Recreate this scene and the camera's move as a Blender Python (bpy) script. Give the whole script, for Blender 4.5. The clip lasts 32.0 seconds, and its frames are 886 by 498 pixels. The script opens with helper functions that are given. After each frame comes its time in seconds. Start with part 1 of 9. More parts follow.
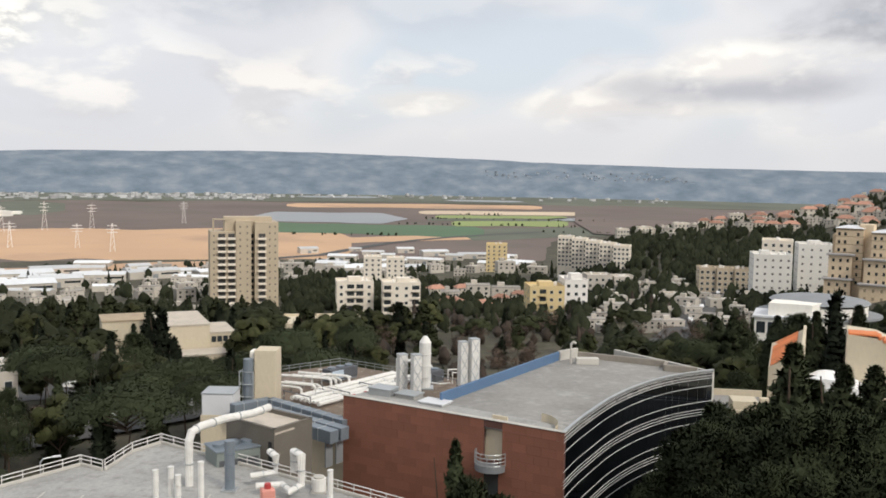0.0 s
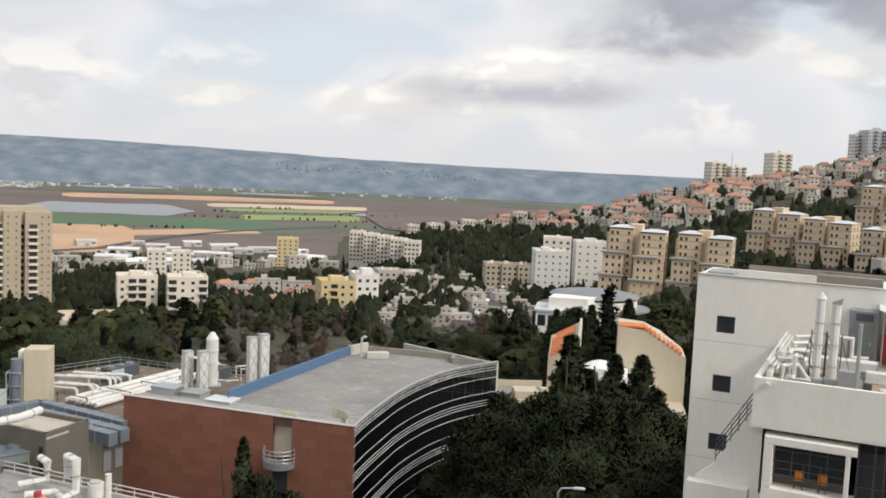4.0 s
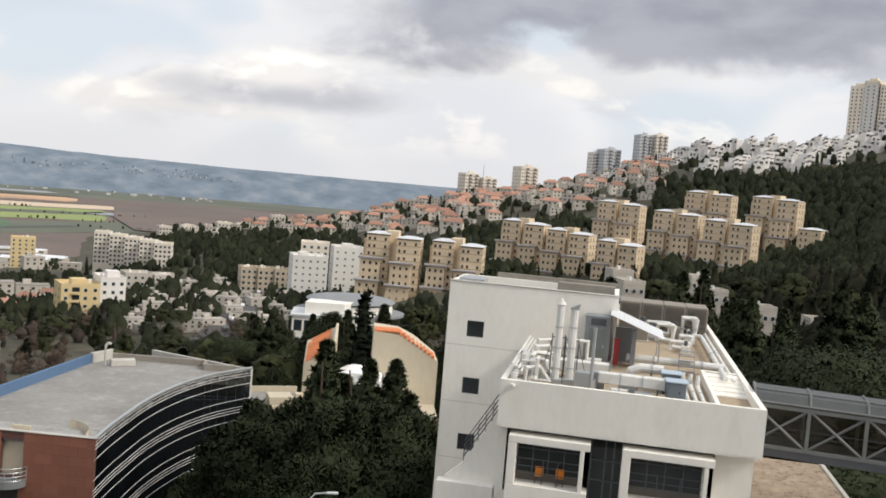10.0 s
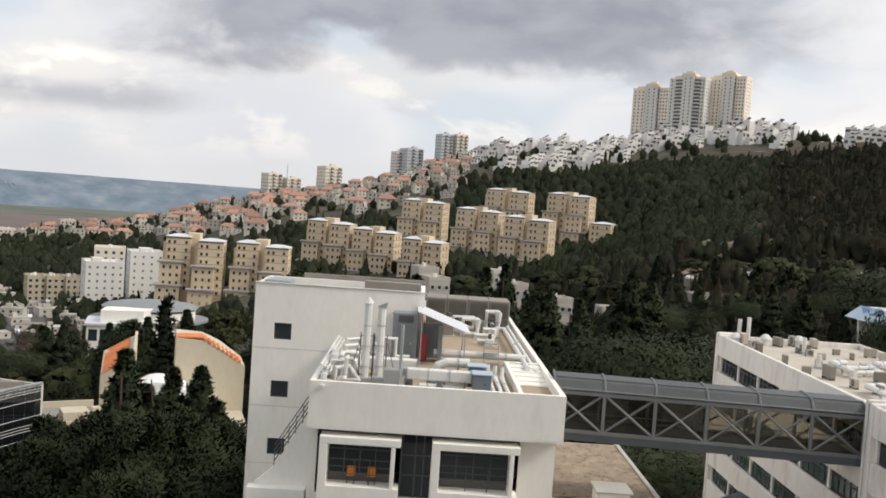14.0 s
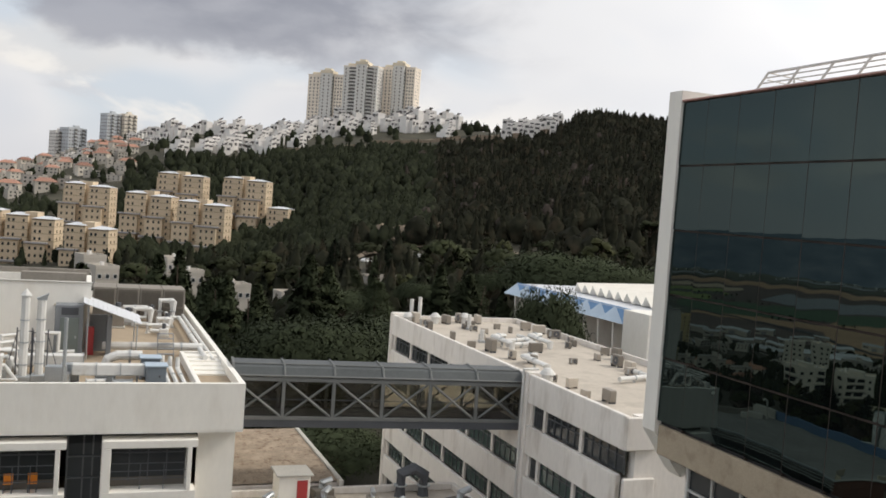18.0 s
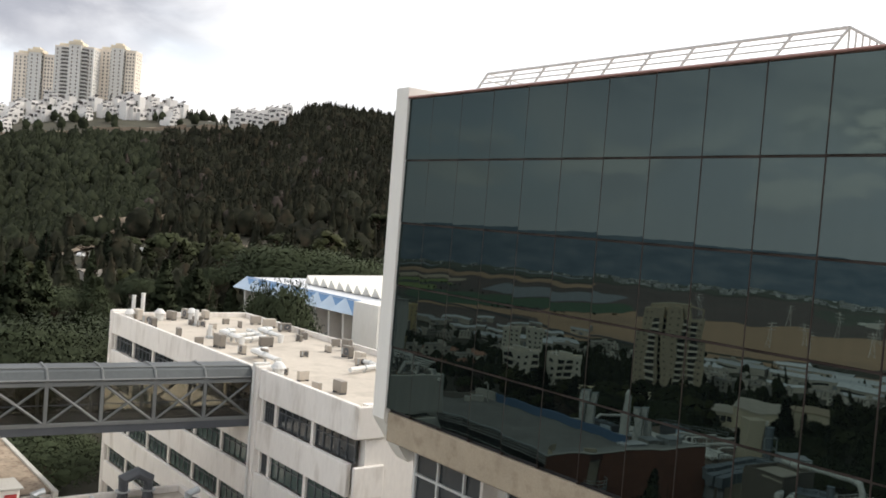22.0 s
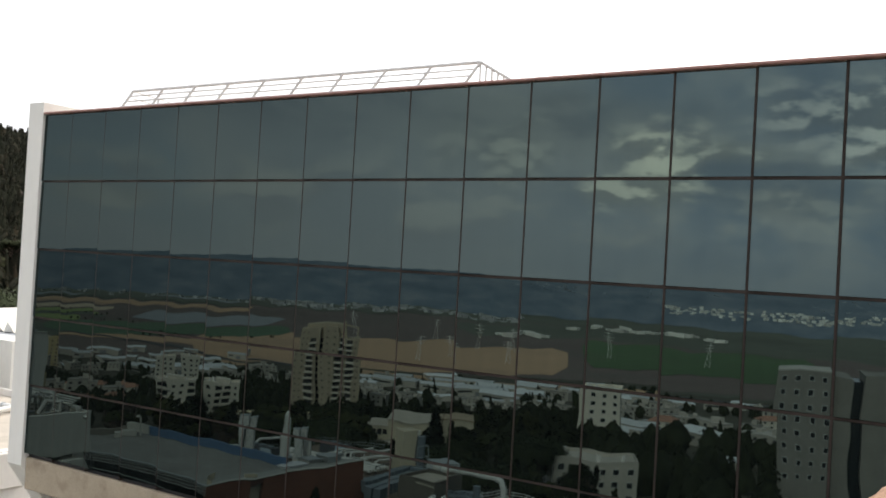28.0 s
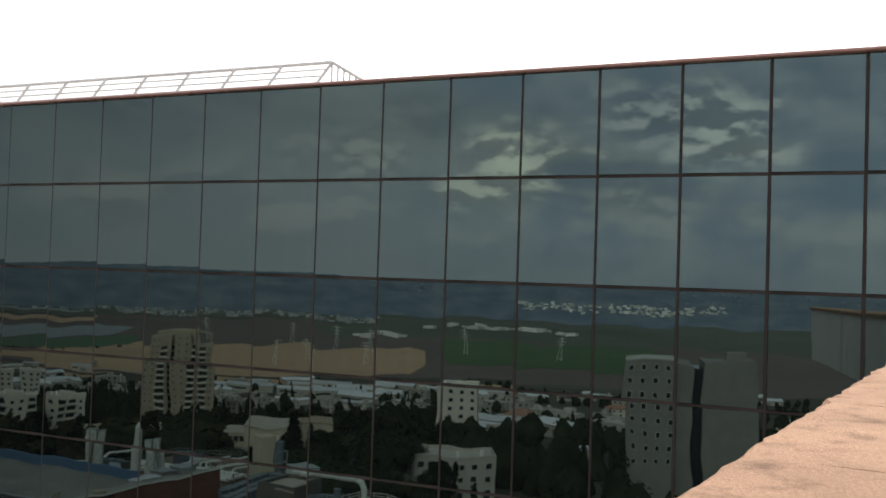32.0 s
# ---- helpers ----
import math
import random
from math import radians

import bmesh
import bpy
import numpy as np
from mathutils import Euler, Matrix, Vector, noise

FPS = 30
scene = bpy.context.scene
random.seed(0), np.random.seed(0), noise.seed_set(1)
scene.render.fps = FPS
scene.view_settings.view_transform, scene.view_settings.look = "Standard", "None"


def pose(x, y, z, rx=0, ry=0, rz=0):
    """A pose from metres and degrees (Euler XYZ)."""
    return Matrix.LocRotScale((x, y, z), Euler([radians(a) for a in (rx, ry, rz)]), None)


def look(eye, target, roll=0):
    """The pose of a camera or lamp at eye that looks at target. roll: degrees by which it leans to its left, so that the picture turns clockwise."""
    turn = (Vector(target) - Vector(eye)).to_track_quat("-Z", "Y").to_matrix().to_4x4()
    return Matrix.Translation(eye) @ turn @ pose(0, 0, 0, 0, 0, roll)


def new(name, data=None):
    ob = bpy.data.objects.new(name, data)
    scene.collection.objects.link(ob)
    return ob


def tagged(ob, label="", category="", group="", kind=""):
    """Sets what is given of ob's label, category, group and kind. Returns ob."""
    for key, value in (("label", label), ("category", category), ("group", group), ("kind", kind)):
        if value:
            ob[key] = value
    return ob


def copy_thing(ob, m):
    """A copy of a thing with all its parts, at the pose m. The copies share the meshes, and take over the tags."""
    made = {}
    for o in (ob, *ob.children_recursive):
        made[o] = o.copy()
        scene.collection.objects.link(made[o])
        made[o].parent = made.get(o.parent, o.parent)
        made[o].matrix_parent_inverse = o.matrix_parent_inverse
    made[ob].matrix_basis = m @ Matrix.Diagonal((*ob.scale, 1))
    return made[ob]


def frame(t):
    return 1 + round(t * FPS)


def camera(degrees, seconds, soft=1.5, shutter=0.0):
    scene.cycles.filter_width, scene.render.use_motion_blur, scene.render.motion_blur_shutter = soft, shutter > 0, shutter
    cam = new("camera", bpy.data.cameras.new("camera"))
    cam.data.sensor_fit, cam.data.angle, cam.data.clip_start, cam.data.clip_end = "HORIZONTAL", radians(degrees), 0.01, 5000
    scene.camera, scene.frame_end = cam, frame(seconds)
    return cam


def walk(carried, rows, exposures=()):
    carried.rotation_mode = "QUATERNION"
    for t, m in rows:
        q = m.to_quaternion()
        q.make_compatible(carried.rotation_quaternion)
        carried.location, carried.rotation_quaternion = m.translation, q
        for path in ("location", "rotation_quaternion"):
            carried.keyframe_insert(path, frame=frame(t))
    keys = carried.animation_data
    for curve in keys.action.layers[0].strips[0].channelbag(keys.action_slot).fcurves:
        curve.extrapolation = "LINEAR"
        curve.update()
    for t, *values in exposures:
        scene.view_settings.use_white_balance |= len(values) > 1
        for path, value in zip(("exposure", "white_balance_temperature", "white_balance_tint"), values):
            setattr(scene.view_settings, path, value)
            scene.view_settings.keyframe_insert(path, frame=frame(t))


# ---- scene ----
# z = 0 is the height of the eye; azimuth 0 is +y, clockwise towards +x.
cam = camera(50.6, 32.0, soft=1.75)
# seconds, turn, pitch, roll of the hand-held camera, which stays at one spot behind a parapet
ROWS = [
    (0, 0.08, -5.16, -0.91), (0.5, -1.58, -5.12, -1.37), (1, -2.90, -5.32, -1.38), (1.5, -3.98, -5.57, -1.70),
    (2, -5.32, -5.70, -2.00), (2.5, -6.97, -5.57, -2.59), (3, -8.85, -5.46, -2.44), (3.5, -11.27, -5.66, -2.17),
    (4, -12.51, -5.09, -2.58), (4.5, -13.28, -4.86, -2.78), (6.5, -17.72, -4.72, -3.64), (7, -18.47, -5.77, -4.02),
    (7.5, -19.94, -5.14, -4.40), (8, -20.48, -5.00, -3.68), (8.5, -22.53, -4.81, -3.65), (9, -23.17, -4.62, -3.62),
    (9.5, -25.29, -4.22, -4.16), (10, -27.15, -3.85, -4.76), (10.5, -28.47, -3.62, -5.39), (11, -29.41, -3.32, -4.85),
    (11.5, -31.33, -3.56, -5.26), (12, -33.83, -3.82, -5.59), (12.5, -34.44, -3.77, -5.37), (13, -36.25, -3.61, -5.50),
    (13.5, -37.23, -3.32, -4.69), (15.5, -46.68, -1.64, -3.42), (16, -48.58, -1.56, -3.76), (16.5, -51.38, -2.03, -4.38),
    (17, -53.49, -2.05, -4.13), (17.5, -56.14, -2.24, -3.94), (18, -58.63, -2.49, -4.18), (18.5, -61.29, -2.57, -4.08),
    (19, -64.87, -2.63, -4.26), (19.5, -67.63, -2.24, -4.31), (20, -70.18, -2.08, -4.40), (20.5, -71.48, -1.97, -4.56),
    (21, -71.88, -2.10, -4.50), (21.5, -73.19, -2.14, -4.59), (22, -75.05, -1.70, -4.45), (22.5, -76.83, -1.20, -4.32),
    (23, -77.62, -0.63, -4.18), (23.5, -78.48, -0.49, -4.09), (24, -79.75, -0.31, -4.16), (24.5, -81.70, 0.24, -4.06),
    (25, -84.21, 0.52, -4.12), (25.5, -85.89, 0.57, -3.92), (26, -88.33, 1.49, -4.02), (26.5, -90.82, 0.93, -3.66),
    (28.5, -96.89, 1.16, -2.97), (29, -97.61, 0.95, -2.67), (29.5, -98.27, 1.07, -2.55), (30, -98.89, 0.97, -2.40),
    (30.5, -100.35, 0.92, -2.22), (31, -101.58, 1.14, -1.97), (31.5, -102.87, 1.21, -1.78), (32, -104.71, 1.46, -1.76),
]
EXPOSURES = ((0, 0.02), (8, 0.05), (13, 0.12), (16, -0.17), (18, -0.08), (19, 0.06), (21, 0.3), (23, 0.42), (26, 0.52), (32, 0.52))
walk(cam, [(t, pose(0, 0, 0, 90 + pitch, roll, yaw)) for t, yaw, pitch, roll in ROWS], EXPOSURES)

# ---- sky and sun ----
SUN_AZ, SUN_EL = 142.0, 42.0


def toward(az, el=0.0):
    """The unit vector towards an azimuth and a height in degrees."""
    a, e = radians(az), radians(el)
    return Vector((math.sin(a) * math.cos(e), math.cos(a) * math.cos(e), math.sin(e)))


def make_world():
    w = bpy.data.worlds.new("cloudy_sky")
    scene.world = w
    w.use_nodes = True
    nt = w.node_tree
    nt.nodes.clear()
    N = nt.nodes.new

    def link(a, b):
        nt.links.new(a, b)

    def mth(op, a, b=None, c=None, clamp=False):
        n = N("ShaderNodeMath")
        n.operation, n.use_clamp = op, clamp
        for i, v in enumerate((a, b, c)):
            if v is None:
                continue
            if isinstance(v, (int, float)):
                n.inputs[i].default_value = v
            else:
                link(v, n.inputs[i])
        return n.outputs[0]

    def ramp(x, lo, hi):
        n = N("ShaderNodeMapRange")
        n.interpolation_type = "SMOOTHSTEP"
        for i, v in ((1, lo), (2, hi)):
            n.inputs[i].default_value = v
        link(x, n.inputs[0])
        return n.outputs[0]

    def mix(f, a, b, kind="MIX"):
        n = N("ShaderNodeMix")
        n.data_type, n.blend_type = "RGBA", kind
        for s, v in ((n.inputs[0], f), (n.inputs[6], a), (n.inputs[7], b)):
            if isinstance(v, (int, float)):
                s.default_value = v
            elif isinstance(v, tuple):
                s.default_value = (*v, 1)
            else:
                link(v, s)
        return n.outputs[2]

    def fog(vec, scale, detail, rough, dist=0.0):
        n = N("ShaderNodeTexNoise")
        n.inputs["Scale"].default_value, n.inputs["Detail"].default_value = scale, detail
        n.inputs["Roughness"].default_value, n.inputs["Distortion"].default_value = rough, dist
        link(vec, n.inputs["Vector"])
        return n.outputs["Fac"]

    geo = N("ShaderNodeTexCoord")
    sep = N("ShaderNodeSeparateXYZ")
    link(geo.outputs["Generated"], sep.inputs[0])
    x, y, z = sep.outputs
    zz = mth("MAXIMUM", z, 0.0)
    layer = N("ShaderNodeCombineXYZ")
    link(x, layer.inputs[0])
    link(y, layer.inputs[1])
    link(mth("MULTIPLY", z, 2.1), layer.inputs[2])
    broad = fog(layer.outputs[0], 2.6, 3.0, 0.45, 0.3)
    cum = fog(layer.outputs[0], 8.0, 6.0, 0.52, 0.2)
    under = N("ShaderNodeVectorMath")
    under.operation = "ADD"
    link(layer.outputs[0], under.inputs[0])
    under.inputs[1].default_value = (0, 0, 0.05)
    above = fog(under.outputs[0], 8.0, 6.0, 0.52, 0.2)
    lit = ramp(mth("SUBTRACT", cum, above), -0.05, 0.10)
    puff = fog(layer.outputs[0], 20.0, 6.0, 0.55)
    low = N("ShaderNodeVectorMath")
    low.operation = "ADD"
    link(layer.outputs[0], low.inputs[0])
    low.inputs[1].default_value = (0, 0, 0.022)
    puff_lit = ramp(mth("SUBTRACT", puff, fog(low.outputs[0], 20.0, 6.0, 0.55)), -0.06, 0.10)
    bearing = mth("DEGREES", mth("ARCTAN2", x, y))
    height = mth("DEGREES", mth("ARCSINE", z))
    sky = N("ShaderNodeTexSky")
    sky.sky_type, sky.sun_disc = "NISHITA", False
    sky.sun_elevation, sky.sun_rotation = radians(SUN_EL), radians(SUN_AZ)
    sky.air_density, sky.dust_density = 1.0, 2.0
    blue = mix(1.0, sky.outputs[0], (0.11, 0.11, 0.11), "MULTIPLY")
    veil = mix(0.75, blue, (0.73, 0.80, 0.89))

    def cloud(az, el, wide, tall, noise_=None, ragged=1.9, soft=0.5):
        """Cover of one cloud of that width and height in degrees, with a noisy edge."""
        a = mth("DIVIDE", mth("SUBTRACT", bearing, az), wide)
        b = mth("DIVIDE", mth("SUBTRACT", height, el), tall)
        d = mth("SQRT", mth("ADD", mth("MULTIPLY", a, a), mth("MULTIPLY", b, b)))
        return ramp(mth("SUBTRACT", mth("MULTIPLY", mth("SUBTRACT", noise_ or cum, 0.5), ragged), mth("SUBTRACT", d, 1.0)), -soft, soft)

    # a thin even sheet with pale blue gaps
    sheet = mix(ramp(broad, 0.36, 0.64), (0.90, 0.885, 0.88), (0.745, 0.76, 0.80))
    cover = mix(mth("MULTIPLY", ramp(mth("SUBTRACT", 1.0, broad), 0.50, 0.62), 0.8), sheet, veil)
    # slate-grey weather to the north-west behind the lit cumulus
    level = mth("MAXIMUM", mth("SQRT", mth("ADD", mth("MULTIPLY", x, x), mth("MULTIPLY", y, y))), 0.01)
    west = ramp(mth("DIVIDE", mth("ADD", mth("MULTIPLY", x, math.sin(radians(-58))), mth("MULTIPLY", y, math.cos(radians(-58)))), level), 0.80, 0.96)
    slate = mix(ramp(mth("MULTIPLY_ADD", cum, 0.5, mth("MULTIPLY_ADD", puff, 0.25, mth("MULTIPLY", broad, 0.25))), 0.40, 0.60), (0.48, 0.58, 0.72), (0.92, 0.94, 0.96))
    cover = mix(mth("MULTIPLY", west, 0.85), cover, slate)
    # a broken row of cumulus over the far hills, cream on top and grey below
    row = mth("MULTIPLY", ramp(zz, 0.015, 0.05), mth("SUBTRACT", 1.0, ramp(zz, 0.085, 0.135)))
    body = mth("MULTIPLY", mth("MULTIPLY", ramp(cum, 0.47, 0.60), row), mth("SUBTRACT", 1.0, mth("MULTIPLY", west, 0.4)))
    cover = mix(mth("MULTIPLY", body, 0.75), cover, mix(lit, (0.69, 0.685, 0.71), (1.0, 0.955, 0.90)))
    # single clouds: bearing, height, half width, half height, share, belly, top
    for az, el, wide, tall, share, belly, top in (
            (-22, 9.0, 6.0, 4.5, 0.55, (0.86, 0.87, 0.89), (1.05, 1.03, 1.0)),
            (-14, 10.8, 8.0, 2.4, 0.75, (0.56, 0.59, 0.65), (0.70, 0.72, 0.76)),
            (-1, 10.5, 8.0, 3.0, 0.5, (0.60, 0.63, 0.69), (0.74, 0.75, 0.78)),
            (-1, 3.7, 3.4, 0.8, 0.65, (0.84, 0.80, 0.76), (1.05, 1.0, 0.92)),
            (7, 3.6, 3.4, 0.8, 0.65, (0.84, 0.80, 0.76), (1.05, 1.0, 0.92)),
            (15.5, 3.5, 4.0, 0.6, 0.55, (0.84, 0.80, 0.76), (1.05, 1.0, 0.92)),
            (17.5, 4.7, 6.5, 1.0, 0.9, (0.53, 0.535, 0.58), (0.62, 0.62, 0.65)),
            (16.6, 6.0, 3.2, 1.1, 0.9, (0.90, 0.87, 0.84), (1.12, 1.08, 1.0)),
            (24, 6.6, 4.0, 1.4, 0.4, (0.76, 0.76, 0.78), (0.95, 0.92, 0.88)),
            (35, 7.4, 7.0, 1.3, 0.6, (0.80, 0.78, 0.76), (1.0, 0.95, 0.88)),
            (-29, 10.0, 8.0, 1.8, 0.5, (0.44, 0.47, 0.52), (0.70, 0.71, 0.72)),
            (-39, 7.0, 6.0, 1.6, 0.5, (0.48, 0.52, 0.58), (0.80, 0.80, 0.78))):
        cover = mix(mth("MULTIPLY", cloud(az, el, wide, tall), share), cover, mix(lit, belly, top))
    # smaller sunlit heads in the north-west
    for az, el, wide, tall, share, belly, top in (
            (-34, 7.9, 2.2, 1.8, 0.95, (0.85, 0.83, 0.78), (2.0, 1.88, 1.55)),
            (-32.4, 5.9, 2.8, 0.9, 0.85, (0.75, 0.74, 0.70), (1.7, 1.6, 1.35)),
            (-37.5, 8.3, 2.4, 0.6, 0.7, (0.70, 0.70, 0.68), (1.4, 1.35, 1.2)),
            (-25.2, 8.0, 1.6, 1.7, 0.7, (0.72, 0.72, 0.70), (1.25, 1.2, 1.08)),
            (-21.2, 8.3, 1.4, 1.4, 0.5, (0.74, 0.74, 0.72), (1.05, 1.02, 0.95)),
            (-46.3, 10.0, 2.6, 1.7, 0.9, (0.58, 0.61, 0.65), (1.7, 1.65, 1.5)),
            (-43, 10.6, 2.8, 1.6, 0.8, (0.50, 0.54, 0.60), (1.4, 1.36, 1.28)),
            (-47.5, 8.5, 2.6, 0.6, 0.8, (0.70, 0.69, 0.66), (1.6, 1.52, 1.4)),
            (-42, 5.6, 3.5, 0.9, 0.5, (0.66, 0.66, 0.66), (1.1, 1.05, 0.95))):
        cover = mix(mth("MULTIPLY", cloud(az, el, wide, tall, puff, 2.2, 0.8), share), cover, mix(puff_lit, belly, top))
    # one heavy bank, high up between north-east and east
    bank = ramp(mth("ADD", mth("SUBTRACT", height, 7.7), mth("MULTIPLY", mth("SUBTRACT", mth("MULTIPLY_ADD", cum, 0.6, mth("MULTIPLY", broad, 0.6)), 0.6), 14.0)), -0.7, 1.3)
    side = mth("MULTIPLY", ramp(mth("MULTIPLY_ADD", cum, 22.0, bearing), 27.0, 38.0), mth("SUBTRACT", 1.0, ramp(mth("MULTIPLY_ADD", cum, 24.0, bearing), 62.0, 78.0)))
    bank = mth("MULTIPLY", mth("MULTIPLY", bank, side), mth("SUBTRACT", 1.0, ramp(height, 24.0, 36.0)))
    cover = mix(mth("MULTIPLY", bank, 0.95), cover, mix(ramp(cum, 0.35, 0.65), (0.31, 0.325, 0.38), (0.44, 0.45, 0.50)))
    haze = mth("SUBTRACT", 1.0, ramp(zz, 0.0, 0.08))
    cover = mix(mth("MULTIPLY", haze, 0.7), cover, mix(west, (0.735, 0.73, 0.745), (0.58, 0.61, 0.66)))
    # thin bright cloud round the sun
    dot = N("ShaderNodeVectorMath")
    dot.operation = "DOT_PRODUCT"
    link(geo.outputs["Generated"], dot.inputs[0])
    dot.inputs[1].default_value = toward(118, 26)
    glow = mth("POWER", mth("MAXIMUM", dot.outputs["Value"], 0.0), 6.0)
    cover = mix(mth("MULTIPLY", glow, 0.9), cover, (2.3, 2.25, 2.2))
    bg = N("ShaderNodeBackground")
    link(cover, bg.inputs[0])
    bg.inputs[1].default_value = 1.0
    out = N("ShaderNodeOutputWorld")
    link(bg.outputs[0], out.inputs[0])


make_world()
sun = new("sun", bpy.data.lights.new("sun", "SUN"))
sun.data.energy, sun.data.angle, sun.data.color = 1.9, radians(10), (1.0, 0.93, 0.82)
sun.matrix_world = look(toward(SUN_AZ, SUN_EL) * 300, (0, 0, 0))

# ---- materials ----


def material(name, base, rough=0.8, vary=0.25, scale=1.0, fine=14.0, bump=0.15, metal=0.0, each=0.0, island=0.0, stain=None, streak=1.0, spec=0.35, soft=0.0):
    """A surface with broad and fine variation, relief, and its own shade for each object or island."""
    m = bpy.data.materials.new(name)
    m.use_nodes = True
    nt = m.node_tree
    bsdf = nt.nodes["Principled BSDF"]
    N, link = nt.nodes.new, nt.links.new
    co = N("ShaderNodeTexCoord")
    mp = N("ShaderNodeMapping")
    mp.inputs["Scale"].default_value = (1, 1, streak)
    link(co.outputs["Object"], mp.inputs[0])

    def fog(s, d):
        n = N("ShaderNodeTexNoise")
        n.inputs["Scale"].default_value, n.inputs["Detail"].default_value, n.inputs["Roughness"].default_value = s, d, 0.6
        link(mp.outputs[0], n.inputs["Vector"])
        return n.outputs["Fac"]

    a, b = fog(0.35 * scale, 5), fog(fine * scale, 6)
    mixn = N("ShaderNodeMix")
    mixn.data_type = "FLOAT"
    mixn.inputs[0].default_value = 0.45
    link(a, mixn.inputs[2])
    link(b, mixn.inputs[3])
    rng = N("ShaderNodeMapRange")
    rng.inputs[1].default_value, rng.inputs[2].default_value = 0.3, 0.7
    rng.inputs[3].default_value, rng.inputs[4].default_value = 1 - vary, 1 + vary
    link(mixn.outputs[0], rng.inputs[0])
    val = rng.outputs[0]
    for amount, node, out in ((each, "ShaderNodeObjectInfo", "Random"), (island, "ShaderNodeNewGeometry", "Random Per Island")):
        if amount:
            n, r, mu = N(node), N("ShaderNodeMapRange"), N("ShaderNodeMath")
            r.inputs[3].default_value, r.inputs[4].default_value = 1 - amount, 1 + amount
            link(n.outputs[out], r.inputs[0])
            mu.operation = "MULTIPLY"
            link(val, mu.inputs[0])
            link(r.outputs[0], mu.inputs[1])
            val = mu.outputs[0]
    sc = N("ShaderNodeVectorMath")
    sc.operation = "SCALE"
    sc.inputs[0].default_value = base
    link(val, sc.inputs[3])
    colour = sc.outputs[0]
    if stain:
        st, rp, mx = fog(1.3 * scale, 8), N("ShaderNodeMapRange"), N("ShaderNodeMix")
        rp.inputs[1].default_value, rp.inputs[2].default_value = 0.52, 0.72
        rp.inputs[4].default_value = stain[3]
        link(st, rp.inputs[0])
        mx.data_type = "RGBA"
        link(rp.outputs[0], mx.inputs[0])
        link(colour, mx.inputs[6])
        mx.inputs[7].default_value = (*stain[:3], 1)
        colour = mx.outputs[2]
    link(colour, bsdf.inputs["Base Color"])
    bsdf.inputs["Roughness"].default_value, bsdf.inputs["Metallic"].default_value = rough, metal
    bsdf.inputs["Specular IOR Level"].default_value = spec
    if bump:
        bp = N("ShaderNodeBump")
        bp.inputs["Strength"].default_value, bp.inputs["Distance"].default_value = bump, 0.02
        link(b, bp.inputs["Height"])
        link(bp.outputs[0], bsdf.inputs["Normal"])
    if soft:
        # foliage scatters light: its shading leans towards the open sky
        ge, s1, ad = N("ShaderNodeNewGeometry"), N("ShaderNodeVectorMath"), N("ShaderNodeVectorMath")
        nz = N("ShaderNodeVectorMath")
        s1.operation, ad.operation, nz.operation = "SCALE", "ADD", "NORMALIZE"
        link(ge.outputs["Normal"], s1.inputs[0])
        s1.inputs[3].default_value = 1 - soft
        link(s1.outputs[0], ad.inputs[0])
        ad.inputs[1].default_value = (0, 0, soft)
        link(ad.outputs[0], nz.inputs[0])
        link(nz.outputs[0], bsdf.inputs["Normal"])
    return m


def mirror_glass(name, tint, rough, inner, share, slant=1.0):
    """Coated glazing: a tinted mirror over a dark body."""
    m = bpy.data.materials.new(name)
    m.use_nodes = True
    nt = m.node_tree
    nt.nodes.clear()
    N, link = nt.nodes.new, nt.links.new
    gl, df, mx, out = N("ShaderNodeBsdfGlossy"), N("ShaderNodeBsdfDiffuse"), N("ShaderNodeMixShader"), N("ShaderNodeOutputMaterial")
    gl.inputs["Roughness"].default_value = rough
    lw, tn = N("ShaderNodeLayerWeight"), N("ShaderNodeMix")
    tn.data_type = "RGBA"
    lw.inputs[0].default_value = 0.62
    link(lw.outputs["Facing"], tn.inputs[0])  # the coating reflects less, and greener, at a slant
    tn.inputs[6].default_value = (*tint, 1)
    tn.inputs[7].default_value = (tint[0] * slant, tint[1] * slant * 1.15, tint[2] * slant * 1.15, 1)
    link(tn.outputs[2], gl.inputs["Color"])
    df.inputs["Color"].default_value = (*inner, 1)
    mx.inputs[0].default_value = share
    co, ns, bp, dirt = N("ShaderNodeTexCoord"), N("ShaderNodeTexNoise"), N("ShaderNodeBump"), N("ShaderNodeTexNoise")
    ns.inputs["Scale"].default_value, ns.inputs["Detail"].default_value = 0.75, 1.5
    bp.inputs["Strength"].default_value, bp.inputs["Distance"].default_value = 0.22, 0.01
    dirt.inputs["Scale"].default_value, dirt.inputs["Detail"].default_value = 1.8, 6
    rg = N("ShaderNodeMapRange")
    rg.inputs[3].default_value, rg.inputs[4].default_value = share - 0.10, min(1, share + 0.07)
    run = N("ShaderNodeMapping")
    run.inputs["Scale"].default_value = (3.5, 3.5, 0.22)  # rain streaks run down the panes
    link(co.outputs["Object"], ns.inputs["Vector"])
    link(co.outputs["Object"], run.inputs[0])
    link(run.outputs[0], dirt.inputs["Vector"])
    link(ns.outputs["Fac"], bp.inputs["Height"])
    link(bp.outputs[0], gl.inputs["Normal"])
    link(dirt.outputs["Fac"], rg.inputs[0])
    link(rg.outputs[0], mx.inputs[0])
    link(df.outputs[0], mx.inputs[1])
    link(gl.outputs[0], mx.inputs[2])
    link(mx.outputs[0], out.inputs[0])
    return m


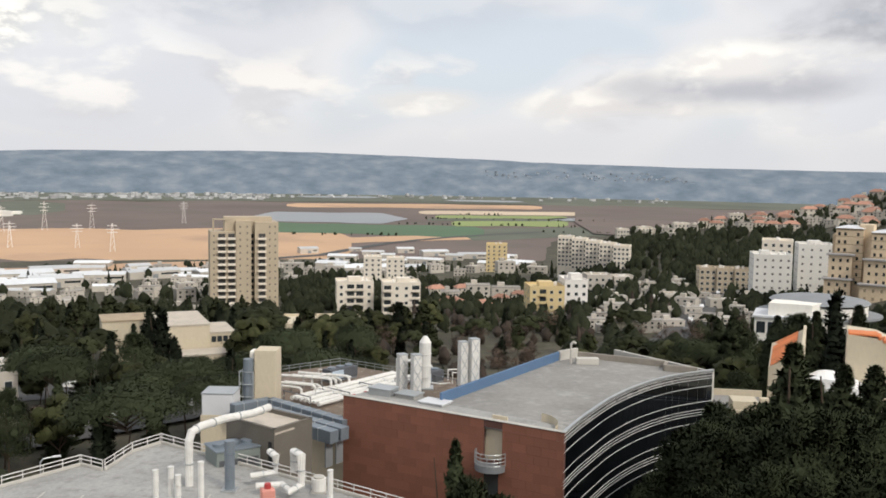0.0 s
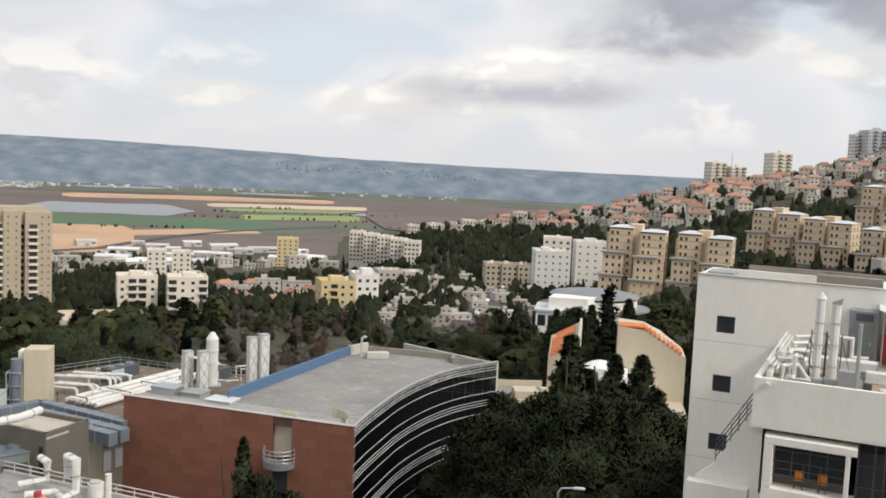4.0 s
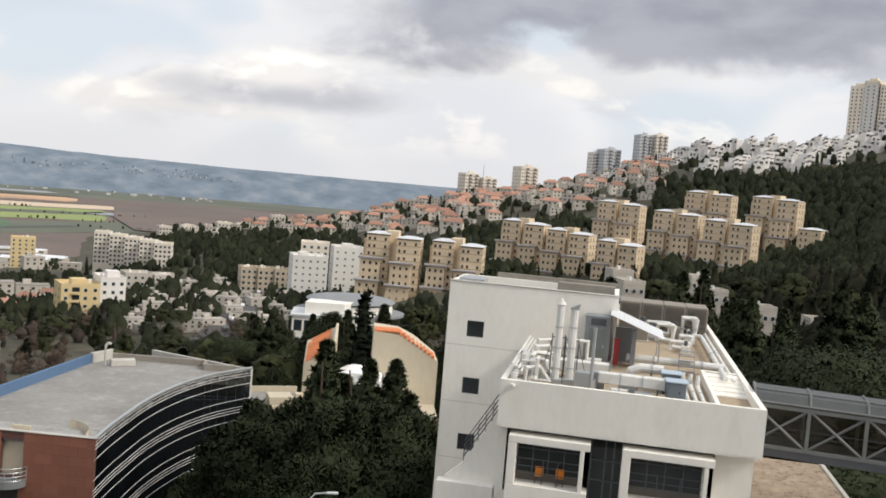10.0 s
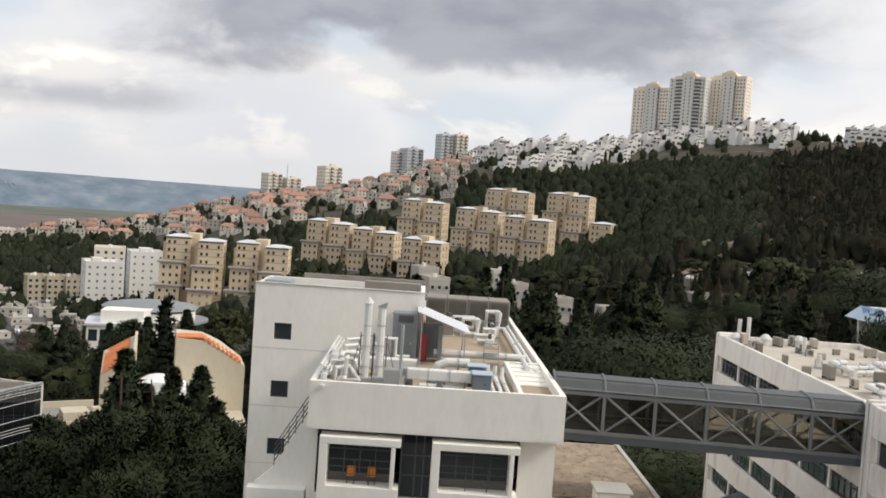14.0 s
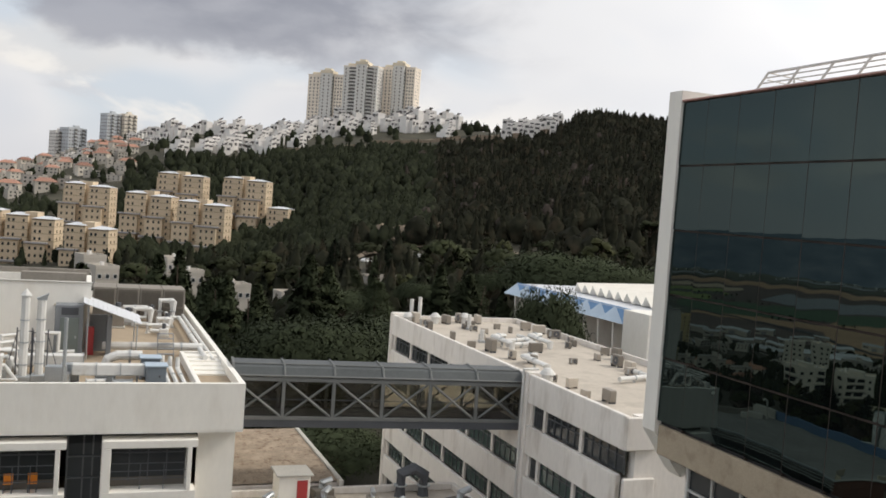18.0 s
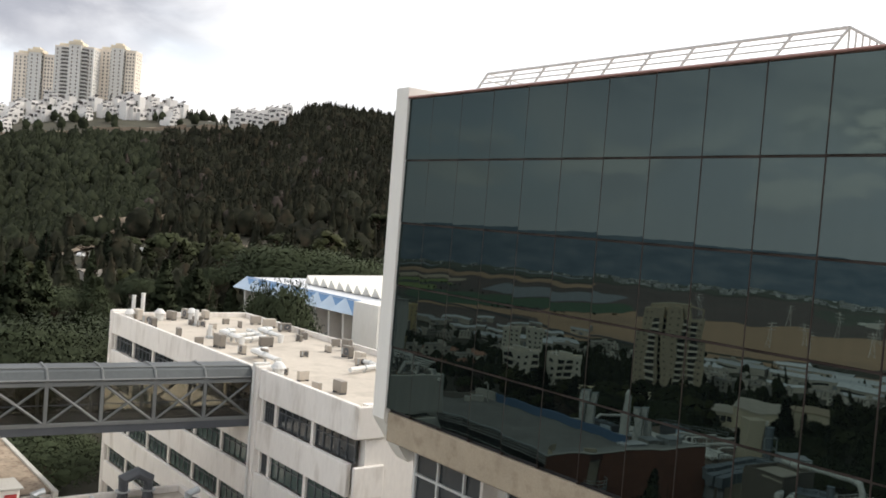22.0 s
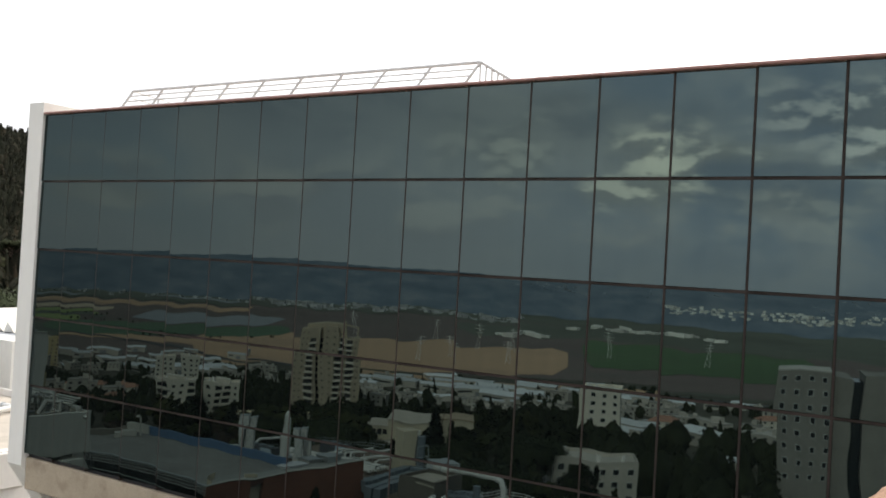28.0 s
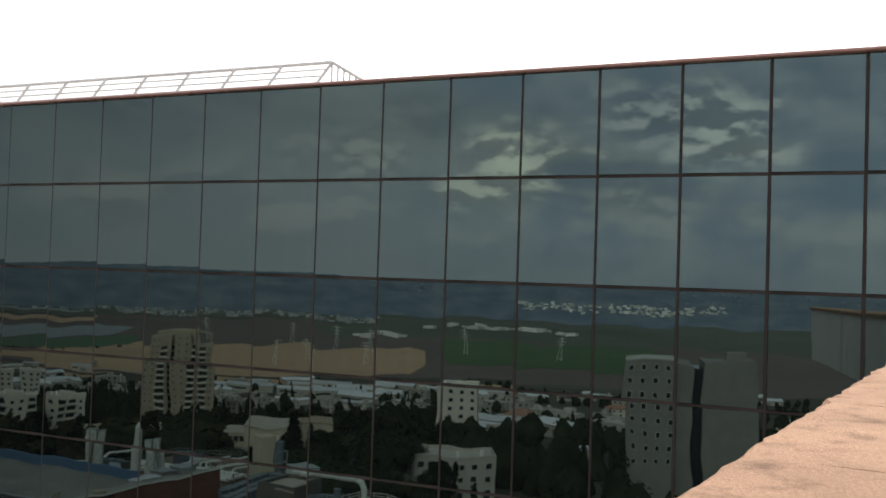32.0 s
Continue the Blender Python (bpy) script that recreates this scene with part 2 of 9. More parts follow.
MAT = dict(
    white=material("white_render", (0.83, 0.80, 0.735), 0.85, 0.06, 0.6, 6, 0.25, stain=(0.68, 0.63, 0.55, 0.35), streak=0.35),
    white_old=material("weathered_white_render", (0.78, 0.735, 0.68), 0.9, 0.10, 0.7, 8, 0.3, stain=(0.42, 0.36, 0.29, 0.55), streak=0.3),
    coping=material("worn_coping", (0.48, 0.46, 0.42), 0.9, 0.2, 1.0, 12, 0.3),
    deck=material("roof_deck_sand", (0.38, 0.30, 0.21), 0.95, 0.18, 0.5, 10, 0.3, stain=(0.25, 0.21, 0.17, 0.5)),
    deck_white=material("whitewashed_roof", (0.50, 0.445, 0.375), 0.95, 0.15, 0.5, 8, 0.3, stain=(0.33, 0.29, 0.24, 0.6)),
    deck_grey=material("grey_roof_sheet", (0.26, 0.25, 0.235), 0.85, 0.24, 0.35, 5, 0.2, stain=(0.42, 0.41, 0.39, 0.5)),
    deck_silver=material("silvered_roof", (0.33, 0.325, 0.31), 0.75, 0.3, 0.5, 5, 0.3, stain=(0.20, 0.19, 0.175, 0.8)),
    rust=material("rusty_sheet", (0.33, 0.265, 0.20), 0.9, 0.45, 2.2, 9, 0.4, stain=(0.13, 0.075, 0.045, 0.9), streak=1.0),
    red_stone=material("red_sandstone", (0.235, 0.098, 0.065), 0.85, 0.12, 0.5, 12, 0.2, each=0.10),
    red_back=material("red_stone_joint", (0.12, 0.06, 0.05), 0.9, 0.1),
    cream=material("cream_render", (0.56, 0.49, 0.37), 0.88, 0.10, 0.4, 6, 0.2, stain=(0.46, 0.40, 0.30, 0.4), streak=0.4),
    pink=material("parapet_stone", (0.50, 0.305, 0.20), 0.95, 0.30, 5.0, 14, 0.9, stain=(0.20, 0.12, 0.08, 0.85)),
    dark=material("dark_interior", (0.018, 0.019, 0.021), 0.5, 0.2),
    pane=material("window_pane", (0.030, 0.036, 0.040), 0.12, 0.2, 0.4, 2, 0.0, spec=0.6),
    pane_green=material("green_window_pane", (0.055, 0.085, 0.075), 0.12, 0.2, 0.4, 2, 0.0, spec=0.6),
    frame=material("grey_window_frame", (0.10, 0.105, 0.11), 0.5, 0.1, 2),
    frame_white=material("white_window_frame", (0.60, 0.60, 0.58), 0.6, 0.08, 2),
    steel=material("grey_painted_steel", (0.25, 0.265, 0.28), 0.5, 0.14, 1.5, 8, 0.1, metal=0.2),
    steel_dark=material("dark_steel", (0.085, 0.09, 0.10), 0.55, 0.2, 1.5),
    galv=material("galvanised_sheet", (0.44, 0.46, 0.47), 0.42, 0.15, 1.2, 9, 0.1, metal=0.6),
    pipe=material("white_lagged_pipe", (0.68, 0.67, 0.64), 0.6, 0.12, 2.0, 10, 0.1, stain=(0.45, 0.41, 0.35, 0.4)),
    plant=material("beige_plant_cabinet", (0.36, 0.32, 0.27), 0.6, 0.2, 2.0, 10, 0.15, each=0.5),
    bluebox=material("pale_blue_cabinet", (0.42, 0.50, 0.58), 0.5, 0.1, 2),
    blue=material("blue_cladding", (0.095, 0.165, 0.28), 0.55, 0.12, 0.6, 8, 0.1),
    bluefold=material("blue_folded_roof", (0.17, 0.31, 0.52), 0.6, 0.15, 0.4),
    brown=material("brown_cladding", (0.14, 0.125, 0.105), 0.8, 0.15, 0.6, 6, 0.2),
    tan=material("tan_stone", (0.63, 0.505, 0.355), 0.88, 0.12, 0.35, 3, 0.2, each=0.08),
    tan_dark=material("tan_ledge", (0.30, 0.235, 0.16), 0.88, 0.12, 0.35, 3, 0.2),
    roof_pale=material("pale_roof_sheet", (0.62, 0.63, 0.65), 0.6, 0.1, 0.6),
    tower=material("beige_tower_stone", (0.46, 0.385, 0.285), 0.88, 0.10, 0.2, 2, 0.15),
    tower_pale=material("pale_tower_stone", (0.72, 0.655, 0.56), 0.88, 0.10, 0.2, 2, 0.15),
    house=material("house_render", (0.48, 0.44, 0.385), 0.9, 0.12, 0.3, 3, 0.1, each=0.16),
    house_white=material("white_house_render", (0.73, 0.70, 0.665), 0.9, 0.10, 0.3, 3, 0.1, each=0.08),
    yellow=material("yellow_render", (0.62, 0.49, 0.27), 0.88, 0.10, 0.3, 3, 0.1),
    tiles=material("clay_roof_tiles", (0.36, 0.195, 0.14), 0.85, 0.25, 1.0, 6, 0.4, each=0.3),
    tile_bright=material("orange_roof_tile", (0.60, 0.195, 0.075), 0.8, 0.15, 2.0, 10, 0.2, each=0.15),
    panel=material("solar_panel", (0.05, 0.055, 0.07), 0.25, 0.2, 1.0, 3, 0.0, each=0.3),
    shed=material("shed_roof", (0.60, 0.61, 0.62), 0.6, 0.12, 0.2, 2, 0.1, each=0.25),
    ground=material("hill_ground", (0.066, 0.062, 0.043), 0.98, 0.35, 0.06, 0.8, 0.3, stain=(0.16, 0.13, 0.095, 0.6)),
    asphalt=material("asphalt", (0.085, 0.083, 0.082), 0.92, 0.2, 0.3, 6, 0.2),
    rock=material("limestone_rock", (0.26, 0.205, 0.15), 0.95, 0.3, 0.3, 3, 0.6),
    bark=material("bark", (0.085, 0.062, 0.045), 0.95, 0.3, 3, 12, 0.5),
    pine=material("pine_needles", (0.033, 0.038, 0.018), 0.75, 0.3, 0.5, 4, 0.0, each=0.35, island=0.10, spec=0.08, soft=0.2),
    cypress=material("cypress_foliage", (0.015, 0.020, 0.012), 0.8, 0.3, 0.6, 4, 0.0, each=0.3, island=0.10, spec=0.08, soft=0.15),
    oak=material("broadleaf", (0.044, 0.047, 0.020), 0.7, 0.3, 0.5, 4, 0.0, each=0.4, island=0.12, spec=0.08, soft=0.2),
    # brighter copy of pine_needles for near trees, sunlight put into its colour
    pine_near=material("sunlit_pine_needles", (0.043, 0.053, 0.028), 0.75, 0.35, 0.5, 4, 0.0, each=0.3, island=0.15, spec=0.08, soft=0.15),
    bare=material("bare_twigs", (0.115, 0.082, 0.062), 0.9, 0.3, 0.8, 5, 0.0, each=0.3, island=0.3),
    woods=material("woodland", (0.025, 0.029, 0.0165), 0.9, 0.75, 0.12, 1.3, 0.0, island=0.06, spec=0.05, soft=0.35),
    forest=material("pine_forest", (0.0195, 0.0205, 0.0130), 0.9, 0.8, 0.12, 1.3, 0.0, island=0.06, spec=0.05, soft=0.3, stain=(0.050, 0.034, 0.022, 0.6)),
    dead=material("dead_pine", (0.046, 0.034, 0.026), 0.9, 0.5, 0.12, 1.3, 0.0),
    orange=material("orange_plastic", (0.75, 0.27, 0.03), 0.5, 0.1),
    redpaint=material("red_paint", (0.40, 0.05, 0.05), 0.5, 0.1),
    salmon=material("salmon_paint", (0.62, 0.27, 0.22), 0.55, 0.12, 2),
    green_door=material("grey_green_door", (0.20, 0.23, 0.215), 0.5, 0.12, 1.5),
    tank=material("blue_grey_tank", (0.20, 0.235, 0.27), 0.45, 0.12, 1.5, 9, 0.1, metal=0.3),
    car=material("car_paint", (0.45, 0.45, 0.46), 0.25, 0.05, each=0.8, bump=0.0, spec=0.6),
    car_white=material("white_car_paint", (0.75, 0.75, 0.74), 0.25, 0.04, bump=0.0, spec=0.6),
    rubber=material("tyre_rubber", (0.03, 0.03, 0.03), 0.8, 0.1),
    black_glass=mirror_glass("black_curtain_glass", (0.075, 0.08, 0.09), 0.04, (0.006, 0.007, 0.009), 0.75),
    # veiling glare that lifts the blacks is put into the inner colour
    teal_glass=mirror_glass("teal_mirror_glass", (0.092, 0.121, 0.119), 0.008, (0.034, 0.047, 0.045), 0.93, 0.04),
)

# ---- mesh tools ----


class Geo:
    """Collects faces of one mesh; face i takes material slot s."""

    def __init__(self, m=None):
        self.v, self.f, self.s, self.m = [], [], [], m or Matrix()

    def add(self, verts, faces, slot=0):
        o = len(self.v)
        self.v += [tuple(self.m @ Vector(p)) for p in verts]
        self.f += [tuple(i + o for i in f) for f in faces]
        self.s += [slot] * len(faces)
        return self

    def box(self, x0, y0, z0, x1, y1, z1, bevel=0.0, slot=0):
        if bevel <= 0:
            p = [(x, y, z) for z in (z0, z1) for y in (y0, y1) for x in (x0, x1)]
            return self.add(p, [(0, 2, 3, 1), (4, 5, 7, 6), (0, 1, 5, 4), (1, 3, 7, 5), (3, 2, 6, 7), (2, 0, 4, 6)], slot)
        b = min(bevel, (x1 - x0) / 2.2, (y1 - y0) / 2.2, (z1 - z0) / 2.2)
        p = []
        for z, dz in ((z0, b), (z1, -b)):
            for y, dy in ((y0, b), (y1, -b)):
                for x, dx in ((x0, b), (x1, -b)):
                    p += [(x, y + dy, z + dz), (x + dx, y, z + dz), (x + dx, y + dy, z)]
        c = lambda i, k: 3 * i + k
        f = [(c(0, 2), c(2, 2), c(3, 2), c(1, 2)), (c(4, 2), c(5, 2), c(7, 2), c(6, 2)), (c(0, 1), c(1, 1), c(5, 1), c(4, 1)),
             (c(1, 0), c(3, 0), c(7, 0), c(5, 0)), (c(3, 1), c(2, 1), c(6, 1), c(7, 1)), (c(2, 0), c(0, 0), c(4, 0), c(6, 0))]
        for i, j, k, l in ((0, 1, 1, 2), (2, 3, 1, 2), (4, 5, 1, 2), (6, 7, 1, 2), (0, 2, 0, 2), (1, 3, 0, 2), (4, 6, 0, 2), (5, 7, 0, 2), (0, 4, 0, 1), (1, 5, 0, 1), (2, 6, 0, 1), (3, 7, 0, 1)):
            f.append((c(i, k), c(j, k), c(j, l), c(i, l)))
        f += [(c(i, 0), c(i, 1), c(i, 2)) for i in range(8)]
        return self.add(p, f, slot)

    def tube(self, pts, r, n=8, r1=None, slot=0, cap=True):
        pts = [Vector(p) for p in pts]
        o, ring = len(self.v), []
        for i, p in enumerate(pts):
            a = (p - pts[i - 1]).normalized() if i else (pts[1] - p).normalized()
            b = (pts[i + 1] - p).normalized() if i < len(pts) - 1 else a
            d = (a + b).normalized() if (a + b).length > 1e-6 else a
            side = d.cross(Vector((0, 0, 1)))
            side = side.normalized() if side.length > 1e-3 else Vector((1, 0, 0))
            up = side.cross(d).normalized()
            rr = r if r1 is None else r + (r1 - r) * i / (len(pts) - 1)
            k = 1 / max(0.5, d.dot(a))
            ring.append([p + side * rr * k * math.cos(t) + up * rr * math.sin(t) for t in (2 * math.pi * j / n for j in range(n))])
        v = [q for g in ring for q in g]
        f = [(i * n + j, i * n + (j + 1) % n, (i + 1) * n + (j + 1) % n, (i + 1) * n + j) for i in range(len(pts) - 1) for j in range(n)]
        if cap:
            f += [tuple(reversed(range(n))), tuple(range((len(pts) - 1) * n, len(pts) * n))]
        return self.add(v, f, slot)

    def prism(self, ring, z0, z1, slot=0):
        n = len(ring)
        v = [(x, y, z0) for x, y in ring] + [(x, y, z1) for x, y in ring]
        f = [(i, (i + 1) % n, n + (i + 1) % n, n + i) for i in range(n)] + [tuple(range(n))[::-1], tuple(range(n, 2 * n))]
        return self.add(v, f, slot)

    def mesh(self, name, mats, smooth=False):
        me = bpy.data.meshes.new(name)
        me.from_pydata(self.v, [], self.f)
        for m in mats if isinstance(mats, (list, tuple)) else [mats]:
            me.materials.append(MAT[m] if isinstance(m, str) else m)
        if len(me.materials) > 1:
            me.polygons.foreach_set("material_index", self.s)
        if smooth:
            me.polygons.foreach_set("use_smooth", [True] * len(me.polygons))
        bm = bmesh.new()
        bm.from_mesh(me)
        bmesh.ops.recalc_face_normals(bm, faces=bm.faces)
        bm.to_mesh(me)
        bm.free()
        return me


def thing(name, label, category, m=None, group="", kind=""):
    """An Empty at the base of a thing, which carries its tags."""
    ob = tagged(new(name), label, category, group, kind)
    ob.empty_display_size = 0.2
    ob.matrix_basis = m or Matrix()
    return ob


def part(name, geo, mats, parent=None, label="", smooth=False, m=None):
    """One mesh object under a thing or a part. geo: a Geo, or a mesh to share."""
    me = geo.mesh(name, mats, smooth) if isinstance(geo, Geo) else geo
    ob = new(name, me)
    ob.parent = parent
    if m is not None:
        ob.matrix_basis = m
    return tagged(ob, label)


def solid(name, geo, mats, label, category="", kind="", group="", m=None, smooth=False):
    """A thing that is one mesh."""
    return tagged(part(name, geo, mats, None, "", smooth, m), label, category, group, kind)


def at(x, y, z, turn=0.0):
    """A pose from metres and a turn in degrees about the upright."""
    return pose(x, y, z, 0, 0, turn)


def spot(az, r):
    return r * math.sin(radians(az)), r * math.cos(radians(az))


def faced(az, r, z, skew=0.0):
    """A pose at an azimuth and a distance whose -y side looks back to the eye, turned by skew."""
    x, y = spot(az, r)
    return pose(x, y, z, 0, 0, -az + skew)

# ---- terrain ----
RADII = (0, 60, 120, 200, 320, 480, 700, 850, 1050, 1500, 2600, 3600)
SLOPES = (  # azimuth, then heights at RADII
    (-60, -38, -44, -49, -52, -60, -73, -94, -105, -110, -110, -110, -110),
    (7, -38, -44, -49, -52, -60, -72, -84, -100, -110, -110, -110, -110),
    (11.5, -38, -43, -48, -51, -58, -64, -61, -58, -84, -110, -110, -110),
    (20, -38, -40, -44, -49, -56, -60, -52, -42, -56, -104, -110, -110),
    (30, -38, -40, -42, -44, -44, -36, -8, -6, -24, -90, -110, -110),
    (45, -38, -38, -38, -36, -35, -28, 30, 57, 52, 40, -60, -110),
    (56, -38, -37, -35, -29, -18, 2, 47, 84, 80, 66, -40, -110),
    (62.5, -38, -37, -34, -28, -16, 10, 56, 66, 62, 58, -40, -110),
    (68, -38, -37, -34, -27, -14, 18, 69, 79, 76, 70, -40, -110),
    (110, -38, -37, -34, -26, -10, 26, 82, 90, 86, 80, -40, -110),
)


def ground_z(az, r):
    """Height of the ground at an azimuth and a distance."""
    az = (az + 180) % 360 - 180
    rows = [(az0, hs) for az0, *hs in SLOPES]
    rows = rows + [(300, rows[0][1])] if az > 110 else ([(-180, rows[-1][1])] + rows if az < -60 else rows)
    for (a0, h0), (a1, h1) in zip(rows, rows[1:]):
        if a0 <= az <= a1:
            break
    k = min(1, max(0, (az - a0) / (a1 - a0)))
    k = k * k * (3 - 2 * k) * 0.5 + k * 0.5
    za, zb = float(np.interp(r, RADII, h0)), float(np.interp(r, RADII, h1))
    rough = noise.noise(Vector((r * math.sin(radians(az)) / 140, r * math.cos(radians(az)) / 140, 0))) * min(1, max(0, (r - 120) / 300)) * 7 * min(1, max(0.0, (2200 - r) / 1200))
    low = za + (zb - za) * k
    return low + rough * min(1, max(0, (low + 110) / 12))


def ground_xy(x, y):
    return ground_z(math.degrees(math.atan2(x, y)), math.hypot(x, y))


def build_terrain():
    g, rings, n = Geo(), [], 240
    r = 8.0
    while r < 4900:
        rings.append(r)
        r *= 1.075
    rings.append(4900)
    v = [(0, 0, -38.0)]
    for r in rings:
        for i in range(n):
            az = 360 * i / n
            x, y = spot(az, r)
            v.append((x, y, ground_z(az, r)))
    f = [(0, 1 + i, 1 + (i + 1) % n) for i in range(n)]
    for k in range(len(rings) - 1):
        for i in range(n):
            f.append((1 + k * n + i, 1 + (k + 1) * n + i, 1 + (k + 1) * n + (i + 1) % n, 1 + k * n + (i + 1) % n))
    g.add(v, f)
    solid("ground", g, "ground", "dark green and brown hillside running down to a flat valley", "ground", "structure", smooth=True)


build_terrain()

FIELD = dict(
    soil=material("brown_ploughed_soil", (0.152, 0.118, 0.104), 0.98, 0.3, 0.004, 0.8, 0.0, stain=(0.10, 0.10, 0.082, 0.6)),
    # darker brown patches paint cloud shadow into the bare soil
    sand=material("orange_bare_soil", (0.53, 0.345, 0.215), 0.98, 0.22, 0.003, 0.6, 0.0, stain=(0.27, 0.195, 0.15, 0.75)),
    pale=material("pale_stubble", (0.56, 0.45, 0.33), 0.98, 0.16, 0.006, 0.2, 0.0),
    green=material("green_crop", (0.095, 0.155, 0.09), 0.98, 0.2, 0.006, 0.3, 0.0),
    grass=material("fresh_green_crop", (0.075, 0.135, 0.055), 0.98, 0.3, 0.004, 0.5, 0.0, stain=(0.10, 0.11, 0.07, 0.5)),
    lime=material("bright_green_crop", (0.25, 0.30, 0.115), 0.98, 0.2, 0.006, 0.3, 0.0),
    dull=material("dull_green_crop", (0.115, 0.125, 0.095), 0.98, 0.35, 0.006, 0.8, 0.0),
    pond=material("fish_pond_water", (0.25, 0.265, 0.28), 0.5, 0.05, 0.01, 0.1, 0.0),
)


def field(kind, label, a0, a1, r0, r1, lift, skew=0.0):
    """A flat field between two azimuths and two distances, with an uneven hedge line."""
    g, n = Geo(), 24
    v = []
    for i in range(n + 1):
        az = a0 + (a1 - a0) * i / n
        taper = min(1.0, 7 * i / n + 0.05, 6 * (n - i) / n + 0.05) if kind == "pond" else min(1.0, 20 * i / n + 0.5, 20 * (n - i) / n + 0.5)
        mid, half = (r0 + r1) / 2 + skew * (i / n - 0.5), (r1 - r0) / 2 * taper
        for s in (-1, 1):
            w = noise.noise(Vector((az * 0.35, s * 3.1, r0 * 0.01))) * 0.12 * (r1 - r0)
            x, y = spot(az, mid + s * half + w)
            v.append((x, y, -110 + 0.25 * lift))
    g.add(v, [(2 * i, 2 * i + 1, 2 * i + 3, 2 * i + 2) for i in range(n)])
    solid("field", g, FIELD[kind], label, "field", "structure")


# plain first, then the crops on it, each a little higher than the last
field("soil", "broad brown ploughed field on the valley floor", -62, 14, 1020, 2640, 0.9)
field("soil", "brown ploughed plain behind the shoulder of the hill", 8, 36, 1560, 2640, 9.0)
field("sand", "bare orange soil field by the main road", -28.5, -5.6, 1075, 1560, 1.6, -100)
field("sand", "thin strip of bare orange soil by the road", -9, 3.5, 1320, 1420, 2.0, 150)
field("dull", "dull green verge at the town's edge", -46, -12, 985, 1062, 2.0)
field("green", "dark green crop strip", -11.5, 2.5, 1440, 1690, 2.4, -60)
field("dull", "dull green field beyond the road", 1.5, 10, 1420, 1660, 2.2, 150)
field("pale", "pale stubble field", -1.5, 8.5, 2080, 2240, 2.8, 60)
field("lime", "bright green crop field", 0.5, 7.6, 1690, 1850, 2.8, 50)
field("lime", "yellow-green crop strip", -0.5, 7.5, 1930, 2040, 3.2, 60)
field("dull", "dull green strip between the crops", -1, 8.2, 1850, 1930, 2.6, 60)
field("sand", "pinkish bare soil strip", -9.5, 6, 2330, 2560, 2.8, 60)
field("pond", "wide pale fish pond", -11.4, -2.2, 1720, 2080, 3.2, -50)
field("pond", "narrow grey reservoir", 6.4, 12.0, 1900, 1990, 3.2, -40)
field("dull", "dark green field before the far town", -62, 30, 2660, 3300, 2.0)
field("pond", "long pale fish pond", -9.0, -3.8, 2960, 3120, 3.2)
field("pond", "pale reservoir below the hills", 0.0, 5.0, 2800, 2920, 3.2)
field("grass", "fresh green field before the white works", -43, -29.5, 1290, 1900, 2.8, -40)
field("dull", "dull green pasture round the white works", -60, -22, 1960, 2620, 2.4)


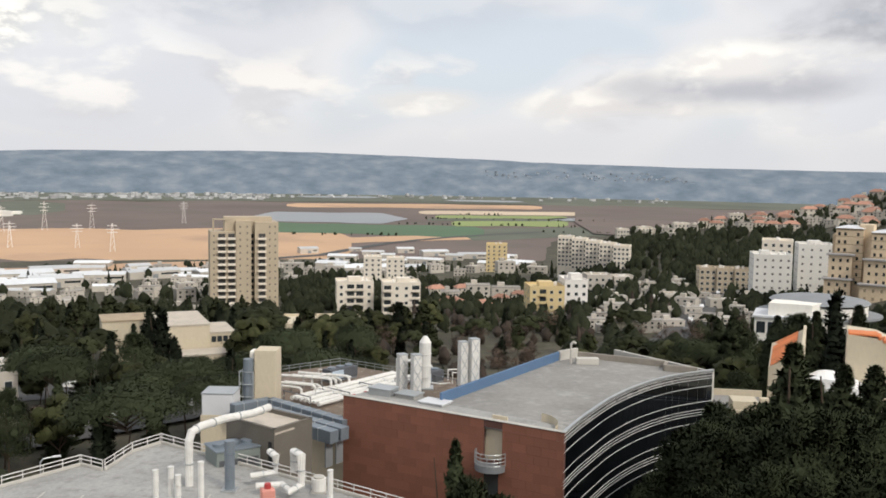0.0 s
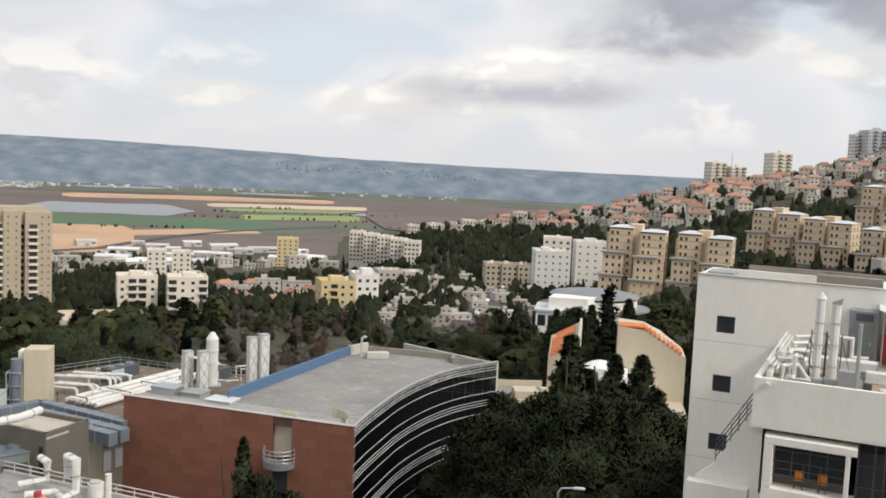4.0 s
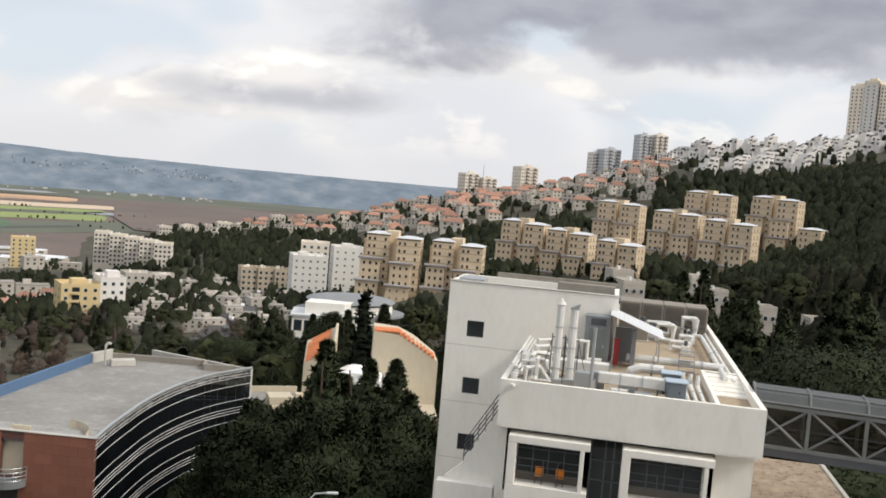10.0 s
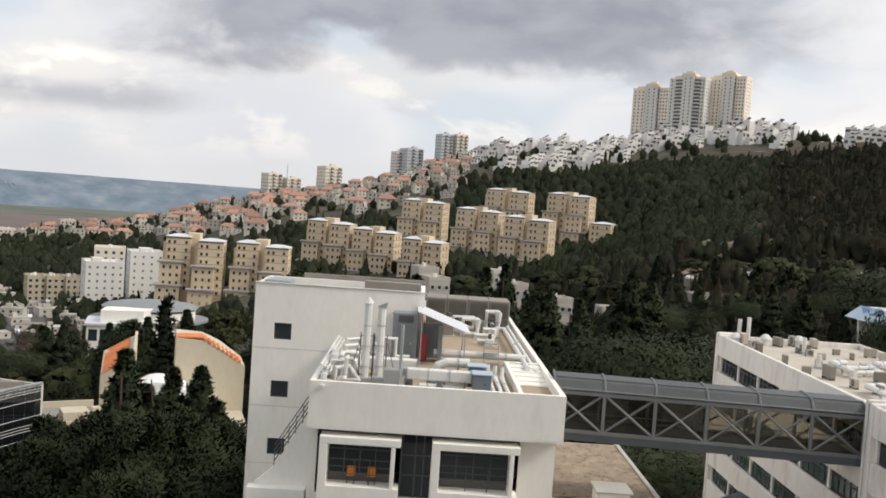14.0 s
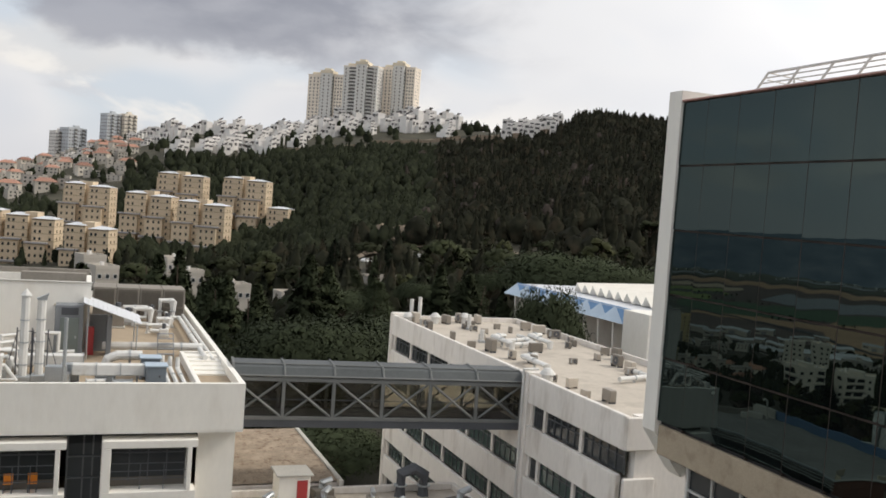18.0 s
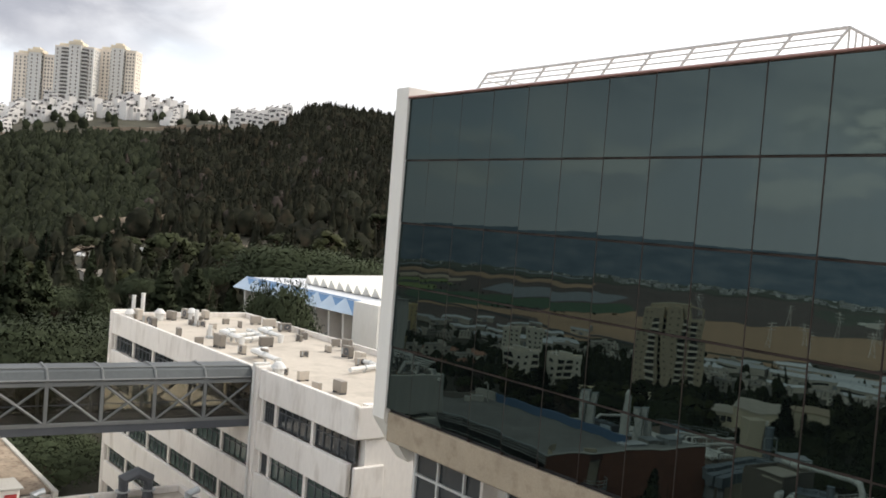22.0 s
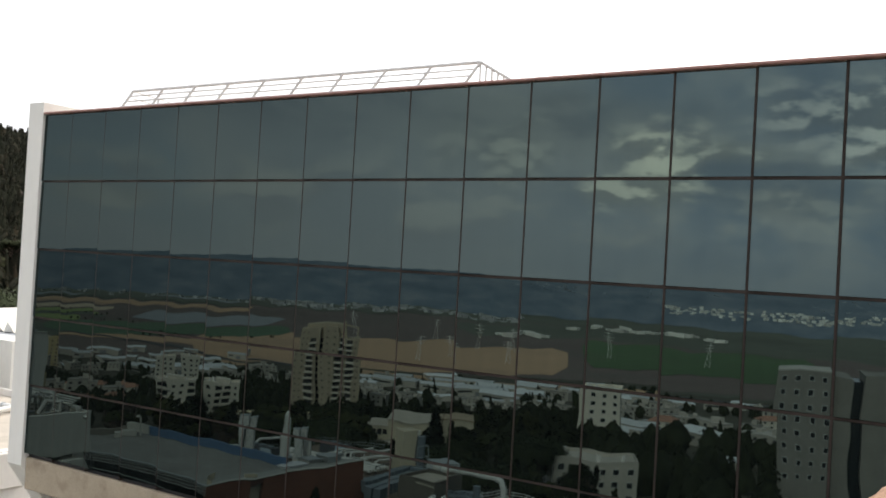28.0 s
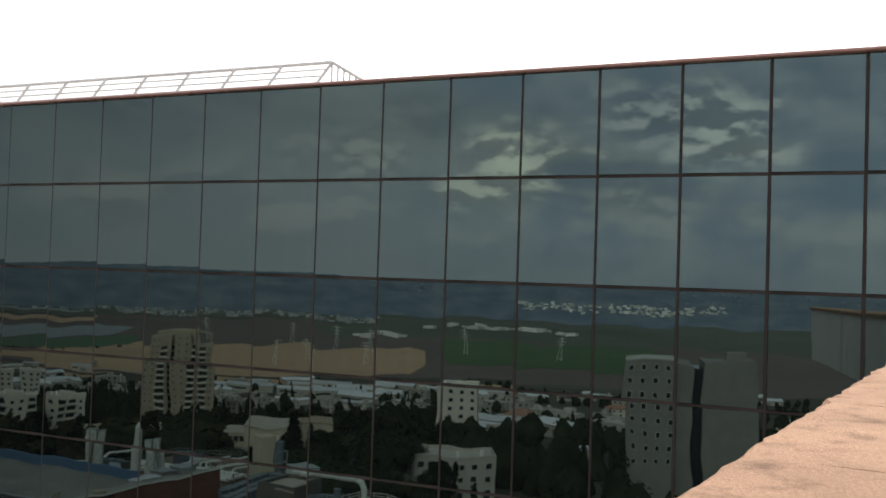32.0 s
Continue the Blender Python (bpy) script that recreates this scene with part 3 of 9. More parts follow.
def far_hills():
    """The far side of the valley; distance haze is put into its blue colour and glow."""
    hill = bpy.data.materials.new("distant_hills")
    hill.use_nodes = True
    nt = hill.node_tree
    N, link = nt.nodes.new, nt.links.new
    bsdf = nt.nodes["Principled BSDF"]
    co, ns, rp = N("ShaderNodeTexCoord"), N("ShaderNodeTexNoise"), N("ShaderNodeValToRGB")
    sp, tn, cb, up = N("ShaderNodeSeparateXYZ"), N("ShaderNodeMath"), N("ShaderNodeCombineXYZ"), N("ShaderNodeMath")
    tn.operation, up.operation = "ARCTAN2", "MULTIPLY"
    link(co.outputs["Object"], sp.inputs[0])
    link(sp.outputs[0], tn.inputs[0])
    link(sp.outputs[1], tn.inputs[1])
    link(sp.outputs[2], up.inputs[0])
    up.inputs[1].default_value = 0.0009
    link(tn.outputs[0], cb.inputs[0])
    link(up.outputs[0], cb.inputs[1])
    link(cb.outputs[0], ns.inputs["Vector"])
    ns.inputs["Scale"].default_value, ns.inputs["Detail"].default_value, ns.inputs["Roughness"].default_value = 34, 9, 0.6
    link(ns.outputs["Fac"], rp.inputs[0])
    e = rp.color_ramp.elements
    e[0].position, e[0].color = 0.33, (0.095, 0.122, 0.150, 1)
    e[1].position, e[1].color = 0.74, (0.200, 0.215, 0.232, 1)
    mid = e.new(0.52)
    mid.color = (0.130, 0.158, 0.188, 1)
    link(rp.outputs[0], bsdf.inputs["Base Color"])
    # a faint glow of the same blue adds to the painted haze
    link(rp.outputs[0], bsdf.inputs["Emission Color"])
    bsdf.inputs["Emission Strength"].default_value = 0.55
    bsdf.inputs["Roughness"].default_value = 1.0
    bsdf.inputs["Specular IOR Level"].default_value = 0.0
    crest_az = (-75, -40, -25, -10, 0, 7, 15, 25, 35, 50)
    crest_el = (0.25, 0.35, 0.38, 0.66, 0.40, 0.15, 0.02, -0.05, -0.3, -0.6)
    for name, r0, r1, share, seed in (("backdrop_near_hills", 3250, 3900, 0.45, 2.0), ("backdrop_far_hills", 3800, 4850, 1.0, 7.0)):
        g, n, m = Geo(), 150, 14
        v = []
        for i in range(n + 1):
            az = -80 + 132 * i / n
            el = float(np.interp(az, crest_az, crest_el)) + 0.10 * noise.noise(Vector((az * 0.16, seed, 0))) + 0.03 * noise.noise(Vector((az * 0.7, seed, 4)))
            top = r1 * math.tan(radians(el))
            for j in range(m + 1):
                k = j / m
                r = r0 + (r1 - r0) * k
                x, y = spot(az, r)
                h = -111 + (top + 111) * share * (k ** 0.85 if k < 1 else 1)
                v.append((x, y, h + 14 * share * noise.noise(Vector((x / 260, y / 260, seed))) * math.sin(math.pi * k)))
        g.add(v, [(i * (m + 1) + j, (i + 1) * (m + 1) + j, (i + 1) * (m + 1) + j + 1, i * (m + 1) + j + 1) for i in range(n) for j in range(m)])
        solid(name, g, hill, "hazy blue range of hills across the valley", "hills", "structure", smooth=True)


far_hills()

# ---- the terrace the camera stands on ----
TERRACE = pose(0, 0, 0, 0, 0, -45.6)  # +y looks outward over the parapet, +x runs along it towards the mirror building


def build_terrace():
    p = thing("terrace_parapet", "broad sunlit pinkish stone parapet with a crumbling edge", "parapet", TERRACE, kind="structure")
    rnd = random.Random(3)
    # coping slabs with a ragged outer edge
    x = -0.2
    while x < 14.9:
        w = 1.5
        g = Geo()
        n = 14
        v = []
        for i in range(n + 1):
            xx = x + 0.006 + (w - 0.012) * i / n
            yo = 0.67 + rnd.uniform(-0.016, 0.010)
            zt = -0.5 + rnd.uniform(-0.004, 0.003)
            v += [(xx, -0.28, -0.5), (xx, 0.30, -0.5 + rnd.uniform(-0.003, 0.003)), (xx, yo - rnd.uniform(0.02, 0.05), zt), (xx, yo, zt - rnd.uniform(0.012, 0.030)), (xx, yo - 0.01, -0.60), (xx, -0.28, -0.60)]
        f = [tuple(6 * i + k if q == 0 else 6 * (i + 1) + k if q == 1 else 0 for q, k in ((0, a), (1, a), (1, b), (0, b))) for i in range(n) for a, b in ((0, 1), (1, 2), (2, 3), (3, 4), (4, 5), (5, 0))]
        f += [tuple(range(6)), tuple(6 * n + k for k in reversed(range(6)))]
        g.add(v, f)
        part("coping_slab", g, "pink", p)
        x += w
    g = Geo().box(-0.2, -0.2, -2.2, 15.4, 0.6, -0.604)
    part("wall", g, "white_old", p)
    solid("terrace_floor", Geo().box(-0.2, -9, -2.0, 14.0, -0.204, -1.65), "deck", "flat sand-coloured terrace floor behind the parapet", "floor", "structure", m=TERRACE)
    solid("terrace_wall", Geo().box(1.5, -9, -60, 13.5, -1.4, -2.0), "white_old", "plain weathered wall below the terrace", "wall", "structure", m=TERRACE)


build_terrace()

# ---- the mirror-glass building ----
FACE = pose(0, 0, 0, 0, 0, -38.9) @ Matrix.Scale(1.078, 4)  # +y runs along the glass, +x into the building
GX = 15.5
GE = 23.3  # far end of the glass
J0, PANE_W = 1.383, 1.382
ROW_Z = (3.55, 1.713, -0.147, -2.007, -3.867, -5.727)


def build_mirror_building():
    b = thing("mirror_building", "office block with a teal mirror-glass wall over a stone base", "building", FACE)
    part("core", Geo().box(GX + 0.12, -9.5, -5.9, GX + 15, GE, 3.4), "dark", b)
    part("roof_deck", Geo().box(GX + 0.3, -9.5, 3.4, GX + 15, GE, 3.5), "deck_white", b)
    g = Geo().box(GX - 0.10, -9.5, 3.55, GX + 0.32, GE, 3.61, 0.02)
    part("coping", g, "coping_red", b, "thin reddish metal coping along the roof edge")
    rnd = random.Random(5)
    cache = {}
    for k in range(-7, 16):
        y0 = J0 + k * PANE_W
        for i in range(5):
            z1, z0 = ROW_Z[i], ROW_Z[i + 1]
            if i not in cache:
                w, h = PANE_W - 0.045, z1 - z0 - 0.045
                cache[i] = Geo().box(-0.012, -w / 2, -h / 2, 0.012, w / 2, h / 2, 0.006).mesh("glass_pane", "teal_glass")
            m = pose(GX, y0 + PANE_W / 2, (z0 + z1) / 2, 0, 0.45 + rnd.gauss(0, 0.035), 1.6 + rnd.gauss(0, 0.035))  # each pane is hung slightly askew
            part("glass_pane", cache[i], None, b, m=m)
    upright = Geo().box(-0.005, -0.022, -5.8, 0.1, 0.022, 3.55).mesh("mullion", "joint")
    for k in range(-7, 17):
        part("mullion", upright, None, b, m=Matrix.Translation((GX, J0 + k * PANE_W, 0)))
    for z in ROW_Z[1:-1]:
        part("transom", Geo().box(GX - 0.004, -9.1, z - 0.026, GX + 0.1, GE, z + 0.026), "joint", b)
    # the white fin that closes the glass, with its slanting foot
    g = Geo()
    prof = [(GX - 0.10, 3.88), (GX + 1.2, 3.88), (GX + 1.2, -7.3), (GX + 0.95, -7.45), (GX + 0.75, -7.25), (GX - 0.10, -6.05)]
    v = [(x, y, z) for y in (GE, GE + 0.64) for x, z in prof]
    n = len(prof)
    g.add(v, [tuple(range(n)), tuple(range(2 * n - 1, n - 1, -1))] + [(i, (i + 1) % n, n + (i + 1) % n, n + i) for i in range(n)])
    part("end_fin", g, "white", b, "white rendered fin at the end of the glass")
    # stone band under the glass and the recessed windows below it
    part("stone_band", Geo().box(GX + 0.02, -9.5, -6.7, GX + 0.6, GE, -5.83, 0.03), "band", b, "rough sandstone band below the glass")
    part("base_wall", Geo().box(GX + 1.1, -9.5, -38, GX + 15, GE, -5.9), "white_old", b)
    part("sill", Geo().box(GX + 0.3, -9.5, -9.05, GX + 1.2, GE, -8.75, 0.03), "cream", b)
    k = 0
    y = GE - 0.45
    while y > 0:
        w = part("window", Geo().box(GX + 0.92, y - 3.6, -8.7, GX + 1.09, y, -6.72), "pane", b)
        fr = Geo()
        for yy in (y - 3.6, y - 2.45, y - 1.2, y - 0.06):
            fr.box(GX + 0.84, yy, -8.72, GX + 0.94, yy + 0.07, -6.71)
        for zz in (-8.72, -7.7, -6.78):
            fr.box(GX + 0.85, y - 3.6, zz, GX + 0.935, y, zz + 0.07)
        part("window_frame", fr, "frame_white", w)
        part("pier", Geo().box(GX + 0.62, y - 3.5, -8.75, GX + 1.1, y - 3.62, -6.7, 0.03), "white_old", b)
        y -= 4.25
    # the slatted guard on the roof: it leans back, with a raking end towards the terrace
    rail = thing("roof_guard_rail", "white steel guard rail with thin horizontal bars on the roof edge", "railing", FACE)
    X0, Y0, Y1, ZT, ZB, n = GX + 1.4, 10.3, 21.5, 4.36, 3.62, 9
    for i in range(n + 1):
        y = Y0 + (Y1 - Y0) * i / n
        part("post", Geo().tube([(X0 - 0.25, y + 0.55, ZB - 0.15), (X0, y, ZT)], 0.034, 6), "rail_white", rail)
    for k in range(6):
        s = k / 5
        part("bar", Geo().tube([(X0 - 0.25 * s, Y0 + 0.5 * s, ZT - (ZT - ZB) * s), (X0 - 0.25 * s, Y1 + 0.5 * s, ZT - (ZT - ZB) * s)], 0.021 if k else 0.04, 6), "rail_white", rail)
    for k in range(12):
        s = k / 11
        part("end_bar", Geo().tube([(X0 + s * 0.6, Y0 - 1.25 * s, 3.5), (X0 + s * 0.6, Y0 - 1.25 * s, ZT - (ZT - 3.6) * s)], 0.024, 5), "rail_white", rail)
    part("end_rail", Geo().tube([(X0, Y0, ZT), (X0 + 0.6, Y0 - 1.25, 3.6)], 0.036, 6), "rail_white", rail)
    # the far end turns back along the roof
    for k in range(4):
        z = ZT - 0.2 * k
        part("return_bar", Geo().tube([(X0, Y1, z), (X0 + 3.2, Y1 + 0.6, z - 0.05)], 0.02, 5), "rail_white", rail)
    for k in range(1, 4):
        part("return_post", Geo().tube([(X0 + 1.05 * k, Y1 + 0.2 * k, 3.5), (X0 + 1.05 * k, Y1 + 0.2 * k, ZT)], 0.028, 5), "rail_white", rail)


MAT.update(
    coping_red=material("reddish_metal_coping", (0.36, 0.20, 0.17), 0.6, 0.2, 1.0, 8, 0.1),
    joint=material("rusty_joint", (0.034, 0.024, 0.019), 0.8, 0.3, 2.0, 10, 0.1),
    band=material("sandstone_band", (0.40, 0.33, 0.24), 0.92, 0.2, 1.6, 14, 0.5, stain=(0.22, 0.17, 0.12, 0.6)),
    rail_white=material("white_rail_paint", (0.62, 0.60, 0.58), 0.5, 0.1, 2),
)
build_mirror_building()

MAT["concrete"] = material("grey_tan_concrete", (0.27, 0.245, 0.21), 0.9, 0.2, 0.8, 7, 0.3, stain=(0.17, 0.15, 0.13, 0.5))

# ---- the white laboratory block and what stands on its roof ----
CAMPUS = pose(0, 0, 0, 0, 0, -38.0)  # +y away along the white block, +x across towards the low block


def wall_with_holes(parent, x0, x1, z0, z1, y0, y1, holes, mat, name="wall"):
    """A wall slab facing -y with rectangular openings right through it."""
    xs = sorted({x0, x1, *(h[0] for h in holes), *(h[1] for h in holes)})
    zs = sorted({z0, z1, *(h[2] for h in holes), *(h[3] for h in holes)})
    for zi in range(len(zs) - 1):
        run = None
        for xi in range(len(xs) - 1):
            cx, cz = (xs[xi] + xs[xi + 1]) / 2, (zs[zi] + zs[zi + 1]) / 2
            hole = any(h[0] < cx < h[1] and h[2] < cz < h[3] for h in holes)
            if not hole and run is None:
                run = xs[xi]
            if hole and run is not None:
                part(name, Geo().box(run, y0, zs[zi], xs[xi], y1, zs[zi + 1]), mat, parent)
                run = None
        if run is not None:
            part(name, Geo().box(run, y0, zs[zi], xs[-1], y1, zs[zi + 1]), mat, parent)


def build_white_block():
    b = thing("laboratory_block", "white rendered laboratory block with a plant roof and framed windows", "building", CAMPUS)
    L, R, F, K = -5.45, 8.2, 49.2, 92.0
    # tall wing
    TL, TR, TF, TK, TZ = -10.7, 0.4, 61.3, 67.0, -6.2
    holes = [(-9.35, -8.2, -9.85 - 3.83 * i, -8.75 - 3.83 * i) for i in range(3)]
    wall_with_holes(b, TL, TR, -38, TZ, TF, TF + 0.3, holes, "white", "tall_wall")
    g = Geo()
    for i in range(6):
        z = -10.45 - 3.83 * i
        g.box(TL, TF - 0.012, z, TR, TF, z + 0.03)
    part("movement_joint", g, "coping", b)
    part("tall_wing", Geo().box(TL, TF + 0.3, -38, TL + 0.3, TK, TZ).box(TR - 0.3, TF + 0.3, -38, TR, TK, TZ).box(TL + 0.3, TK - 0.3, -38, TR - 0.3, TK, TZ), "white", b)
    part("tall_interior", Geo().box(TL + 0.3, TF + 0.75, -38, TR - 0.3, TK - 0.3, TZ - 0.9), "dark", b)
    part("tall_roof", Geo().box(TL + 0.3, TF + 0.3, TZ - 0.9, TR - 0.3, TK - 0.3, TZ - 0.7), "deck_grey", b)
    cop = Geo().box(TL - 0.06, TF - 0.06, TZ, TR + 0.06, TF + 0.36, TZ + 0.08, 0.02)
    part("coping", cop, "coping", b)
    part("roof_upstand", Geo().box(TL + 6.9, TF + 3.4, TZ - 0.7, TR - 0.3, TF + 4.0, TZ + 0.3, 0.03), "concrete", b)
    part("back_parapet", Geo().box(TL + 2.4, TK - 0.02, TZ - 0.9, TR - 0.1, TK + 0.2, TZ + 0.36, 0.03), "concrete", b, "grey-tan concrete back parapet of the tall wing")
    part("roof_hatch", Geo().box(TL + 0.5, TF + 0.5, TZ - 0.7, TL + 2.2, TF + 2.4, TZ + 0.22, 0.04), "galv", b)
    for h in holes:
        w = part("window", Geo().box(h[0], TF + 0.16, h[2], h[1], TF + 0.2, h[3]), "pane", b)
        fr = Geo()
        for x in (h[0], h[1] - 0.05):
            fr.box(x, TF + 0.12, h[2], x + 0.05, TF + 0.2, h[3])
        for z in (h[2], h[3] - 0.05):
            fr.box(h[0], TF + 0.12, z, h[1], TF + 0.2, z + 0.05)
        part("window_frame", fr, "frame", w)
    # low wing: parapet walls, roof deck, walls below the overhang
    PZ, DZ, EV = -9.95, -10.5, -12.4
    for q in ((L, F, R, F + 0.3), (R - 0.3, F + 0.3, R, K), (L, F + 0.3, L + 0.3, TF), (L, K - 0.3, R - 0.3, K)):
        part("parapet", Geo().box(q[0], q[1], EV, q[2], q[3], PZ), "white", b)
    part("roof_deck", Geo().box(L + 0.3, F + 0.3, DZ - 0.3, R - 0.3, TF, DZ).box(TR + 0.02, TF, DZ - 0.3, R - 0.3, K - 0.3, DZ), "deck", b)
    part("overhang", Geo().box(L + 0.02, F + 0.02, EV - 0.12, R - 0.02, TF - 0.02, EV - 0.002), "white", b)
    # front wall set back behind the overhang, with dark glazing and projecting frames
    W = F + 0.9
    part("front_wall", Geo().box(6.0, W, -38, R - 0.25, W + 0.3, EV - 0.12).box(L + 0.05, W, -38, L + 0.5, W + 0.3, EV - 0.12).box(L + 0.5, W, -38, 6.0, W + 0.3, -16.2), "white", b)
    part("side_wall", Geo().box(R - 0.55, W + 0.3, -38, R - 0.25, K - 0.3, EV - 0.12).box(L + 0.05, W + 0.3, -38, L + 0.35, TF, EV - 0.12), "white", b)
    part("back_wall", Geo().box(TR, K - 0.6, -38, R - 0.55, K - 0.35, EV - 0.12), "white", b)
    part("interior_floor", Geo().box(L + 0.5, W + 0.3, -16.4, R - 0.55, TF, -16.2), "deck", b)
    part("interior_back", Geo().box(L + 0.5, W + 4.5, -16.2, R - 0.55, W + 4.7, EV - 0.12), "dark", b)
    for x0, x1 in ((-4.72, -0.41), (1.25, 5.92)):
        wf = part("projecting_frame", Geo().box(x0, F - 0.25, -13.22, x1, W, -12.82, 0.03).box(x0, F - 0.25, -16.65, x1, W, -15.45, 0.03).box(x0, F - 0.25, -15.45, x0 + 0.45, W, -13.22, 0.03).box(x1 - 0.5, F - 0.25, -15.45, x1 - 0.28, W, -13.22, 0.02), "white", b, "projecting white box frame round a loggia")
        part("pane", Geo().box(x0 + 0.45, W + 0.02, -15.2, x1 - 0.5, W + 0.05, -12.95), "pane", wf)
        part("low_panel", Geo().box(x0 + 0.45, W, -15.45, x1 - 0.5, W + 0.08, -15.0), "brown", wf)
        g = Geo()
        for z in (-14.9, -14.5, -14.1):
            g.tube([(x0 + 0.45, F + 0.2, z), (x1 - 0.5, F + 0.2, z)], 0.025, 6)
        for x in (x0 + 1.9, x1 - 1.6):
            g.tube([(x, F + 0.2, -16.05), (x, F + 0.2, -14.1)], 0.025, 6)
        part("rail", g, "steel_dark", wf)
        g = Geo()
        for k in range(1, 4):
            x = x0 + 0.45 + (x1 - x0 - 0.95) * k / 4
            g.box(x - 0.03, W - 0.03, -15.2, x + 0.03, W + 0.06, -12.95)
        g.box(x0 + 0.45, W - 0.03, -13.75, x1 - 0.5, W + 0.06, -13.68)
        part("mullion", g, "steel_dark", wf)
    for x in (-3.0, -1.9):
        chair = thing("terrace_chair", "small orange plastic chair in the loggia", "chair", CAMPUS @ Matrix.Translation((x, W - 0.42, -15.44)), "orange loggia chairs")
        part("seat", Geo().box(-0.22, -0.22, 0.42, 0.22, 0.22, 0.47, 0.02), "orange", chair)
        part("backrest", Geo().box(-0.22, 0.18, 0.47, 0.22, 0.23, 0.86, 0.02), "orange", chair)
        for dx in (-0.19, 0.19):
            for dy in (-0.19, 0.19):
                part("leg", Geo().box(dx - 0.02, dy - 0.02, 0, dx + 0.02, dy + 0.02, 0.42), "steel_dark", chair)
    # dark glazed strip between the frames
    mid = part("glazed_strip", Geo().box(-0.41, W + 0.1, -16.2, 1.25, W + 0.16, EV - 0.12), "pane", b)
    g = Geo()
    for x in (-0.36, 0.4, 0.85):
        g.box(x - 0.04, W - 0.02, -16.2, x + 0.04, W + 0.1, EV - 0.12)
    for z in (-15.0, -13.9):
        g.box(-0.41, W - 0.02, z, 1.25, W + 0.1, z + 0.06)
    part("mullion", g, "frame", mid)
    # dark pane strip put in for the shadow line under the overhang
    part("clerestory", Geo().box(L + 0.5, W + 0.1, -13.2, 6.0, W + 0.15, EV - 0.13), "pane", b)
    # the sloping stair wall in the corner of the two wings
    st = part("stair_wall", Geo().add([(x, y, z) for y in (50.6, 50.9) for x, z in ((-5.45, -38), (-8.25, -38), (-8.25, -16.0), (-7.35, -15.2), (-5.45, -12.0))], [(0, 1, 2, 3, 4), (9, 8, 7, 6, 5)] + [(i, 5 + i, 5 + (i + 1) % 5, (i + 1) % 5) for i in range(5)]), "white", b, "white wall sloping down beside an outer stair")
    part("stair_block", Geo().box(-8.6, 49.9, -38, -5.45, 50.6, -16.1, 0.03), "white", b)
    g = Geo()
    for k in range(6):
        x = -7.3 + k * 0.36
        g.tube([(x, 50.75, -15.1 + (x + 7.3) * 1.68), (x, 50.75, -14.1 + (x + 7.3) * 1.68)], 0.025, 5)
    for dz in (0.15, 0.45, 0.75, 1.05):
        g.tube([(-7.3, 50.75, -15.0 + dz), (-5.5, 50.75, -12.0 + dz)], 0.03, 5)
    part("stair_rail", g, "steel_dark", st, "dark steel stair rail")
    # inner upstand at the corner of the deck
    part("deck_upstand", Geo().box(5.7, F + 0.3, DZ, 5.95, 59.5, -9.98, 0.02).box(5.95, 59.2, DZ, R - 0.3, 59.5, -9.98, 0.02), "white", b)
    for k in range(5):
        part("step", Geo().box(5.96, 54.2 + 0.95 * k, DZ, R - 0.31, 55.15 + 0.95 * k, DZ + 0.1 + 0.09 * k, 0.01), "white", b)


build_white_block()


def on_campus(x, y, z, turn=0.0):
    return CAMPUS @ pose(x, y, z, 0, 0, turn)


def stack(name, label, x, y, z0, z1, r, mat="pipe", frame=None, cone=False):
    """A flue with a cap, flanges and, where it has one, a braced mast."""
    t = thing(name, label, "flue", frame or CAMPUS)
    h = z1 - z0
    part("pipe", Geo().tube([(x, y, z0), (x, y, z1)], r, 14), mat, t, smooth=False)
    for k in range(1, 4):
        z = z0 + h * k / 4
        part("flange", Geo().tube([(x, y, z), (x, y, z + 0.05)], r * 1.14, 14), mat, t)
    if cone:
        part("cap", Geo().tube([(x, y, z1), (x, y, z1 + r * 1.1)], r * 1.05, 14, r1=r * 0.35), mat, t)
    else:
        part("cap", Geo().tube([(x, y, z1), (x, y, z1 + 0.1)], r * 1.1, 14), mat, t)
    part("foot", Geo().box(x - r * 1.5, y - r * 1.5, z0 - 0.02, x + r * 1.5, y + r * 1.5, z0 + 0.2, 0.02), "galv", t)
    return t


def pipe_run(label, pts, r, frame=None, mat="pipe", posts=True, base=None):
    """A lagged pipe on short supports."""
    t = thing("roof_pipe", label, "pipe", frame or CAMPUS)
    part("pipe", Geo().tube(pts, r, 10), mat, t)
    for p, q in zip(pts, pts[1:]):
        p, q = Vector(p), Vector(q)
        if (q - p).length > 1.2:
            m = (p + q) / 2
            d = (q - p).normalized() * 0.04
            part("clamp", Geo().tube([m - d, m + d], r * 1.22, 10), "galv", t)
            if posts and base is not None and abs(q.z - p.z) < 0.3 and m.z - r - base > 0.05:
                part("support", Geo().box(m.x - 0.06, m.y - 0.06, base, m.x + 0.06, m.y + 0.06, m.z - r * 0.8), "galv", t)
    return t


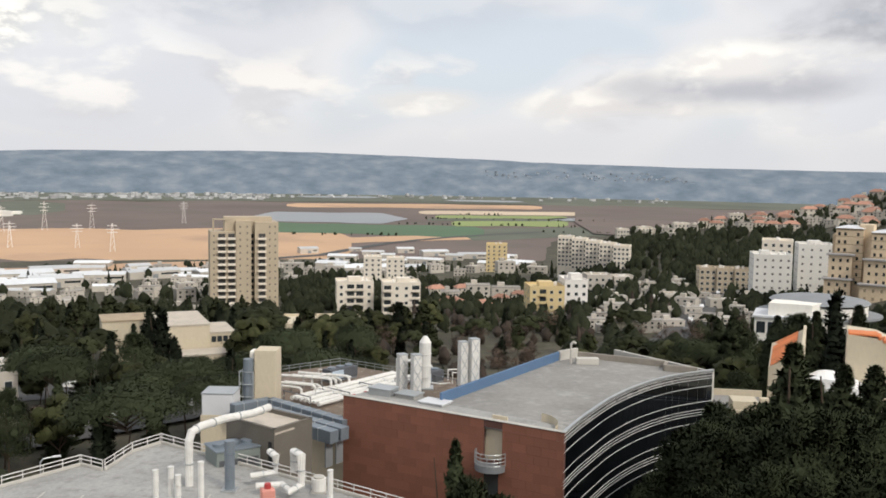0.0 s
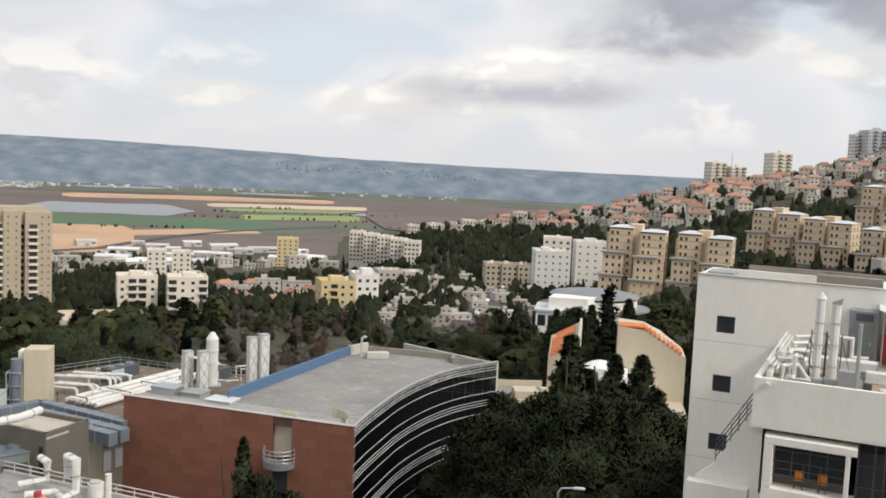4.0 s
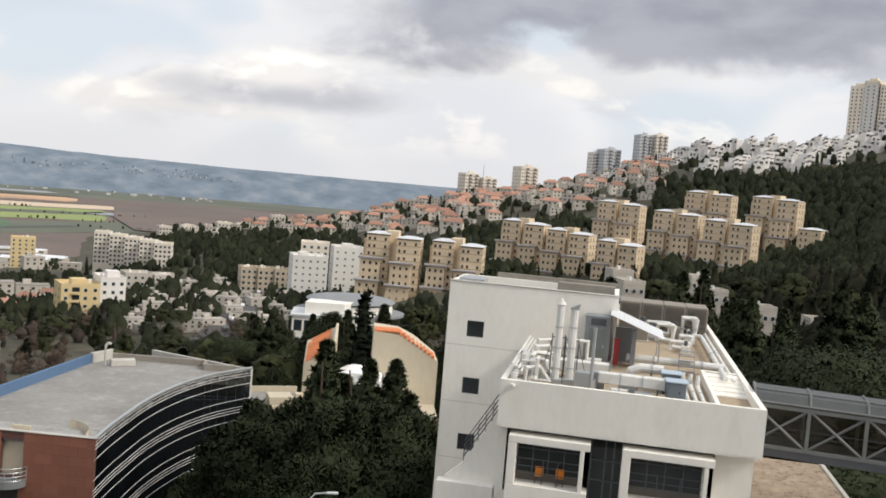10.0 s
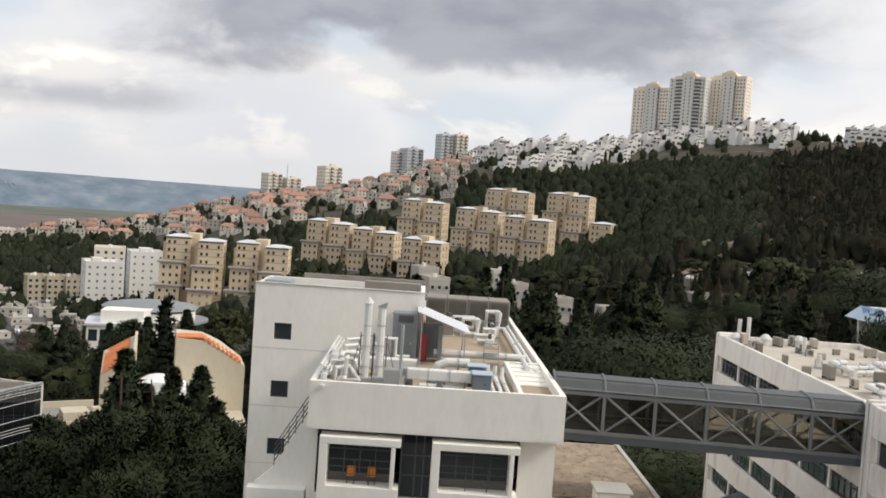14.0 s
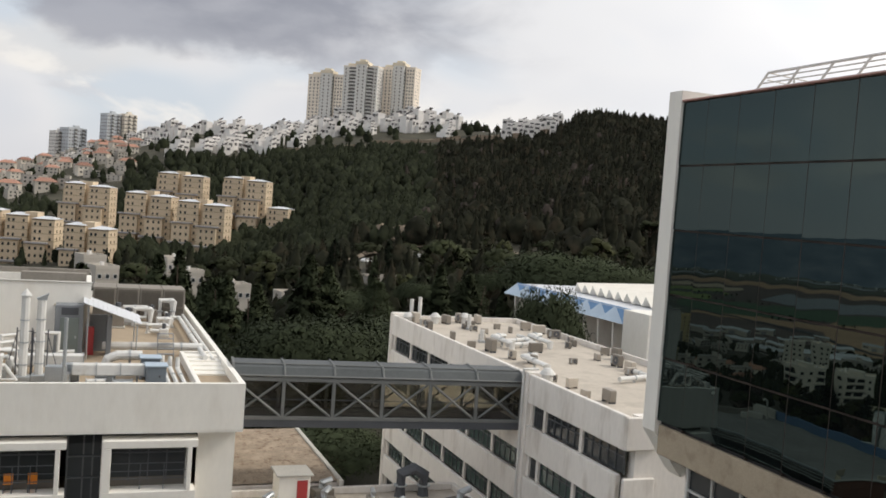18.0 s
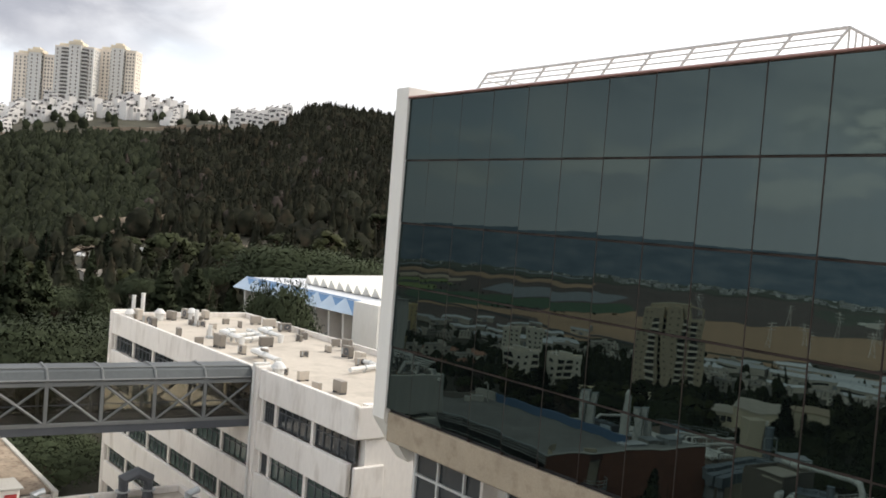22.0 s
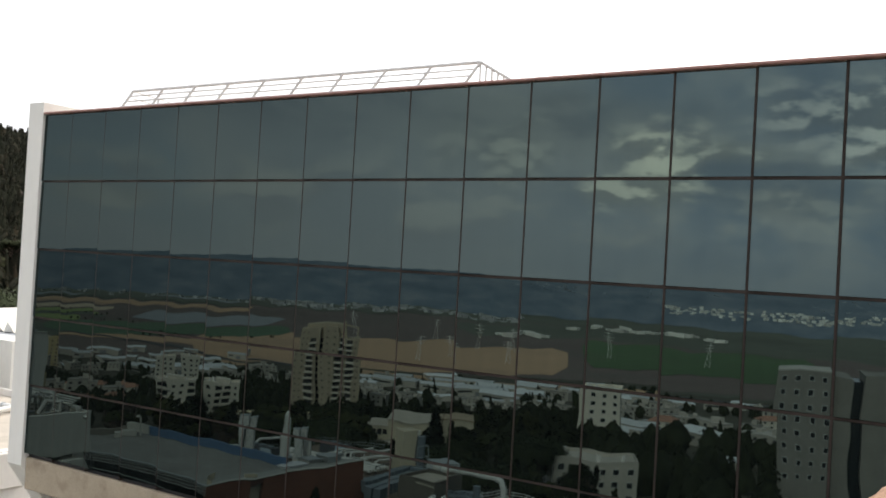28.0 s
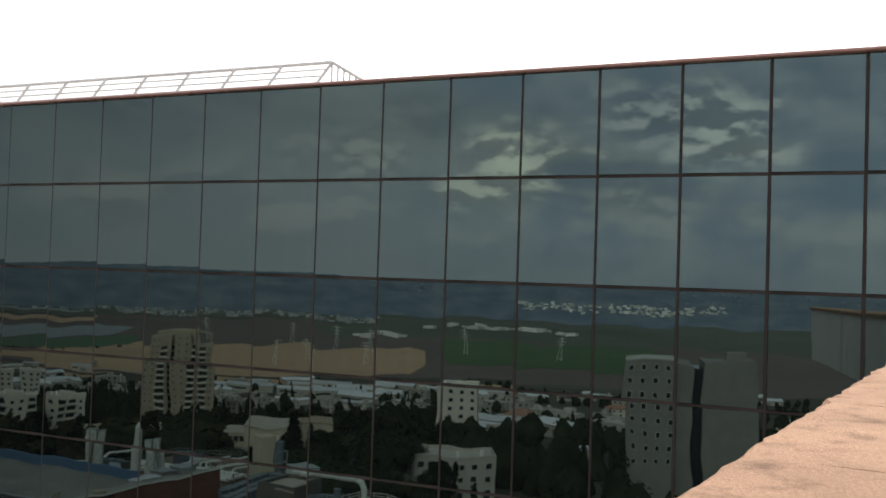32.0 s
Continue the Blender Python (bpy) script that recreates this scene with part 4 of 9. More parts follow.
def ac_unit(m, w=0.95, d=0.4, h=0.75):
    t = thing("air_conditioner", "weathered beige air-conditioning unit on a flat roof", "air conditioner", m, "air conditioners on the low block")
    part("cabinet", Geo().box(-w / 2, -d / 2, 0.1, w / 2, d / 2, h, 0.03), "plant", t)
    fan = part("fan_grille", Geo().tube([(w * 0.12, -d / 2 - 0.02, h * 0.55), (w * 0.12, -d / 2 + 0.01, h * 0.55)], h * 0.33, 16), "steel_dark", t)
    part("fan_hub", Geo().tube([(w * 0.12, -d / 2 - 0.04, h * 0.55), (w * 0.12, -d / 2 - 0.019, h * 0.55)], h * 0.1, 10), "plant", fan)
    for x in (-w / 2 + 0.1, w / 2 - 0.1):
        part("foot", Geo().box(x - 0.05, -d / 2, 0, x + 0.05, d / 2, 0.1), "steel_dark", t)
    part("service_panel", Geo().box(-w / 2 + 0.03, -d / 2 - 0.012, 0.2, -w / 2 + 0.2, -d / 2 - 0.001, h - 0.1), "galv", t)
    return t


def build_white_roof():
    D = -10.5
    # two slim square-edged flues, each held by thin dark masts
    for x, y, top, r, slant in ((-2.75, 52.2, -6.0, 0.21, False), (-2.0, 52.6, -6.25, 0.22, True)):
        t = thing("flue", "slim white sheet-metal flue held by thin steel masts", "flue", on_campus(x, y, D))
        h = top - D
        part("pipe", Geo().tube([(0, 0, 0.1), (0, 0, h)], r, 8), "pipe", t)
        part("foot", Geo().box(-r * 1.7, -r * 1.7, 0, r * 1.7, r * 1.7, 0.35, 0.03), "galv", t)
        if slant:
            part("cap", Geo().add([(-r, -r, h), (r, -r, h), (r, r, h), (-r, r, h), (-r * 1.2, -r, h + 0.08), (r * 1.4, -r, h + 0.34), (r * 1.4, r, h + 0.34), (-r * 1.2, r, h + 0.08)], [(0, 1, 5, 4), (1, 2, 6, 5), (2, 3, 7, 6), (3, 0, 4, 7), (4, 5, 6, 7), (3, 2, 1, 0)]), "galv", t, "slanting grey cap")
        else:
            part("cap", Geo().tube([(0, 0, h), (0, 0, h + 0.34)], r * 1.35, 8, r1=0.03), "pipe", t, "pointed white cap")
        for k in range(3):
            z = 0.9 + 1.15 * k
            part("band", Geo().tube([(0, 0, z), (0, 0, z + 0.06)], r * 1.12, 8), "galv", t)
        for dx in (-0.36, 0.36):
            part("mast", Geo().tube([(dx, 0.3, 0), (dx, 0.3, h * 0.62)], 0.032, 6), "steel_dark", t)
            part("stay", Geo().tube([(dx, 0.3, h * 0.55), (dx * 2.6, 1.4, 0.1)], 0.02, 5), "steel_dark", t)
        for z in (h * 0.36, h * 0.58):
            part("clamp_bar", Geo().tube([(-0.36, 0.3, z), (0.36, 0.3, z)], 0.025, 5), "steel_dark", t)
    stack("flue", "thin steel flue standing by the roof edge", -0.75, 50.6, D, -7.0, 0.09, "galv")
    t = thing("vent_pipe", "thin cream vent pipe with a bent top", "vent pipe", on_campus(-1.35, 60.6, D))
    part("pipe", Geo().tube([(0, 0, 0), (0, 0, 2.9), (-0.12, 0, 3.05), (-0.3, 0, 3.0)], 0.055, 6), "cream", t)
    part("bracket", Geo().box(-0.1, 0.05, 1.5, 0.1, 0.62, 1.58), "galv", t)

    def box_duct(label, x0, x1, y0, y1, z0, z1, mat="pipe"):
        """A straight sheet-metal duct with flanged joints on small feet."""
        t = thing("sheet_duct", label, "duct", CAMPUS)
        part("casing", Geo().box(x0, y0, D + z0, x1, y1, D + z1, 0.04), mat, t)
        n = max(2, round((x1 - x0) / 1.1))
        for k in range(n + 1):
            x = x0 + (x1 - x0 - 0.05) * k / n
            part("flange", Geo().box(x, y0 - 0.035, D + z0 - 0.035, x + 0.05, y1 + 0.035, D + z1 + 0.035), "galv", t)
        if z0 > 0.05:
            for x in (x0 + 0.3, x1 - 0.4):
                part("foot", Geo().box(x, y0 + 0.08, D, x + 0.08, y1 - 0.08, D + z0), "steel", t)
        return t

    box_duct("long white sheet-metal duct along the parapet", -0.4, 3.2, 51.2, 51.85, 0.55, 1.12)
    box_duct("white sheet-metal duct behind the flues", -2.8, 0.2, 54.0, 54.8, 0.5, 1.1)
    box_duct("low white duct box beside a flue", -1.35, -0.45, 51.2, 52.0, 0.05, 0.62)
    box_duct("short white duct below the long one", 0.3, 1.3, 50.6, 51.1, 0.05, 0.42)
    box_duct("grey duct stub under the blue cabinet", 1.6, 2.6, 50.5, 51.1, 0.12, 0.4, "galv")
    pipe_run("fat white elbow duct behind the cabinet", [(1.2, 54.2, D + 0.3), (1.4, 54.2, D + 0.9), (1.9, 54.2, D + 1.12), (3.2, 54.2, D + 1.12)], 0.27, base=D)
    pipe_run("thick white pipe crossing the deck", [(1.2, 60.6, D + 0.6), (4.6, 60.6, D + 0.6), (7.2, 60.6, D + 0.6)], 0.24, base=D)
    pipe_run("white pipe along the parapet wall", [(7.0, 57.2, D + 0.5), (7.0, 75, D + 0.5), (6.2, 75, D + 0.5), (6.2, 86, D + 0.5)], 0.16, base=D)
    pipe_run("white pipe along the parapet wall", [(7.5, 57.2, D + 0.35), (7.5, 80, D + 0.35)], 0.13, base=D)
    for k in range(3):
        pipe_run("white pipe running back over the deck", [(4.4 + k * 0.4, 50.4, D + 0.3), (4.4 + k * 0.4, 55.4 - k * 0.3, D + 0.3), (4.4 + k * 0.4, 55.6 - k * 0.3, D + 0.9)], 0.11, base=D)
    for k in range(5):
        y = 50.9 + k * 1.9
        pipe_run("white bent pipe in the plant corner", [(-5.0, y, D + 0.25 + 0.1 * k), (-4.3, y, D + 0.25 + 0.1 * k), (-4.3, y, D + 1.0 + 0.1 * k), (-3.6, y + 0.6, D + 1.0 + 0.1 * k), (-3.0, y + 0.6, D + 0.2)], 0.13, base=D)
    corner = random.Random(31)
    for k in range(12):
        x, y, h = corner.uniform(-4.9, -1.6), corner.uniform(50.2, 58.5), corner.uniform(0.5, 1.7)
        dx, dy = corner.choice(((0.9, 0), (0, 1.1), (-0.7, 0), (0, -0.9)))
        pipe_run("white lagged pipe bend in the crowded plant corner", [(x, y, D), (x, y, D + h), (x + dx, y + dy, D + h), (x + dx, y + dy, D + h * 0.35), (x + dx * 2, y + dy * 2, D + h * 0.35)], corner.uniform(0.07, 0.17))
    for k in range(5):
        x, y = corner.uniform(-4.5, 1.5), corner.uniform(50.3, 57)
        t = thing("valve_box", "small grey valve cabinet on the plant roof", "cabinet", on_campus(x, y, D, corner.uniform(-10, 10)))
        s = corner.uniform(0.25, 0.5)
        part("box", Geo().box(-s, -s * 0.6, 0.1, s, s * 0.6, s * 2.2, 0.03), corner.choice(("galv", "plant", "pipe")), t)
        part("base", Geo().box(-s * 0.8, -s * 0.5, 0, s * 0.8, s * 0.5, 0.1), "steel_dark", t)
    for k in range(4):
        pipe_run("thin white pipe along the parapet", [(-5.0 + 0.17 * k, 50.0, D + 1.28 - 0.12 * k), (-5.0 + 0.17 * k, 60.4, D + 1.28 - 0.12 * k)], 0.06, base=D)
    for x, y, h, w in ((3.6, 73.5, 1.3, 1.1), (5.2, 72.0, 0.8, 0.7), (5.6, 76.0, 1.7, 0.9), (3.0, 77.0, 1.0, 1.6), (4.4, 70.0, 0.6, 1.2)):
        pipe_run("white pump pipe with square bends", [(x, y, D), (x, y, D + h), (x + w, y, D + h), (x + w, y - 0.8, D + h), (x + w, y - 0.8, D + 0.3), (x + w - 1.1, y - 0.8, D + 0.3)], 0.14 + 0.04 * h, base=None)
    for x, y, w, h in ((3.2, 74.5, 0.5, 0.9), (4.9, 74.2, 0.35, 1.2), (6.0, 73.4, 0.4, 0.7), (2.4, 72.6, 0.45, 1.5), (5.4, 68.4, 0.3, 0.6)):
        t = thing("pump_unit", "small white and brown pump set on the plant roof", "pump", on_campus(x, y, D))
        part("casing", Geo().box(-w, -w, 0.12, w, w, h, 0.05), "pipe" if h < 1 else "plant", t)
        part("base", Geo().box(-w * 1.2, -w * 1.2, 0, w * 1.2, w * 1.2, 0.12, 0.02), "coping", t)
        part("motor", Geo().tube([(0, 0, h), (0, 0, h + 0.35)], w * 0.45, 10), "steel_dark", t)
    # door housing, canopy, plant cabinets
    h = thing("roof_stair_housing", "grey metal stair housing with a grey-green door", "roof housing", CAMPUS)
    part("housing", Geo().box(-1.55, 60.0, D, 0.05, 61.28, D + 3.1, 0.03), "steel", h)
    dr = part("door", Geo().box(-1.25, 59.94, D + 0.1, -0.2, 60.0, D + 2.35, 0.015), "green_door", h)
    part("handle", Geo().box(-0.4, 59.88, D + 1.1, -0.3, 59.94, D + 1.25), "galv", dr)
    part("louvre", Geo().box(-1.2, 59.95, D + 2.5, -0.25, 60.0, D + 2.95), "steel_dark", h)
    part("side_screen", Geo().box(1.4, 60.2, D, 1.7, 61.4, D + 2.4, 0.02).box(0.3, 62.0, D, 1.6, 62.2, D + 2.3), "steel", h)
    part("red_cabinet", Geo().box(0.25, 60.6, D, 0.7, 61.1, D + 1.7, 0.02), "redpaint", h, "red fire cabinet")
    c = thing("sheet_canopy", "pale corrugated sheet canopy on thin posts", "canopy", CAMPUS)
    g = Geo()
    for k in range(12):
        x0 = 0.0 + k * 0.28
        z = D + 3.45 - 0.10 * k
        g = Geo().add([(x0, 58.6, z), (x0 + 0.27, 58.6, z - 0.094), (x0 + 0.27, 62.6, z - 0.06), (x0, 62.6, z + 0.03), (x0, 58.6, z - 0.04), (x0 + 0.27, 58.6, z - 0.13), (x0 + 0.27, 62.6, z - 0.1), (x0, 62.6, z - 0.01)], [(0, 1, 2, 3), (7, 6, 5, 4), (0, 4, 5, 1), (1, 5, 6, 2), (2, 6, 7, 3), (3, 7, 4, 0)])
        part("sheet", g, "roof_pale", c)
    for x, y in ((0.3, 58.9), (3.1, 58.9), (3.1, 62.3)):
        part("post", Geo().tube([(x, y, D), (x, y, D + 3.3 - 0.36 * x)], 0.04, 6), "galv", c)
    for k, (x, y) in enumerate(((3.75, 51.0), (3.6, 53.4))):
        t = thing("pump_cabinet", "pale blue steel pump cabinet with a sloping lid", "cabinet", on_campus(x, y, D))
        part("cabinet", Geo().box(-0.5, -0.5, 0.15, 0.5, 0.5, 1.15, 0.03), "tank", t)
        part("lid", Geo().box(-0.58, -0.58, 1.15, 0.58, 0.58, 1.23, 0.02), "bluebox", t)
        part("door", Geo().box(-0.4, -0.52, 0.25, 0.3, -0.5, 1.05, 0.005), "tank", t)
        part("latch", Geo().box(0.12, -0.55, 0.6, 0.2, -0.52, 0.72), "steel_dark", t)
        for dx in (-0.5, 0.5):
            part("leg", Geo().box(dx - 0.05, -0.45, 0, dx + 0.05, 0.45, 0.15), "steel", t)
    for k in range(4):
        t = thing("cooling_unit", "brown louvred cooling unit at the back of the plant roof", "cooling unit", on_campus(1.5 + k * 1.75, 79.0, D), "cooling units")
        part("casing", Geo().box(-0.86, -1.5, 0.9, 0.86, 1.5, 2.45, 0.04), "concrete", t)
        lv = part("louvre", Geo().box(-0.72, -1.54, 1.0, 0.72, -1.5, 2.3), "brown", t)
        for q in range(7):
            part("slat", Geo().box(-0.7, -1.58, 1.08 + 0.17 * q, 0.7, -1.541, 1.13 + 0.17 * q), "brown", lv)
        part("plinth", Geo().box(-0.8, -1.4, 0, 0.8, 1.4, 0.9), "brown", t)
    g = thing("step_ladder", "grey steel access steps over the pipes", "steps", on_campus(4.9, 59.4, D))
    for k in range(5):
        part("tread", Geo().box(-0.45, k * 0.25, 0.28 * (k + 1), 0.45, k * 0.25 + 0.25, 0.28 * (k + 1) + 0.04), "steel", g)
    for x in (-0.47, 0.47):
        part("stringer", Geo().add([(x + dx, y, z) for dx in (-0.02, 0.02) for y, z in ((0, 0), (0.15, 0), (1.3, 1.4), (1.1, 1.4))], [(0, 1, 2, 3), (7, 6, 5, 4), (0, 4, 5, 1), (1, 5, 6, 2), (2, 6, 7, 3), (3, 7, 4, 0)]), "steel", g)


build_white_roof()


# ---- the glazed bridge ----
def build_bridge():
    a, c = Vector((8.2, 53.8, 0)), Vector((25.62, 51.9, 0))
    d = c - a
    length = d.length
    m = CAMPUS @ Matrix.Translation(a) @ Matrix.Rotation(math.atan2(d.y, d.x), 4, "Z")
    b = thing("glazed_bridge", "grey steel truss footbridge with glass sides between two blocks", "bridge", m)
    T, Z, W, n = -9.8, -13.3, 3.0, 6
    part("floor", Geo().box(0, 0, Z, length, W, Z + 0.42, 0.02), "steel_dark", b, "dark steel deck")
    part("soffit_beam", Geo().box(0, -0.12, Z - 0.05, length, 0.0, Z + 0.5, 0.02).box(0, W, Z - 0.05, length, W + 0.12, Z + 0.5, 0.02), "steel_dark", b)
    step = length / n
    for i in range(n):
        x0 = i * step
        g = Geo()
        prof = [(-0.12, T - 0.55), (0.25, T - 0.1), (0.6, T), (W - 0.6, T), (W - 0.25, T - 0.1), (W + 0.12, T - 0.55)]
        v = [(x, y, z) for x in (x0 + 0.02, x0 + step - 0.02) for y, z in prof] + [(x, y, z - 0.08) for x in (x0 + 0.02, x0 + step - 0.02) for y, z in prof]
        f = [(k, k + 1, 7 + k, 6 + k) for k in range(5)] + [(12 + k, 18 + k, 19 + k, 13 + k) for k in range(5)] + [(0, 6, 18, 12), (5, 17, 23, 11)]
        f += [(k, 12 + k, 13 + k, k + 1) for k in range(5)] + [(6 + k, 7 + k, 19 + k, 18 + k) for k in range(5)]
        part("roof_panel", g.add(v, f), "bridge_roof", b)
    for i in range(n + 1):
        g = Geo()
        for (ya, za), (yb, zb) in zip(prof, prof[1:]):
            g.tube([(i * step, ya, za + 0.03), (i * step, yb, zb + 0.03)], 0.075, 5)
        part("roof_rib", g, "bridge_steel", b)
    part("roof_rail", Geo().tube([(0, 0.6, T + 0.03), (length, 0.6, T + 0.03)], 0.06, 5), "bridge_steel", b)
    part("eave_rail", Geo().tube([(0, -0.14, T - 0.53), (length, -0.14, T - 0.53)], 0.07, 5), "bridge_steel", b)
    for y in (-0.06, W + 0.06):
        for i in range(n + 1):
            part("post", Geo().box(i * step - 0.09, y - 0.09, Z + 0.4, i * step + 0.09, y + 0.09, T - 0.6), "bridge_steel", b)
        for z in (T - 0.75, Z + 0.5):
            part("chord", Geo().box(0, y - 0.1, z - 0.1, length, y + 0.1, z + 0.1), "bridge_steel", b)
        for i in range(n):
            for s in (0, 1):
                p, q = (i * step, y + 0.03 * (s * 2 - 1), Z + 0.5 if s else T - 0.75), ((i + 1) * step, y + 0.03 * (s * 2 - 1), T - 0.75 if s else Z + 0.5)
                part("brace", Geo().tube([p, q], 0.075, 4), "bridge_steel", b)
            if y < 0:
                part("rail", Geo().tube([(i * step, 0.12, Z + 1.55), ((i + 1) * step, 0.12, Z + 1.55)], 0.03, 6), "steel_dark", b)
        for i in range(n):
            part("glass_pane", Geo().box(i * step + 0.1, (0.1 if y < 0 else W - 0.12), Z + 0.45, (i + 1) * step - 0.1, (0.12 if y < 0 else W - 0.1), T - 0.75), BRIDGE_GLASS, b).visible_shadow = False
    return b


def clear_glass(name, tint):
    m = bpy.data.materials.new(name)
    m.use_nodes = True
    nt = m.node_tree
    nt.nodes.clear()
    N, link = nt.nodes.new, nt.links.new
    tr, gl, mx, fr, out = N("ShaderNodeBsdfTransparent"), N("ShaderNodeBsdfGlossy"), N("ShaderNodeMixShader"), N("ShaderNodeFresnel"), N("ShaderNodeOutputMaterial")
    tr.inputs[0].default_value = (*tint, 1)
    gl.inputs["Roughness"].default_value = 0.03
    fr.inputs[0].default_value = 1.5
    link(fr.outputs[0], mx.inputs[0])
    link(tr.outputs[0], mx.inputs[1])
    link(gl.outputs[0], mx.inputs[2])
    link(mx.outputs[0], out.inputs[0])
    return m


BRIDGE_GLASS = clear_glass("bridge_glass", (0.78, 0.76, 0.70))
MAT["bridge_roof"] = material("grey_bridge_roof_sheet", (0.085, 0.092, 0.092), 0.5, 0.25, 0.8, 6, 0.1, each=0.12)
MAT["bridge_steel"] = material("weathered_bridge_steel", (0.165, 0.17, 0.165), 0.6, 0.2, 1.5, 8, 0.1)
build_bridge()


# ---- the low white block with the cluttered roof ----
def build_low_block():
    b = thing("low_block", "long weathered white block with ribbon windows and cluttered flat roof", "building", CAMPUS)
    X, XB, Y0, YM, Y1, T = 25.62, 37.7, 40.0, 51.3, 78.6, -9.7
    S, WB = 3.12, 3.1  # storey and the foot of its window
    part("roof_deck", Geo().box(X + 0.3, Y0 + 0.6, T - 0.6, XB - 0.2, Y1 - 0.3, T - 0.42), "deck_white", b)
    part("core", Geo().box(X + 1.6, Y0 + 0.6, -38, XB - 0.4, Y1 - 0.6, T - 0.6), "white_old", b)
    part("back_parapet", Geo().box(XB - 0.2, Y0 + 0.6, T - 1.5, XB, Y1, T, 0.03).box(X + 0.3, Y1 - 0.3, T - 1.5, XB - 0.2, Y1, T, 0.03), "white_old", b)
    for i in range(8):
        zt = T - S * i
        for y0, y1, dx in ((Y0 + (0.0 if i == 0 else 0.5), YM - 0.35, 0.0), (YM + 0.35, Y1, 0.0)):
            part("spandrel", Geo().box(X + dx, y0, zt - 1.75, X + dx + 0.3, y1, zt, 0.04), "white_old", b)
            part("floor_slab", Geo().box(X + dx + 0.3, y0, zt - 1.78, X + 1.6 + dx, y1, zt - 1.6), "white_old", b)
            # ribbon window: bays of dark panes between white piers
            y = y0 + 0.4
            while y < y1 - 1.2:
                w = min(4.1, y1 - 0.3 - y)
                win = part("window", Geo().box(X + dx + 0.42, y, zt - WB, X + dx + 0.47, y + w, zt - 1.77), "pane_green" if i else "pane", b)
                g = Geo()
                for k in range(6):
                    yy = y + (w - 0.06) * k / 5
                    g.box(X + dx + 0.36, yy, zt - WB, X + dx + 0.43, yy + 0.06, zt - 1.77)
                g.box(X + dx + 0.37, y, zt - 2.25, X + dx + 0.43, y + w, zt - 2.19)
                part("window_frame", g, "frame", win)
                part("pier", Geo().box(X + dx + 0.22, y + w, zt - WB - 0.02, X + dx + 0.6, y + w + 0.3, zt - 1.75), "white_old", b)
                y += w + 0.3
    part("pilaster", Geo().box(X - 0.12, YM - 0.35, -38, X + 1.3, YM + 0.35, T + 0.12, 0.05), "white_old", b)
    part("downpipe", Geo().tube([(X - 0.2, YM + 0.1, -38), (X - 0.2, YM + 0.1, T + 0.25), (X + 0.8, YM + 0.1, T + 0.25)], 0.09, 8), "pipe", b, "white downpipe bent over the parapet")
    part("end_wall", Geo().box(X + 0.75, Y0 + 0.02, -38, XB, Y0 + 0.6, T - 0.02), "white_old", b)
    part("end_corner", Geo().box(X - 0.1, Y1 - 0.02, -38, X + 1.6, Y1 + 0.5, T + 0.2, 0.12), "white_old", b)
    # bevelled corner lips of the near end
    for i in range(4):
        zt = T - S * i
        part("corner_lip", Geo().box(X + 0.02, Y0 - 0.18, zt - 1.75, X + 1.9, Y0 + 0.02, zt - 0.04, 0.06), "white_old", b)
    D = T - 0.42
    rnd = random.Random(11)
    first = ac_unit(on_campus(X + 2.0, 45.0, D, 90))
    spots = []
    for k in range(46):
        for _ in range(30):
            x, y = rnd.uniform(X + 1.2, XB - 1.0), rnd.uniform(Y0 + 1.6, Y1 - 1.2)
            if rnd.random() < 0.5:
                x = rnd.choice((rnd.uniform(XB - 2.0, XB - 0.9), rnd.uniform(X + 0.9, X + 2.2)))
            if all((x - a) ** 2 + (y - c) ** 2 > 1.5 for a, c in spots):
                break
        spots.append((x, y))
        m = on_campus(x, y, D, rnd.choice((0, 90, 90, 180, 270)) + rnd.uniform(-12, 12))
        s = rnd.uniform(0.6, 1.15)
        c = copy_thing(first, m)
        c.scale = (s, s, s * rnd.uniform(0.85, 1.2))
    for k in range(7):
        x, y = rnd.uniform(X + 2, XB - 4), rnd.uniform(Y0 + 3, Y1 - 5)
        if k % 2:
            pipe_run("white lagged pipe lying on the flat roof", [(x, y, D), (x, y, D + 0.5), (x, y + 3.5, D + 0.5), (x + 1.2, y + 4.2, D + 0.5), (x + 1.2, y + 4.2, D)], 0.2, base=D)
        else:
            pipe_run("white lagged pipe lying on the flat roof", [(x, y, D + 0.3), (x + 2.8, y + 1.0, D + 0.3), (x + 2.8, y + 3.0, D + 0.3)], 0.16, base=D)
    for x, y, h in ((X + 1.2, 77.2, 1.9), (X + 1.9, 77.0, 2.1), (X + 5.0, 73.0, 1.2), (X + 3.2, 66.0, 0.9)):
        stack("vent_pipe", "short white vent pipe on the flat roof", x, y, D, D + h, 0.16)
    for x, y in ((X + 0.6, 76.2), (X + 3.2, 76.5), (X + 6.2, 77.0), (X + 0.8, 50.2)):
        t = thing("roof_fan", "white domed extractor fan on the flat roof", "extractor fan", on_campus(x, y, D))
        part("drum", Geo().tube([(0, 0, 0), (0, 0, 0.6)], 0.35, 12), "pipe", t)
        part("cowl", Geo().tube([(0, 0, 0.6), (0.0, 0, 0.8), (0, 0, 0.95)], 0.5, 12, r1=0.2), "pipe", t)


build_low_block()


